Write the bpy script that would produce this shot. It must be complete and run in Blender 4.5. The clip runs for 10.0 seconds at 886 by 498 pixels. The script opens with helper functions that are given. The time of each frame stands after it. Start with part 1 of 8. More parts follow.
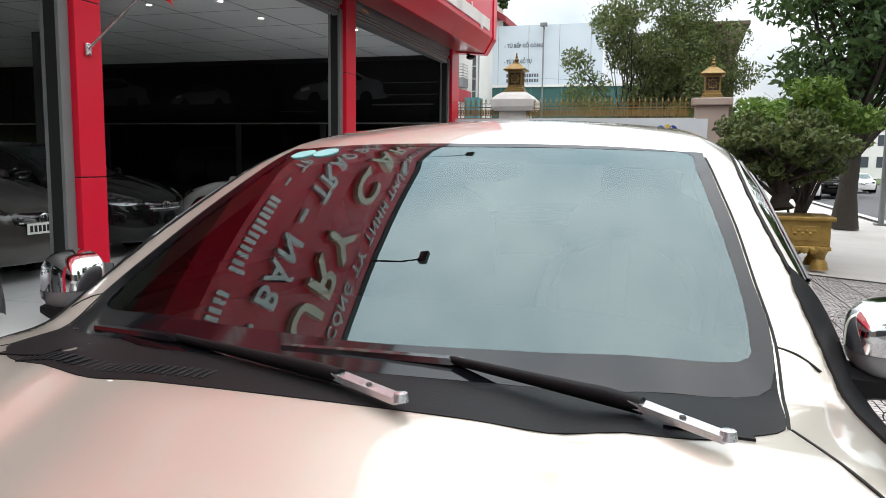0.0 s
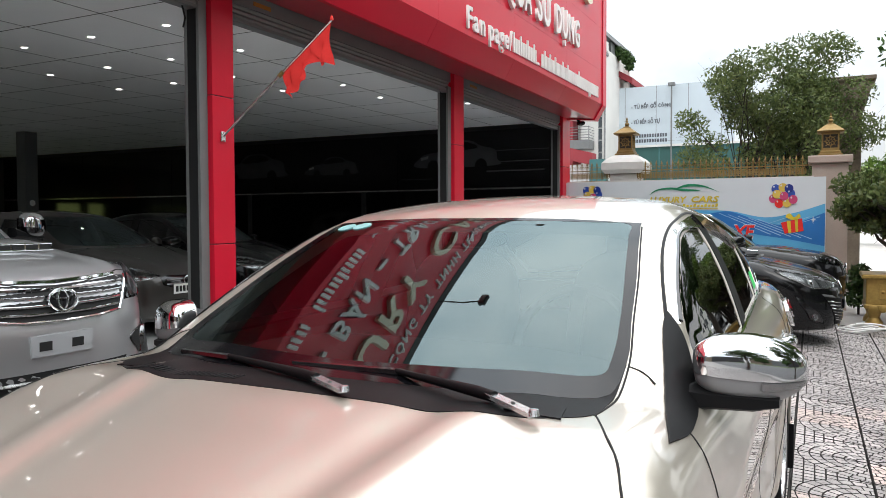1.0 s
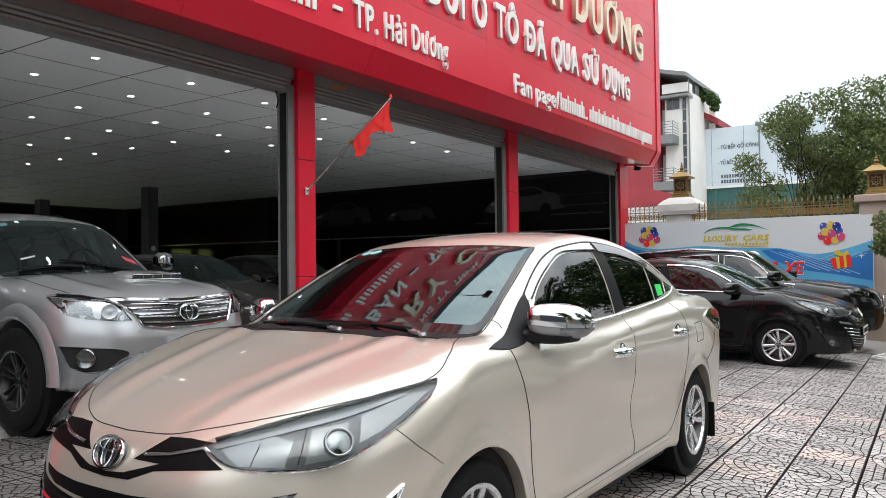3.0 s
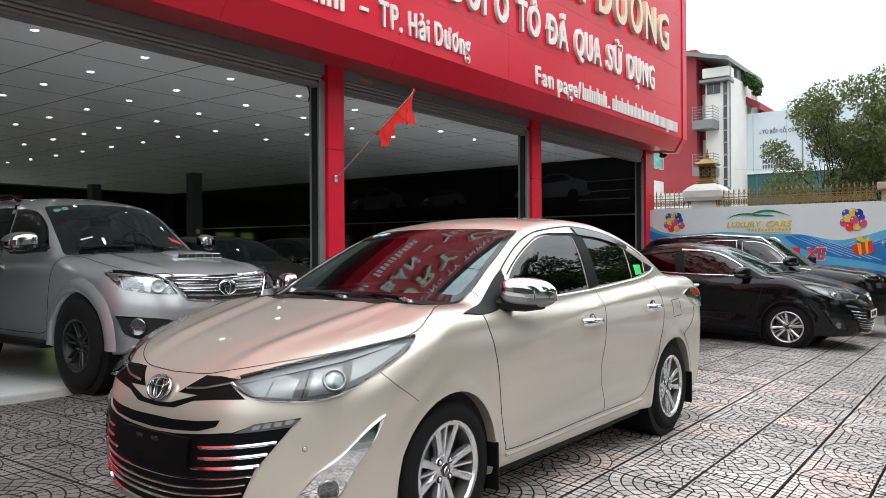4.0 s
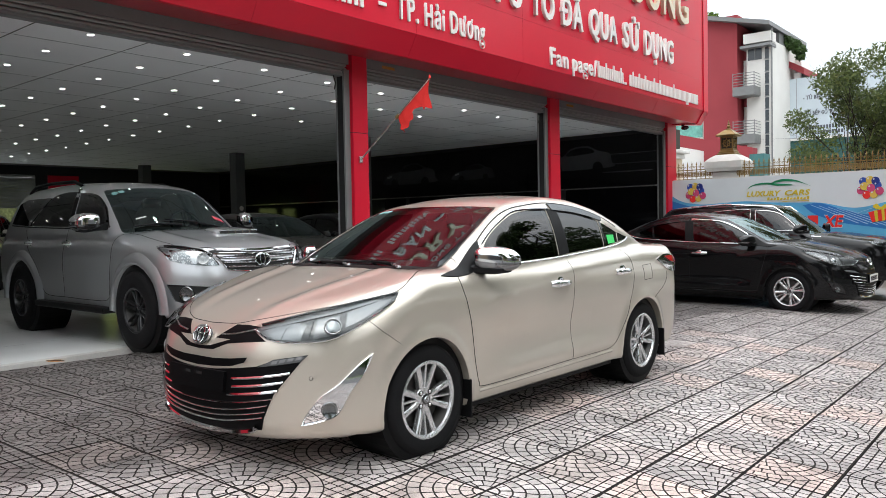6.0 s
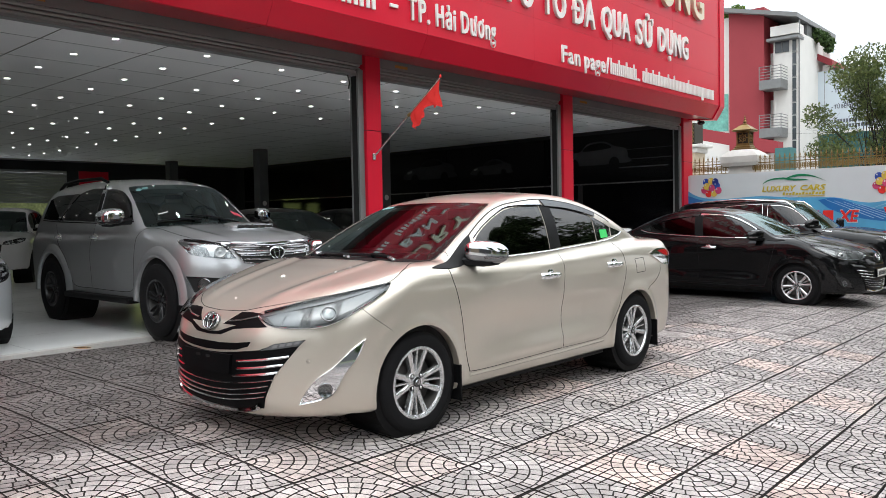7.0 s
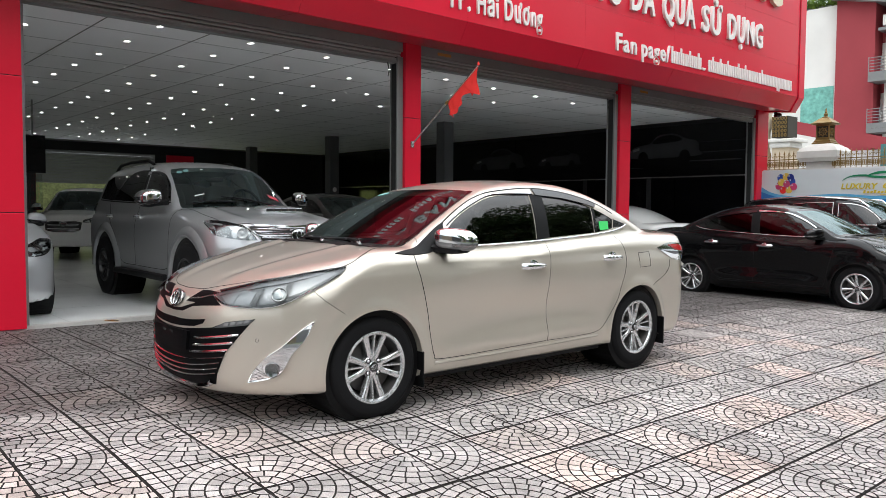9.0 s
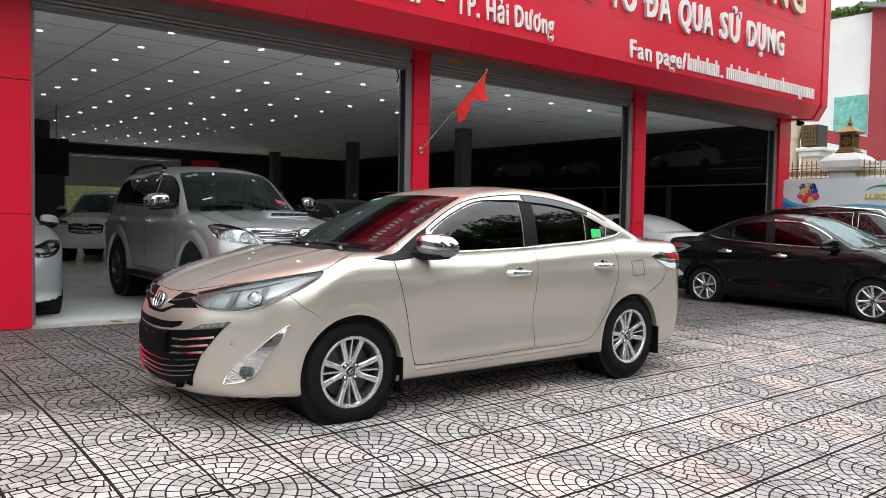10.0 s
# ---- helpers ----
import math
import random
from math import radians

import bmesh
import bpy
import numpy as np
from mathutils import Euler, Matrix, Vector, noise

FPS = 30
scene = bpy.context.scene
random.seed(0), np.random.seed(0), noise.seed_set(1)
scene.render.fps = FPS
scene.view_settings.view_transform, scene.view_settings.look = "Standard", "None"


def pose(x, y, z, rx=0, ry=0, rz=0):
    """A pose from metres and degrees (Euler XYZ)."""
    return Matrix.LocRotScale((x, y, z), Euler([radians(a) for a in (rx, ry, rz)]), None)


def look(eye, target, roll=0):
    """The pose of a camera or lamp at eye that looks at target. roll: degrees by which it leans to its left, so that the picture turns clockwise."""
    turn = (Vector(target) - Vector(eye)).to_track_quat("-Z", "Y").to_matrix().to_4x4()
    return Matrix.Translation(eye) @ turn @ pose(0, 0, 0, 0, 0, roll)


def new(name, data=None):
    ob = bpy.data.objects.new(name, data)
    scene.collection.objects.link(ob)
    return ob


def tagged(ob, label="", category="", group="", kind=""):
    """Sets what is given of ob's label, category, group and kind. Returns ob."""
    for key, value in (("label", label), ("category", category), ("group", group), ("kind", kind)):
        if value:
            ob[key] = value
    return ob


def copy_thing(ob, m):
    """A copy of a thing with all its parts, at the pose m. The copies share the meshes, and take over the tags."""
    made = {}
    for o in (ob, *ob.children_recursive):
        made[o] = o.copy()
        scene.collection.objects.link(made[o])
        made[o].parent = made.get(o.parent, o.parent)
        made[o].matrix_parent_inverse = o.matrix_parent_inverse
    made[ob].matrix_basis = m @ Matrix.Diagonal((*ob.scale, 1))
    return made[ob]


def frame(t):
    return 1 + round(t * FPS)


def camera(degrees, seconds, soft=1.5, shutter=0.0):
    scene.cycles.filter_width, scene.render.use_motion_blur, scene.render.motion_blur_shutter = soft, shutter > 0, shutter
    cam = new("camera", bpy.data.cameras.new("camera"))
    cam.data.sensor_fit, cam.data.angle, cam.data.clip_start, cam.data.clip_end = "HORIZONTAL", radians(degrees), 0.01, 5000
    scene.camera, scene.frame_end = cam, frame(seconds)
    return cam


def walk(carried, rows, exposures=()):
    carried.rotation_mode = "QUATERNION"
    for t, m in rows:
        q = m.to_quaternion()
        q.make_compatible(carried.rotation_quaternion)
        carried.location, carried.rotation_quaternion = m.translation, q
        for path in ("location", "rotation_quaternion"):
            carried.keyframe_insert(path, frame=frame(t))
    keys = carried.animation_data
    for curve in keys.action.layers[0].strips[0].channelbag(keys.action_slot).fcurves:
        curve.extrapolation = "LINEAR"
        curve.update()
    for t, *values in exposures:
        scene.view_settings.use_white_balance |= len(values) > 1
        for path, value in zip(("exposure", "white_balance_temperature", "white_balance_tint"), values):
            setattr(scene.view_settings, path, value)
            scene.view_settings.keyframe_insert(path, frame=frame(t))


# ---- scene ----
cam = camera(60.5, 10.0, soft=0.75)
PATH = [
    (0, (0.04, -0.04, 1.337), (-0.531, 1.862, 1.104), 0.7),
    (0.5, (0.279, -0.247, 1.377), (-0.477, 1.598, 1.231), -0.1),
    (1, (0.585, -0.415, 1.368), (-0.312, 1.371, 1.295), -0.2),
    (1.5, (0.872, -0.668, 1.351), (-0.112, 1.073, 1.325), -0.1),
    (2, (1.142, -0.906, 1.34), (0.110, 0.806, 1.348), -0.4),
    (2.5, (1.467, -1.188, 1.291), (0.395, 0.500, 1.323), -0.65),
    (2.7, (1.590, -1.304, 1.285), (0.503, 0.378, 1.326), -0.75),
    (3.8, (2.219, -1.76, 1.244), (1.04, -0.145, 1.263), -0.2),
    (4, (2.324, -1.828, 1.248), (1.129, -0.225, 1.253), -0.3),
    (4.5, (2.498, -2.036, 1.249), (1.269, -0.458, 1.225), -0.3),
    (5, (2.664, -2.172, 1.255), (1.414, -0.612, 1.21), -0.4),
    (5.5, (2.888, -2.247, 1.244), (1.622, -0.7, 1.19), -0.7),
    (5.7, (2.973, -2.249, 1.25), (1.702, -0.706, 1.189), -0.9),
    (6.8, (3.403, -2.382, 1.263), (2.073, -0.891, 1.186), -1.2),
    (7, (3.462, -2.377, 1.261), (2.125, -0.892, 1.181), -1.1),
    (7.5, (3.699, -2.258, 1.249), (2.323, -0.81, 1.153), -1.0),
    (8, (3.792, -2.122, 1.235), (2.375, -0.714, 1.126), -0.6),
    (8.5, (3.862, -1.932, 1.234), (2.399, -0.573, 1.125), -0.0),
    (9, (3.978, -1.801, 1.229), (2.472, -0.488, 1.126), 0.4),
    (9.5, (4.122, -1.679, 1.225), (2.585, -0.404, 1.132), 0.8),
    (10, (4.167, -1.569, 1.229), (2.612, -0.315, 1.142), 1.0),
]
walk(cam, [(t, look(eye, target, roll)) for t, eye, target, roll in PATH])

# ---- sky, sun, exposure ----
scene.view_settings.exposure = 0.0


def make_world():
    w = bpy.data.worlds.new("overcast_sky")
    scene.world = w
    w.use_nodes = True
    n, l = w.node_tree.nodes, w.node_tree.links
    n.clear()
    out = n.new("ShaderNodeOutputWorld")
    bg = n.new("ShaderNodeBackground")
    sky = n.new("ShaderNodeTexSky")
    sky.sky_type, sky.sun_disc = "NISHITA", False
    sky.sun_elevation, sky.sun_rotation = radians(62), radians(115)
    sky.dust_density = 4.0
    dim = n.new("ShaderNodeMix")
    dim.data_type, dim.blend_type = "RGBA", "MULTIPLY"
    dim.inputs["Factor"].default_value = 1.0
    dim.inputs["B"].default_value = (0.075, 0.075, 0.075, 1)
    # cloud deck: soft grey-white patches over the blue
    co = n.new("ShaderNodeTexCoord")
    mp = n.new("ShaderNodeMapping")
    mp.inputs["Scale"].default_value = (2.2, 2.2, 3.4)
    no = n.new("ShaderNodeTexNoise")
    no.inputs["Scale"].default_value, no.inputs["Detail"].default_value, no.inputs["Roughness"].default_value = 1.5, 6, 0.55
    rp = n.new("ShaderNodeValToRGB")
    rp.color_ramp.elements[0].position, rp.color_ramp.elements[0].color = 0.32, (0.62, 0.70, 0.76, 1)
    rp.color_ramp.elements[1].position, rp.color_ramp.elements[1].color = 0.62, (0.98, 0.99, 1.0, 1)
    mx = n.new("ShaderNodeMix")
    mx.data_type = "RGBA"
    mx.inputs["Factor"].default_value = 0.9
    l.new(co.outputs["Generated"], mp.inputs["Vector"])
    l.new(mp.outputs["Vector"], no.inputs["Vector"])
    l.new(no.outputs["Fac"], rp.inputs["Fac"])
    l.new(sky.outputs["Color"], dim.inputs["A"])
    l.new(dim.outputs["Result"], mx.inputs["A"])
    l.new(rp.outputs["Color"], mx.inputs["B"])
    # an overcast sky is far brighter overhead than at the horizon
    sep = n.new("ShaderNodeSeparateXYZ")
    l.new(co.outputs["Generated"], sep.inputs[0])
    up = n.new("ShaderNodeMath")
    up.operation, up.use_clamp = "MAXIMUM", False
    up.inputs[1].default_value = 0.0
    l.new(sep.outputs["Z"], up.inputs[0])
    gain = n.new("ShaderNodeMath")
    gain.operation = "MULTIPLY_ADD"
    gain.inputs[1].default_value, gain.inputs[2].default_value = 3.25, 0.84
    l.new(up.outputs[0], gain.inputs[0])
    l.new(gain.outputs[0], bg.inputs["Strength"])
    l.new(mx.outputs["Result"], bg.inputs["Color"])
    l.new(bg.outputs["Background"], out.inputs["Surface"])


make_world()
sun = bpy.data.lights.new("sun", "SUN")
sun.energy, sun.angle, sun.color = 0.6, radians(25), (1.0, 0.97, 0.93)
sun_ob = new("sun", sun)
sun_ob.matrix_world = look((6, -5, 14), (0, 2, 0))


# ---- materials ----
def mat(name, color, rough=0.5, metal=0.0, coat=0.0, coat_rough=0.03, grain=0.0, grain_scale=60.0, stain=0.0, stain_scale=2.5,
        bump=0.0, emit=None, strength=1.0, trans=0.0, ior=1.45, spec=0.5, piece=0.0, rough_var=0.0):
    """A node material: base colour with fine grain and larger stains, roughness variation and relief."""
    m = bpy.data.materials.new(name)
    m.use_nodes = True
    nt = m.node_tree
    n, l = nt.nodes, nt.links
    b = n["Principled BSDF"]
    b.inputs["Base Color"].default_value = (*color, 1)
    b.inputs["Roughness"].default_value = rough
    b.inputs["Metallic"].default_value = metal
    b.inputs["IOR"].default_value = ior
    b.inputs["Specular IOR Level"].default_value = spec
    b.inputs["Coat Weight"].default_value = coat
    b.inputs["Coat Roughness"].default_value = coat_rough
    b.inputs["Transmission Weight"].default_value = trans
    if emit:
        b.inputs["Emission Color"].default_value = (*emit, 1)
        b.inputs["Emission Strength"].default_value = strength
    if grain or stain or bump or piece or rough_var:
        co = n.new("ShaderNodeTexCoord")
        fine = n.new("ShaderNodeTexNoise")
        fine.inputs["Scale"].default_value, fine.inputs["Detail"].default_value = grain_scale, 5
        wide = n.new("ShaderNodeTexNoise")
        wide.inputs["Scale"].default_value, wide.inputs["Detail"].default_value = stain_scale, 4
        geo = n.new("ShaderNodeNewGeometry")
        l.new(geo.outputs["Position"], fine.inputs["Vector"])
        l.new(geo.outputs["Position"], wide.inputs["Vector"])
        v = n.new("ShaderNodeMath")
        v.operation = "MULTIPLY_ADD"
        l.new(fine.outputs["Fac"], v.inputs[0])
        v.inputs[1].default_value, v.inputs[2].default_value = 2 * grain, 1 - grain
        s = n.new("ShaderNodeMath")
        s.operation = "MULTIPLY_ADD"
        l.new(wide.outputs["Fac"], s.inputs[0])
        s.inputs[1].default_value, s.inputs[2].default_value = 2 * stain, 1 - stain
        p = n.new("ShaderNodeMath")
        p.operation = "MULTIPLY"
        l.new(v.outputs[0], p.inputs[0])
        l.new(s.outputs[0], p.inputs[1])
        last = p
        if piece:
            oi = n.new("ShaderNodeObjectInfo")
            q = n.new("ShaderNodeMath")
            q.operation = "MULTIPLY_ADD"
            l.new(oi.outputs["Random"], q.inputs[0])
            q.inputs[1].default_value, q.inputs[2].default_value = 2 * piece, 1 - piece
            p2 = n.new("ShaderNodeMath")
            p2.operation = "MULTIPLY"
            l.new(q.outputs[0], p2.inputs[0])
            l.new(p.outputs[0], p2.inputs[1])
            last = p2
        mx = n.new("ShaderNodeMix")
        mx.data_type, mx.blend_type = "RGBA", "MULTIPLY"
        mx.inputs["Factor"].default_value = 1.0
        mx.inputs["A"].default_value = (*color, 1)
        l.new(last.outputs[0], mx.inputs["B"])
        l.new(mx.outputs["Result"], b.inputs["Base Color"])
        if rough_var:
            r = n.new("ShaderNodeMath")
            r.operation = "MULTIPLY_ADD"
            l.new(wide.outputs["Fac"], r.inputs[0])
            r.inputs[1].default_value, r.inputs[2].default_value = 2 * rough_var, rough - rough_var
            l.new(r.outputs[0], b.inputs["Roughness"])
        if bump:
            bp = n.new("ShaderNodeBump")
            bp.inputs["Strength"].default_value, bp.inputs["Distance"].default_value = bump, 0.01
            l.new(fine.outputs["Fac"], bp.inputs["Height"])
            l.new(bp.outputs["Normal"], b.inputs["Normal"])
    return m


def glass_mat(name, tint, rough=0.0, ior=1.6, sheen=(1, 1, 1)):
    """Thin window glass: a mirror-like film over a tinted, see-through sheet."""
    m = bpy.data.materials.new(name)
    m.use_nodes = True
    n, l = m.node_tree.nodes, m.node_tree.links
    n.clear()
    out = n.new("ShaderNodeOutputMaterial")
    tr = n.new("ShaderNodeBsdfTransparent")
    tr.inputs["Color"].default_value = (*tint, 1)
    gl = n.new("ShaderNodeBsdfGlossy")
    gl.inputs["Roughness"].default_value = rough
    gl.inputs["Color"].default_value = (*sheen, 1)
    fr = n.new("ShaderNodeFresnel")
    fr.inputs["IOR"].default_value = ior
    mx = n.new("ShaderNodeMixShader")
    l.new(fr.outputs["Fac"], mx.inputs["Fac"])
    l.new(tr.outputs["BSDF"], mx.inputs[1])
    l.new(gl.outputs["BSDF"], mx.inputs[2])
    l.new(mx.outputs["Shader"], out.inputs["Surface"])
    return m


M = {
    "champagne": mat("champagne_paint", (0.62, 0.567, 0.487), 0.31, 0.62, 1.0, 0.02, grain=0.05, grain_scale=900),
    "black_paint": mat("black_paint", (0.004, 0.004, 0.0045), 0.25, 0.0, 0.6, 0.015, spec=0.1),
    "silver_paint": mat("silver_paint", (0.58, 0.59, 0.605), 0.33, 0.80, 1.0, 0.02, grain=0.05, grain_scale=900),
    # Bronze taken darker, with the showroom's shade put into the paint.
    "dark_bronze": mat("dark_bronze_paint", (0.055, 0.05, 0.046), 0.32, 0.5, 1.0, 0.03, grain=0.05, grain_scale=900),
    "white_paint": mat("white_car_paint", (0.72, 0.72, 0.71), 0.3, 0.0, 1.0, 0.03, grain=0.02),
    "pale_silver": mat("pale_silver_paint", (0.58, 0.60, 0.62), 0.33, 0.5, 1.0, 0.03, grain=0.04, grain_scale=900),
    "tyre": mat("tyre_rubber", (0.008, 0.008, 0.0088), 0.8, spec=0.2, grain=0.25, grain_scale=140, stain=0.15, bump=0.15),
    "alloy": mat("silver_alloy", (0.68, 0.69, 0.70), 0.26, 0.8, 0.6, grain=0.04),
    "black_alloy": mat("black_alloy", (0.02, 0.02, 0.022), 0.35, 0.3, 0.4, grain=0.1),
    "chrome": mat("chrome", (0.83, 0.84, 0.85), 0.06, 1.0),
    "slat_chrome": mat("dark_chrome_slat", (0.72, 0.72, 0.72), 0.10, 1.0),
    "brushed": mat("satin_chrome", (0.62, 0.61, 0.60), 0.2, 1.0),
    "trim": mat("black_plastic_trim", (0.005, 0.005, 0.0055), 0.5, spec=0.2, grain=0.15, grain_scale=220, bump=0.06),
    "grille_black": mat("grille_black_plastic", (0.0025, 0.0025, 0.003), 0.5, spec=0.12, grain=0.15, grain_scale=220, bump=0.05),
    "gloss_black": mat("gloss_black_plastic", (0.008, 0.008, 0.009), 0.12, 0, 0.6),
    # Near-black for gap shade drawn as strips and patches, and for plain black parts.
    "seam": mat("gap_shade_black", (0.012, 0.012, 0.012), 0.8),
    "rotor": mat("brake_steel", (0.09, 0.088, 0.085), 0.5, 0.8, grain=0.15),
    "cabin": mat("dark_cabin_fabric", (0.035, 0.034, 0.033), 0.8, grain=0.2, bump=0.1),
    "beige_seat": mat("beige_leather", (0.30, 0.25, 0.20), 0.5, grain=0.1, bump=0.1),
    "dark_glass": glass_mat("tinted_side_glass", (0.05, 0.055, 0.055)),
    "wind_glass": glass_mat("windscreen_glass", (0.42, 0.50, 0.47), 0.0, 1.95, (0.80, 0.985, 1.0)),
    "black_band": mat("ceramic_band_black", (0.004, 0.004, 0.005), 0.08, 0, 0.0, spec=0.42),
    "lamp_glass": glass_mat("headlamp_lens", (0.86, 0.88, 0.88), 0.0, 1.32),
    "lamp_cup": mat("headlamp_reflector", (0.27, 0.275, 0.28), 0.16, 1.0),
    "lamp_bright": mat("headlamp_bright_cup", (0.27, 0.275, 0.28), 0.28, 0.85, grain=0.25, grain_scale=140, bump=0.12),
    "lamp_grey": mat("grey_lamp_housing", (0.12, 0.122, 0.125), 0.3, 0.4, grain=0.05),
    "led_cell": mat("clear_led_cell", (0.30, 0.305, 0.31), 0.2, 0.3, 0.5),
    "satin_grey": mat("satin_grey_plastic", (0.26, 0.26, 0.265), 0.32, 0.3, grain=0.04),
    "red_lens": mat("red_lamp_lens", (0.42, 0.01, 0.015), 0.1, 0, 0.8),
    "amber": mat("amber_lens", (0.5, 0.22, 0.05), 0.15, 0, 0.6),
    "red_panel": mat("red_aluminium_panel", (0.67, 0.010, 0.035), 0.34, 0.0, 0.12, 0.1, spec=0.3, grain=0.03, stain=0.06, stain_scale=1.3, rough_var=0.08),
    # Darker copy of the fascia red: underside and groove shade put into the colour.
    "red_shaded": mat("red_panel_shaded", (0.40, 0.008, 0.026), 0.3, 0.0, 0.3, 0.1, grain=0.04, stain=0.10, stain_scale=1.1),
    "letter_white": mat("white_letter_acrylic", (0.80, 0.79, 0.76), 0.35, grain=0.03, stain=0.08),
    "letter_gold": mat("pale_gold_letter", (0.72, 0.64, 0.48), 0.3, 0.2, grain=0.03, stain=0.08),
    "grey_steel": mat("grey_painted_steel", (0.20, 0.205, 0.205), 0.42, 0.2, grain=0.08, stain=0.15, stain_scale=3),
    "shutter": mat("grey_roller_shutter", (0.30, 0.31, 0.30), 0.45, 0.3, grain=0.06, stain=0.12),
    "ceiling": mat("white_ceiling_board", (0.90, 0.91, 0.91), 0.7, grain=0.03, stain=0.08, stain_scale=0.6),
    "ceil_grid": mat("ceiling_grid_bar", (0.05, 0.05, 0.052), 0.7),
    "downlight": mat("downlight_disc", (0.9, 0.9, 0.9), 0.4, emit=(1.0, 0.98, 0.95), strength=20.0),
    "white_floor": mat("white_glazed_floor", (0.86, 0.88, 0.87), 0.2, grain=0.03, stain=0.08, stain_scale=0.8, rough_var=0.08),
    "black_panel": mat("black_glass_panel", (0.005, 0.005, 0.006), 0.2, 0, 0.1, spec=0.25, stain=0.2),
    # Near-black, not grey: the deep showroom's shade is put into this colour.
    "inner_wall": mat("shade_black_wall", (0.032, 0.032, 0.034), 0.7, grain=0.05, stain=0.15, stain_scale=0.8),
    "slab": mat("fan_pattern_paver", (0.455, 0.42, 0.405), 0.5, grain=0.75, grain_scale=170, stain=0.44, stain_scale=1.1, bump=0.4, piece=0.20, rough_var=0.2),
    "slab_worn": mat("worn_paver_face", (0.22, 0.205, 0.195), 0.75, grain=0.2, grain_scale=70, stain=0.3, stain_scale=1.3, bump=0.3),
    "joint": mat("dirty_joint_sand", (0.028, 0.025, 0.023), 0.9, spec=0.2, grain=0.3, grain_scale=120, stain=0.25, bump=0.3),
    "concrete": mat("pale_concrete", (0.47, 0.44, 0.41), 0.75, grain=0.10, grain_scale=40, stain=0.2, stain_scale=0.9, bump=0.15),
    "asphalt": mat("asphalt", (0.085, 0.085, 0.088), 0.85, grain=0.25, grain_scale=120, stain=0.2, stain_scale=0.6, bump=0.4),
    "kerb": mat("kerb_stone", (0.42, 0.41, 0.39), 0.8, grain=0.15, stain=0.2, bump=0.2),
    "grass": mat("lawn_soil", (0.06, 0.09, 0.025), 0.9, grain=0.4, grain_scale=60, stain=0.3, bump=0.5),
    "white_stone": mat("white_washed_stone", (0.62, 0.61, 0.58), 0.7, grain=0.08, stain=0.2, stain_scale=4, bump=0.15),
    "pink_stone": mat("speckled_pink_granite", (0.40, 0.32, 0.27), 0.55, grain=0.35, grain_scale=160, stain=0.15, bump=0.1),
    "old_stone": mat("weathered_brown_stone", (0.17, 0.135, 0.10), 0.85, grain=0.3, grain_scale=25, stain=0.4, stain_scale=2, bump=0.5),
    "gold": mat("old_gold_cast_metal", (0.25, 0.165, 0.06), 0.45, 0.7, grain=0.25, grain_scale=50, stain=0.3, stain_scale=8, bump=0.2),
    "gold_paint": mat("gold_painted_wood", (0.33, 0.21, 0.055), 0.45, 0.4, grain=0.25, grain_scale=30, stain=0.35, stain_scale=6, bump=0.3),
    "bark": mat("dark_bark", (0.035, 0.028, 0.022), 0.9, grain=0.4, grain_scale=25, stain=0.3, bump=0.8),
    "sticker_teal": mat("teal_sticker", (0.25, 0.5, 0.5), 0.4, grain=0.1),
    "pink_paper": mat("pink_red_paper", (0.72, 0.10, 0.14), 0.6, grain=0.05),
    "sticker_green": mat("green_paper", (0.05, 0.62, 0.14), 0.5, grain=0.05),
    "joint_ground": mat("rough_concrete_ground", (0.26, 0.25, 0.235), 0.85, grain=0.15, grain_scale=30, stain=0.25, stain_scale=0.5, bump=0.2),
    "hedge": mat("garden_hedge", (0.20, 0.23, 0.09), 0.8, grain=0.75, grain_scale=14, stain=0.6, stain_scale=3.5, bump=0.6),
    # Pane glows in place of daylit greenery; nothing stands behind it.
    "green_view": mat("glowing_green_pane", (0.10, 0.14, 0.04), 0.3, grain=0.5, grain_scale=9, stain=0.4, emit=(0.30, 0.36, 0.12), strength=2.5),
    "col_grey": mat("grey_column_paint", (0.13, 0.133, 0.136), 0.6, grain=0.05, stain=0.12, stain_scale=1.5),
    "frame_green": mat("dark_green_glass_edge", (0.03, 0.10, 0.085), 0.25, 0, 0.4),
    "print_grey": mat("printed_grey", (0.05, 0.052, 0.057), 0.25, 0, 0.3, grain=0.2, grain_scale=6),
    "print_dim": mat("printed_dim_grey", (0.036, 0.038, 0.041), 0.25, 0, 0.3, grain=0.2, grain_scale=6),
    "print_pale": mat("printed_pale", (0.14, 0.145, 0.15), 0.25, 0, 0.3),
    "banner_white": mat("banner_vinyl_white", (0.62, 0.66, 0.68), 0.35, grain=0.02, stain=0.06),
    "print_sky": mat("banner_print_sky_blue", (0.10, 0.38, 0.62), 0.35, stain=0.25, stain_scale=2.0),
    "print_blue": mat("banner_print_blue", (0.02, 0.16, 0.45), 0.35, stain=0.25, stain_scale=2.0),
    "print_pale_blue": mat("banner_print_pale_blue", (0.35, 0.55, 0.72), 0.35),
    "print_green": mat("banner_print_green", (0.01, 0.22, 0.10), 0.35),
    "print_gold": mat("banner_print_gold", (0.62, 0.48, 0.03), 0.35),
    "print_letter": mat("dark_grey_lettering", (0.10, 0.11, 0.13), 0.6),
    "balloon_pink": mat("balloon_pink", (0.55, 0.06, 0.16), 0.35),
    "balloon_yellow": mat("balloon_yellow", (0.66, 0.46, 0.08), 0.35),
    "balloon_blue": mat("balloon_blue", (0.03, 0.08, 0.38), 0.35),
    "balloon_navy": mat("balloon_navy", (0.01, 0.03, 0.22), 0.35),
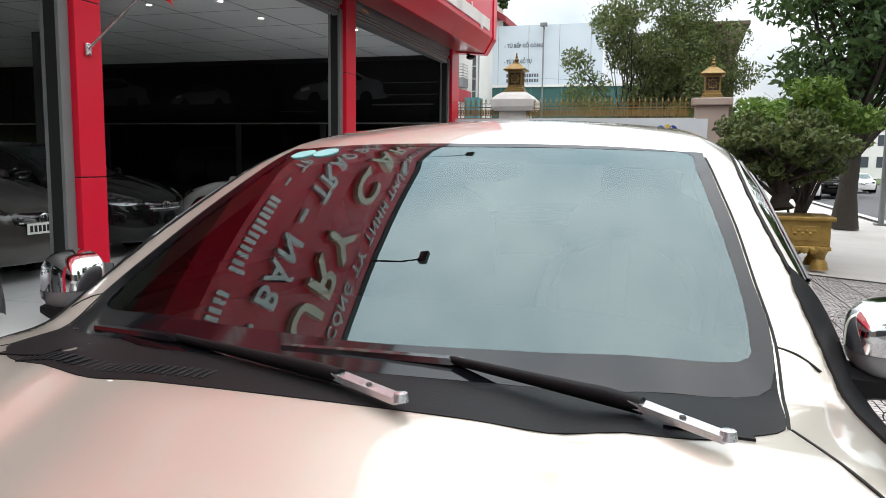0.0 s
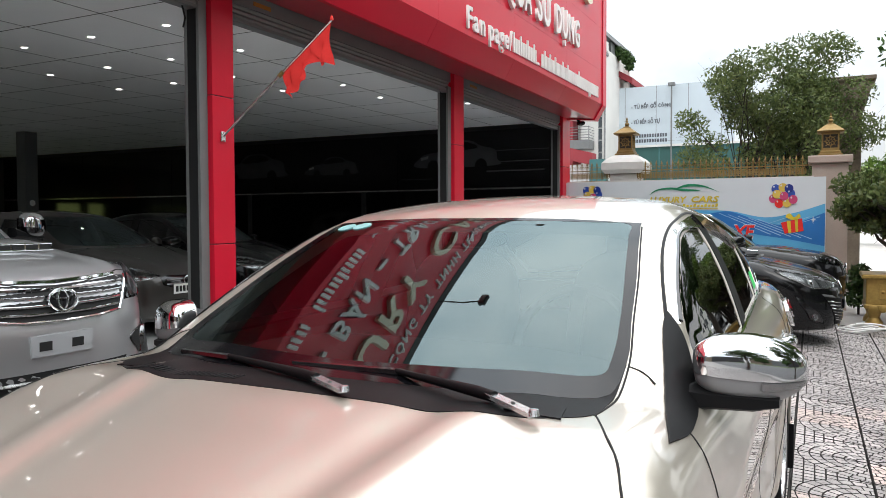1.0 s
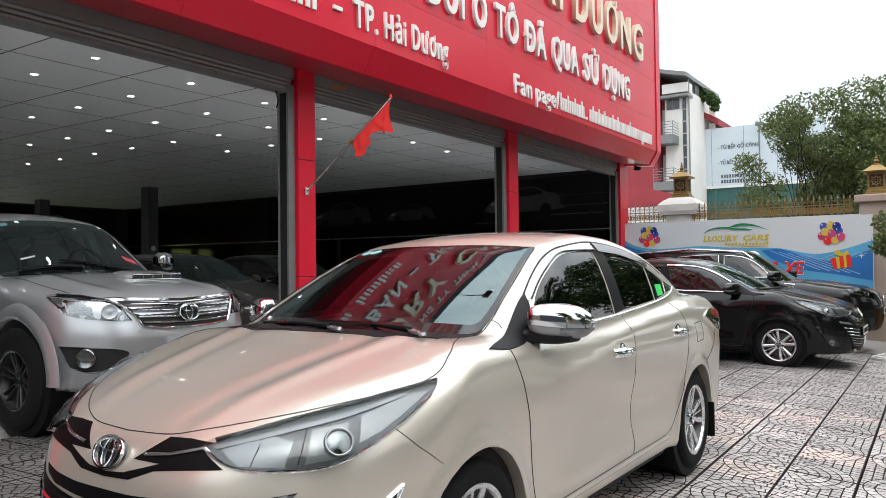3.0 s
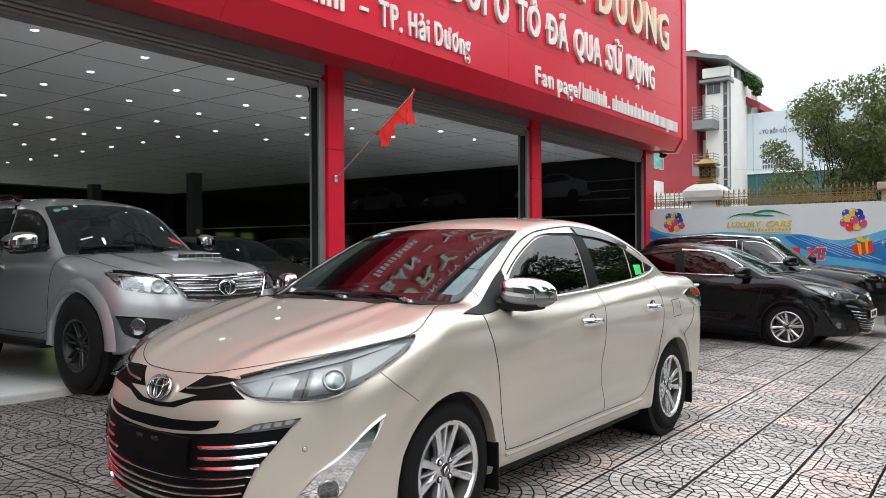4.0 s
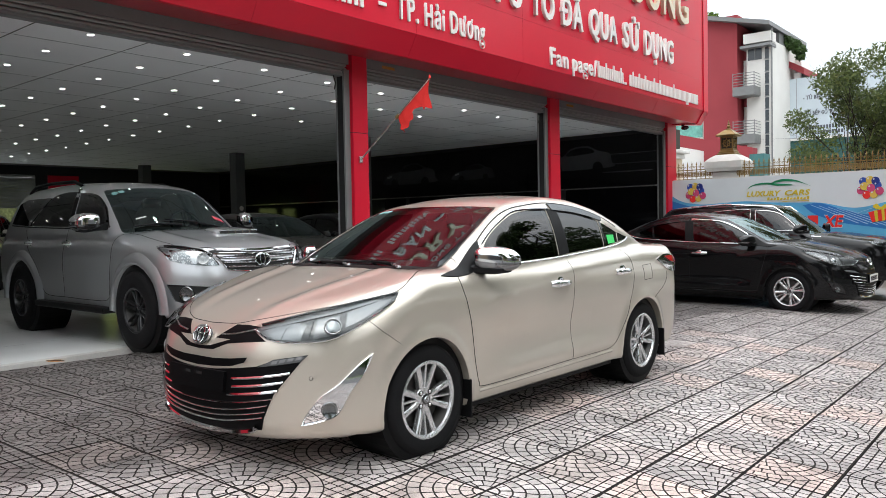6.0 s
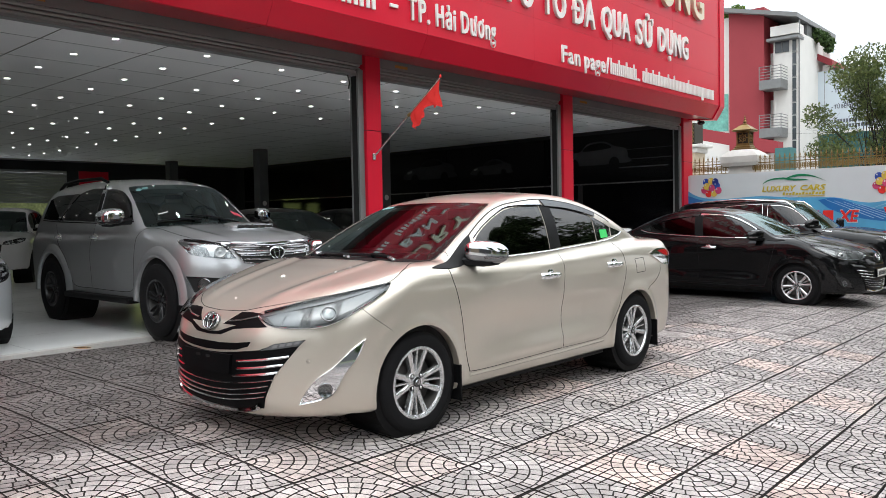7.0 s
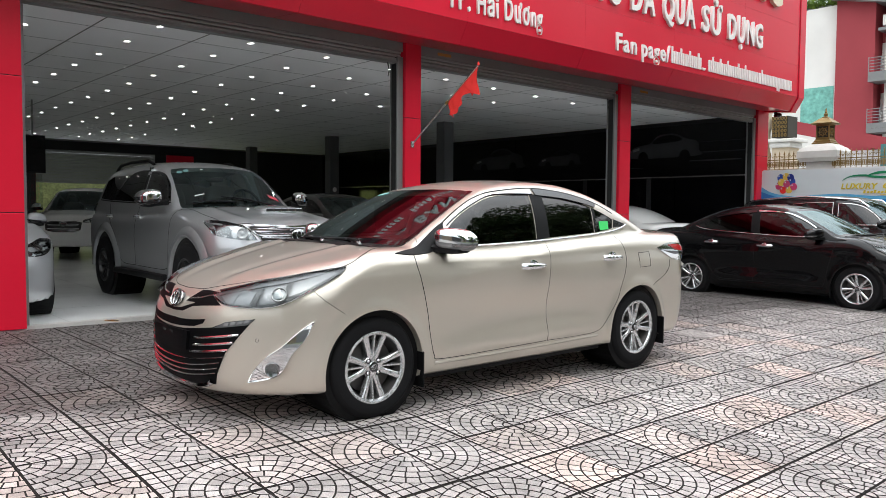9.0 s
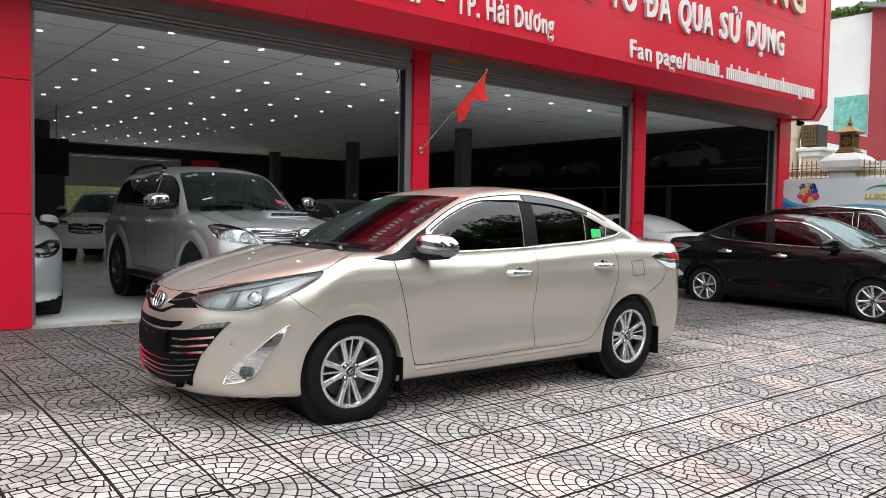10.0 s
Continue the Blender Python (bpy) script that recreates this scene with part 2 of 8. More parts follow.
    "lantern_dark": mat("dark_lantern_core", (0.025, 0.02, 0.012), 0.6),
    "white_wall": mat("white_house_render", (0.70, 0.69, 0.66), 0.8, grain=0.04, stain=0.1, stain_scale=0.7),
    "red_wall": mat("dull_red_house_render", (0.30, 0.04, 0.05), 0.75, grain=0.05, stain=0.12, stain_scale=0.8),
    "pale_blue_wall": mat("pale_blue_grey_render", (0.55, 0.62, 0.67), 0.8, grain=0.03, stain=0.08, stain_scale=0.5),
    "teal": mat("teal_sheet_metal", (0.05, 0.16, 0.16), 0.5, stain=0.15),
    "green_fence": mat("dark_green_sheet_fence", (0.035, 0.11, 0.10), 0.6, stain=0.2, stain_scale=1.5),
    "house_glass": mat("far_window_glass", (0.05, 0.06, 0.07), 0.08, 0, 0.5),
    "mural": mat("faded_mural_print", (0.16, 0.42, 0.36), 0.6, grain=0.5, grain_scale=5, stain=0.5, stain_scale=2.2),
    "beige_stone": mat("beige_sandstone", (0.52, 0.43, 0.31), 0.7, grain=0.1, stain=0.15, bump=0.1),
    "flag_red": mat("red_cloth", (0.72, 0.025, 0.02), 0.75, grain=0.08, stain=0.1),
}


def paver_tones(m, edge):
    """Darkens pavers towards the facade with a ragged edge; adds grime and stone tones."""
    n, l = m.node_tree.nodes, m.node_tree.links
    b = n["Principled BSDF"]
    geo = n.new("ShaderNodeNewGeometry")
    sep = n.new("ShaderNodeSeparateXYZ")
    l.new(geo.outputs["Position"], sep.inputs[0])
    no = n.new("ShaderNodeTexNoise")
    no.inputs["Scale"].default_value, no.inputs["Detail"].default_value, no.inputs["Roughness"].default_value = 0.9, 6, 0.65
    l.new(geo.outputs["Position"], no.inputs["Vector"])
    add = n.new("ShaderNodeMath")
    add.operation = "MULTIPLY_ADD"
    add.inputs[1].default_value = 3.4
    l.new(no.outputs["Fac"], add.inputs[0])
    l.new(sep.outputs["X"], add.inputs[2])
    rp = n.new("ShaderNodeMapRange")
    rp.interpolation_type = "SMOOTHSTEP"
    rp.inputs["From Min"].default_value, rp.inputs["From Max"].default_value = edge, edge + 1.1
    rp.inputs["To Min"].default_value, rp.inputs["To Max"].default_value = 0.36, 1.0
    l.new(add.outputs[0], rp.inputs["Value"])
    grime = n.new("ShaderNodeTexNoise")
    grime.inputs["Scale"].default_value, grime.inputs["Detail"].default_value, grime.inputs["Roughness"].default_value = 4.5, 8, 0.75
    l.new(geo.outputs["Position"], grime.inputs["Vector"])
    dirt = n.new("ShaderNodeMapRange")
    dirt.inputs["From Min"].default_value, dirt.inputs["From Max"].default_value = 0.40, 0.56
    dirt.inputs["To Min"].default_value, dirt.inputs["To Max"].default_value = 0.70, 1.06
    l.new(grime.outputs["Fac"], dirt.inputs["Value"])
    isl = n.new("ShaderNodeMath")
    isl.operation = "MULTIPLY_ADD"
    isl.inputs[1].default_value, isl.inputs[2].default_value = 0.30, 0.88
    l.new(geo.outputs["Random Per Island"], isl.inputs[0])
    both = n.new("ShaderNodeMath")
    both.operation = "MULTIPLY"
    # product of the darkening towards the facade and the grime
    worn = n.new("ShaderNodeMath")
    worn.operation = "MULTIPLY"
    l.new(rp.outputs["Result"], worn.inputs[0])
    l.new(dirt.outputs["Result"], worn.inputs[1])
    l.new(worn.outputs[0], both.inputs[0])
    l.new(isl.outputs[0], both.inputs[1])
    mx = n.new("ShaderNodeMix")
    mx.data_type, mx.blend_type = "RGBA", "MULTIPLY"
    mx.inputs["Factor"].default_value = 1.0
    src = b.inputs["Base Color"].links[0].from_socket
    l.new(src, mx.inputs["A"])
    l.new(both.outputs[0], mx.inputs["B"])
    # a few slabs of a pinker batch
    oi = n.new("ShaderNodeObjectInfo")
    batch = n.new("ShaderNodeMapRange")
    batch.inputs["From Min"].default_value, batch.inputs["From Max"].default_value = 0.72, 0.95
    l.new(oi.outputs["Random"], batch.inputs["Value"])
    pink = n.new("ShaderNodeMix")
    pink.data_type, pink.blend_type = "RGBA", "MULTIPLY"
    pink.inputs["B"].default_value = (1.04, 0.92, 0.86, 1)
    l.new(batch.outputs["Result"], pink.inputs["Factor"])
    l.new(mx.outputs["Result"], pink.inputs["A"])
    l.new(pink.outputs["Result"], b.inputs["Base Color"])


paver_tones(M["slab"], 0.5)


# ---- car bodies as smooth closed forms: x forward from the front axle, y left, z up from the ground ----
def curve(*pairs):
    """A smooth monotone curve through (x, y) pairs."""
    p = np.array(sorted(pairs), float)
    x, y = p[:, 0], p[:, 1]
    h, d = np.diff(x), np.diff(y) / np.diff(x)
    m = np.zeros(len(x))
    m[0], m[-1] = d[0], d[-1]
    for i in range(1, len(x) - 1):
        if d[i - 1] * d[i] > 0:
            w1, w2 = 2 * h[i] + h[i - 1], h[i] + 2 * h[i - 1]
            m[i] = (w1 + w2) / (w1 / d[i - 1] + w2 / d[i])

    def at(q):
        q = np.asarray(q, float)
        i = np.clip(np.searchsorted(x, q) - 1, 0, len(h) - 1)
        t = (q - x[i]) / h[i]
        lo, hi = t < 0, t > 1
        u = np.clip(t, 0, 1)
        v = (1 + 2 * u) * (1 - u) ** 2 * y[i] + u * (1 - u) ** 2 * h[i] * m[i] + u * u * (3 - 2 * u) * y[i + 1] + u * u * (u - 1) * h[i] * m[i + 1]
        return v + np.where(lo, t * h[i] * m[i], 0) + np.where(hi, (t - 1) * h[i] * m[i + 1], 0)

    return at


def smax(a, b, k):
    h = np.maximum(k - np.abs(a - b), 0) / k
    return np.maximum(a, b) + h * h * k / 4


def smin(a, b, k):
    return -smax(-a, -b, k)


class Form:
    """A car's outer skin: below 0 inside. Built from a deck line, side section, plan, nose, tail and cabin lines."""

    def __init__(self, deck, drop, plan, section, nose, tail, nose_round, tail_round, floor, roof, cabin, lean, base, rake=(0.25, 0.2), arches=(), arch_r=0.335,
                 crown=0.045, flare=0.019, soft=(0.10, 0.10, 0.06), extra=None, ridge=None, flatten=0.0):
        self.flatten = flatten
        self.deck, self.drop, self.plan, self.section, self.nose, self.tail = deck, drop, plan, section, nose, tail
        self.nose_round, self.tail_round, self.floor, self.roof, self.cabin, self.lean, self.base = nose_round, tail_round, floor, roof, cabin, lean, base
        self.rake, self.arches, self.arch_r, self.crown, self.flare, self.soft, self.extra, self.ridge = rake, arches, arch_r, crown, flare, soft, extra, ridge

    def lower(self, x, y, z):
        a = np.abs(y)
        top = z - self.deck(x) + self.drop(x) * (a / 0.8) ** 2.6
        if self.extra:
            top = top - self.extra(x, a, z)
        side = a - self.plan(x) + self.section(z)
        if self.ridge:
            side = side - self.ridge(x, z)
        for cx, cz in self.arches:
            r = np.hypot(x - cx, z - cz)
            side = side - self.flare * np.exp(-((r - self.arch_r - 0.02) / 0.045) ** 2)
        c, n = self.nose_round
        front = x - self.nose(z) + c * (a / 0.86) ** n
        c, n = self.tail_round
        back = self.tail(z) - x + c * (a / 0.86) ** n
        f = smax(top, side, self.soft[0])
        f = smax(f, front, self.soft[1])
        f = smax(f, back, 0.07)
        return smax(f, self.floor(x) - z, 0.04)

    def upper(self, x, y, z):
        a = np.abs(y)
        fx = np.where(x > self.base, x + self.rake[0] * a * a, x - self.rake[1] * a * a)
        crown = self.crown - self.flatten * np.clip((x + 1.35) / 0.45, 0, 1)
        top = (z - self.roof(fx) + crown * (a / 0.6) ** 2) * 0.8
        side = (a - self.cabin(x) + self.lean(z)) * 0.9
        return smax(smax(top, side, self.soft[2]), 0.7 - z, 0.02)

    def __call__(self, x, y, z):
        return smin(self.lower(x, y, z), self.upper(x, y, z), 0.018)

    def shoot(self, p, d, reach=2.2, steps=90):
        """The first way out of the form along rays from p (n, 3) in directions d (n, 3)."""
        t0 = np.zeros(len(p))
        t1 = np.full(len(p), reach)
        done = np.zeros(len(p), bool)
        for i in range(1, steps + 1):
            t = reach * i / steps
            q = p + d * t
            out = (self(q[:, 0], q[:, 1], q[:, 2]) > 0) & ~done
            t1[out], t0[out] = t, reach * (i - 1) / steps
            done |= out
        for _ in range(18):
            t = (t0 + t1) / 2
            q = p + d * t[:, None]
            out = self(q[:, 0], q[:, 1], q[:, 2]) > 0
            t1, t0 = np.where(out, t, t1), np.where(out, t0, t)
        return p + d * ((t0 + t1) / 2)[:, None]

    def normal(self, q, e=0.004):
        g = np.stack([self(*(q + s).T) - self(*(q - s).T) for s in np.eye(3) * e], 1)
        return g / np.maximum(np.linalg.norm(g, axis=1), 1e-9)[:, None]

    def place(self, uv, how):
        """Points of the skin: side (x, z), right (x, z), front (y, z), back (y, z), top (x, y), round (degrees from ahead, z)."""
        uv = np.asarray(uv, float)
        u, v, o = uv[:, 0], uv[:, 1], np.zeros(len(uv))
        if how in ("side", "right"):
            s = 1.0 if how == "side" else -1.0
            p, d = np.stack([u, o, v], 1), np.stack([o, o + s, o], 1)
        elif how == "front":
            p, d = np.stack([o + self.base + 0.1, u, v], 1), np.stack([o + 1, o, o], 1)
        elif how == "back":
            p, d = np.stack([o + self.base - 0.3, u, v], 1), np.stack([o - 1, o, o], 1)
        elif how == "top":
            p, d = np.stack([u, v, o + 0.6], 1), np.stack([o, o, o + 1], 1)
        elif how == "round":
            a = np.radians(u)
            p, d = np.stack([o + 0.1, o, v], 1), np.stack([np.cos(a), np.sin(a), o], 1)
        else:
            a = np.radians(u)
            p, d = np.stack([o + self.rear_axis, o, v], 1), np.stack([-np.cos(a), np.sin(a), o], 1)
        return self.shoot(p, d)

    rear_axis = -2.9


def sedan_form():
    def creases(x, a, z):
        line = 0.30 + 0.16 * np.clip((0.75 - x) / 0.9, 0, 1.2)
        on = np.clip((0.85 - x) / 0.2, 0, 1) * np.clip((x + 0.35) / 0.2, 0, 1)
        return on * (0.008 * np.exp(-((a - line) / 0.055) ** 2) - 0.005 * np.exp(-((a - line + 0.09) / 0.06) ** 2))

    knee = curve((0.3, 0.66), (-0.3, 0.735), (-0.43, 0.768), (-0.64, 0.806), (-1.08, 0.877), (-1.43, 0.925), (-2.0, 0.972), (-2.6, 1.0), (-3.4, 1.03))

    def ridges(x, z):
        on = np.clip((-0.25 - x) / 0.45, 0, 1) * np.clip((x + 3.2) / 0.9, 0, 1)
        k = z - knee(x)
        r = np.sqrt(np.where(k > 0, k / 0.085, k / 0.16) ** 2 + 0.003)
        low = np.clip((-0.42 - x) / 0.3, 0, 1) * np.clip((x + 2.15) / 0.4, 0, 1)
        hollow = low * 0.010 * np.exp(-((z - 0.56 - 0.03 * (x + 1.2)) / 0.11) ** 2)
        return on * 0.021 * np.exp(-r) + low * 0.014 * np.exp(-((z - 0.33 + 0.02 * x) / 0.07) ** 2) - hollow

    return Form(
        deck=curve((-3.7, 0.93), (-3.5, 1.04), (-3.3, 1.075), (-2.8, 1.08), (-2.0, 1.05), (-1.2, 1.02), (-0.5, 1.012), (-0.1, 1.012), (0.12, 0.975), (0.35, 0.922), (0.55, 0.867), (0.70, 0.815), (0.80, 0.768), (0.88, 0.70), (1.0, 0.55)),
        drop=curve((-3.6, 0.07), (-2.5, 0.03), (-0.6, 0.02), (-0.1, 0.025), (0.3, 0.045), (0.9, 0.05)),
        plan=curve((-3.7, 0.79), (-3.1, 0.84), (-2.5, 0.856), (-1.5, 0.85), (-0.5, 0.852), (0.1, 0.858), (0.5, 0.84), (0.9, 0.80)),
        section=curve((0.1, 0.09), (0.2, 0.045), (0.29, 0.03), (0.33, 0.024), (0.45, 0.022), (0.6, 0.012), (0.72, 0.0), (0.82, 0.003), (0.90, 0.02), (1.0, 0.06), (1.1, 0.11), (1.3, 0.25)),
        nose=curve((0.1, 0.74), (0.2, 0.85), (0.3, 0.888), (0.45, 0.897), (0.58, 0.89), (0.68, 0.868), (0.74, 0.84), (0.78, 0.80), (0.86, 0.68), (1.0, 0.4)),
        tail=curve((0.15, -3.38), (0.3, -3.48), (0.5, -3.52), (0.8, -3.50), (1.0, -3.49), (1.08, -3.45), (1.3, -3.2)),
        nose_round=(0.52, 3.2), tail_round=(0.36, 3.6),
        floor=curve((-3.6, 0.27), (-3.1, 0.21), (-2.2, 0.195), (-0.4, 0.195), (0.4, 0.19), (0.9, 0.19)),
        roof=curve((0.3, 0.70), (-0.200, 0.9950), (-0.325, 1.0662), (-0.450, 1.1341), (-0.575, 1.1986), (-0.700, 1.2597), (-0.825, 1.3175), (-0.950, 1.3720), (-1.1, 1.420), (-1.35, 1.456), (-1.65, 1.470), (-1.95, 1.458), (-2.2, 1.415), (-2.5, 1.318), (-2.8, 1.19), (-3.1, 1.06), (-3.5, 0.9)),
        cabin=curve((0.2, 0.73), (-0.3, 0.772), (-0.9, 0.796), (-1.6, 0.785), (-2.3, 0.77), (-2.8, 0.72), (-3.3, 0.60)),
        lean=curve((0.7, -0.03), (0.95, 0.0), (1.1, 0.045), (1.25, 0.11), (1.37, 0.185), (1.46, 0.27), (1.6, 0.42)),
        base=-1.6, flatten=0.013, rake=(0.12, 0.16), arches=((0.0, 0.30), (-2.55, 0.30)), arch_r=0.335, extra=creases, ridge=ridges)


def suv_form():
    def creases(x, a, z):
        on = np.clip((0.9 - x) / 0.2, 0, 1) * np.clip((x + 0.4) / 0.2, 0, 1)
        return on * 0.02 * np.exp(-((a - 0.52) / 0.07) ** 2)

    return Form(
        deck=curve((-3.9, 1.0), (-3.5, 1.14), (-2.0, 1.17), (-0.7, 1.20), (-0.3, 1.19), (0.0, 1.155), (0.2, 1.125), (0.55, 1.075), (0.75, 1.02), (0.9, 0.93), (1.05, 0.8)),
        drop=curve((-3.6, 0.03), (-0.5, 0.06), (0.0, 0.07), (0.4, 0.07), (0.9, 0.06)),
        plan=curve((-3.9, 0.84), (-3.2, 0.87), (-1.5, 0.88), (-0.2, 0.88), (0.4, 0.87), (0.95, 0.84)),
        section=curve((0.2, 0.06), (0.4, 0.02), (0.6, 0.01), (0.8, 0.0), (0.92, 0.004), (1.02, 0.02), (1.1, 0.05), (1.2, 0.10), (1.5, 0.3)),
        nose=curve((0.2, 0.74), (0.34, 0.84), (0.5, 0.89), (0.7, 0.90), (0.85, 0.87), (1.0, 0.80), (1.1, 0.66), (1.3, 0.3)),
        tail=curve((0.3, -3.62), (0.5, -3.72), (0.8, -3.74), (1.1, -3.70), (1.5, -3.55), (1.9, -3.3)),
        nose_round=(0.42, 3.4), tail_round=(0.25, 4.0),
        floor=curve((-3.8, 0.42), (-2.6, 0.36), (-0.4, 0.34), (0.6, 0.33), (0.95, 0.32)),
        roof=curve((0.3, 0.80), (-0.35, 1.13), (-0.6, 1.30), (-0.85, 1.48), (-1.05, 1.62), (-1.25, 1.71), (-1.6, 1.765), (-2.2, 1.785), (-2.9, 1.765), (-3.35, 1.72), (-3.6, 1.50), (-3.8, 1.1)),
        cabin=curve((0.2, 0.77), (-0.4, 0.815), (-1.5, 0.83), (-2.8, 0.815), (-3.5, 0.76), (-3.9, 0.68)),
        lean=curve((0.7, -0.03), (1.1, 0.0), (1.3, 0.055), (1.5, 0.12), (1.66, 0.185), (1.78, 0.30), (1.9, 0.55)),
        base=-2.0, rake=(0.22, 0.12), arches=((0.0, 0.385), (-2.75, 0.385)), arch_r=0.45, flare=0.034, soft=(0.10, 0.10, 0.08), extra=creases)


class Scaled(Form):
    """A form drawn larger or smaller along each axis."""

    def __init__(self, form, sx, sy, sz):
        self.form, self.k, self.base, self.rear_axis = form, (sx, sy, sz), form.base * sx, form.rear_axis * sx

    def __call__(self, x, y, z):
        return self.form(x / self.k[0], y / self.k[1], z / self.k[2]) * min(self.k)


# ---- builders ----
def part(name, bm, material, parent=None, label="", smooth=0.0):
    """Links a bmesh as one mesh object, under a thing or a part."""
    me = bpy.data.meshes.new(name)
    bm.to_mesh(me)
    bm.free()
    me.materials.append(material)
    if smooth:
        me.polygons.foreach_set("use_smooth", np.ones(len(me.polygons), bool))
        me.set_sharp_from_angle(angle=radians(smooth))
    ob = new(name, me)
    if parent:
        ob.parent = parent
    if label:
        ob["label"] = label
    return ob


def thing(name, m, label, category, group="", kind=""):
    ob = new(name)
    ob.empty_display_size = 0.1
    ob.matrix_world = m
    return tagged(ob, label, category, group, kind)


def add_box(bm, x0, x1, y0, y1, z0, z1, m=None, bevel=0.0):
    v = [bm.verts.new((x, y, z)) for x in (x0, x1) for y in (y0, y1) for z in (z0, z1)]
    fs = [bm.faces.new([v[i] for i in q]) for q in ((0, 1, 3, 2), (4, 6, 7, 5), (0, 4, 5, 1), (2, 3, 7, 6), (0, 2, 6, 4), (1, 5, 7, 3))]
    if bevel:
        es = list({e for f in fs for e in f.edges})
        r = bmesh.ops.bevel(bm, geom=es, offset=bevel, segments=2, affect="EDGES", profile=0.5)
        v = list({w for f in r["faces"] for w in f.verts} | {w for w in v if w.is_valid})
    if m is not None:
        bmesh.ops.transform(bm, matrix=m, verts=v)
    return v


def box(x0, x1, y0, y1, z0, z1, bevel=0.0):
    bm = bmesh.new()
    add_box(bm, x0, x1, y0, y1, z0, z1, None, bevel)
    return bm


def add_lathe(bm, profile, seg=32, m=None, arc=360.0):
    """Turns (radius, height) pairs round z."""
    rings = []
    full = arc >= 360
    for r, h in profile:
        rings.append([bm.verts.new((r * math.cos(radians(arc) * i / seg), r * math.sin(radians(arc) * i / seg), h)) for i in range(seg if full else seg + 1)])
    for a, b in zip(rings, rings[1:]):
        for i in range(seg):
            j = (i + 1) % seg if full else i + 1
            bm.faces.new((a[i], a[j], b[j], b[i]))
    vs = [v for r in rings for v in r]
    if m is not None:
        bmesh.ops.transform(bm, matrix=m, verts=vs)
    return vs


def lathe(profile, seg=32, m=None):
    bm = bmesh.new()
    add_lathe(bm, profile, seg, m)
    return bm


def add_tube(bm, pts, r, sides=8, caps=True):
    """A round rod along points; r is a number or a list."""
    pts = [Vector(p) for p in pts]
    rr = r if hasattr(r, "__len__") else [r] * len(pts)
    rings, ref = [], None
    for i, p in enumerate(pts):
        t = (pts[min(i + 1, len(pts) - 1)] - pts[max(i - 1, 0)]).normalized()
        if ref is None:
            ref = t.orthogonal().normalized()
        ref = (ref - t * ref.dot(t)).normalized()
        o = t.cross(ref)
        rings.append([bm.verts.new(p + (ref * math.cos(2 * math.pi * k / sides) + o * math.sin(2 * math.pi * k / sides)) * rr[i]) for k in range(sides)])
    for a, b in zip(rings, rings[1:]):
        for k in range(sides):
            bm.faces.new((a[k], a[(k + 1) % sides], b[(k + 1) % sides], b[k]))
    if caps:
        bm.faces.new(rings[0][::-1])
        bm.faces.new(rings[-1])


def tube(pts, r, sides=8):
    bm = bmesh.new()
    add_tube(bm, pts, r, sides)
    return bm


def add_prism(bm, outline, lo, hi, to):
    """A closed outline of (u, v) drawn out from lo to hi; to(u, v, w) gives the point."""
    a = [bm.verts.new(to(u, v, lo)) for u, v in outline]
    b = [bm.verts.new(to(u, v, hi)) for u, v in outline]
    n = len(a)
    bm.faces.new(a[::-1])
    bm.faces.new(b)
    for i in range(n):
        bm.faces.new((a[i], a[(i + 1) % n], b[(i + 1) % n], b[i]))


def prism(outline, lo, hi, to):
    bm = bmesh.new()
    add_prism(bm, outline, lo, hi, to)
    bmesh.ops.recalc_face_normals(bm, faces=bm.faces)
    return bm


def rounded(pts, n=5, closed=True, sharp=()):
    """Catmull-Rom through points; those in sharp stay corners."""
    pts = [Vector((p[0], p[1])) for p in pts]
    out, m = [], len(pts)
    for i in range(m if closed else m - 1):
        p1, p2 = pts[i], pts[(i + 1) % m]
        p0 = pts[i - 1] if closed or i else p1
        p3 = pts[(i + 2) % m] if closed or i + 2 < m else p2
        if i in sharp:
            p0 = p1 - (p2 - p1)
        if (i + 1) % m in sharp:
            p3 = p2 + (p2 - p1)
        for k in range(n):
            t = k / n
            out.append(0.5 * ((2 * p1) + (p2 - p0) * t + (2 * p0 - 5 * p1 + 4 * p2 - p3) * t * t + (3 * p1 - p0 - 3 * p2 + p3) * t ** 3))
    if not closed:
        out.append(pts[-1])
    return [(p.x, p.y) for p in out]


def skin(form, outline, how, out=0.003, deep=0.012, du=0.05, dv=0.05, bulge=0.0):
    """A piece that lies on the skin inside an outline: proud by out, sunk by deep."""
    bm = bmesh.new()
    f = bm.faces.new([bm.verts.new((u, v, 0)) for u, v in outline])
    us, vs = [p[0] for p in outline], [p[1] for p in outline]
    for lo, hi, step, ax in ((min(us), max(us), du, (1, 0, 0)), (min(vs), max(vs), dv, (0, 1, 0))):
        k = lo + step
        while k < hi - step * 0.2:
            bmesh.ops.bisect_plane(bm, geom=bm.verts[:] + bm.edges[:] + bm.faces[:], dist=1e-6, plane_co=Vector(ax) * k, plane_no=ax)
            k += step
    bm.verts.index_update()
    uv = np.array([v.co[:2] for v in bm.verts])
    q = form.place(uv, how)
    n = form.normal(q)
    edge = [e for e in bm.edges if len(e.link_faces) == 1]
    if bulge:
        rim = {v for e in edge for v in e.verts}
        lift = np.array([0.0 if v in rim else bulge for v in bm.verts])
        q = q + n * lift[:, None]
    top = q + n * out
    low = q - n * deep
    pairs = [(e.verts[0], e.verts[1]) for e in edge]
    for v, p in zip(bm.verts, top):
        v.co = p
    bottom = {}
    for e0, e1 in pairs:
        for v in (e0, e1):
            if v not in bottom:
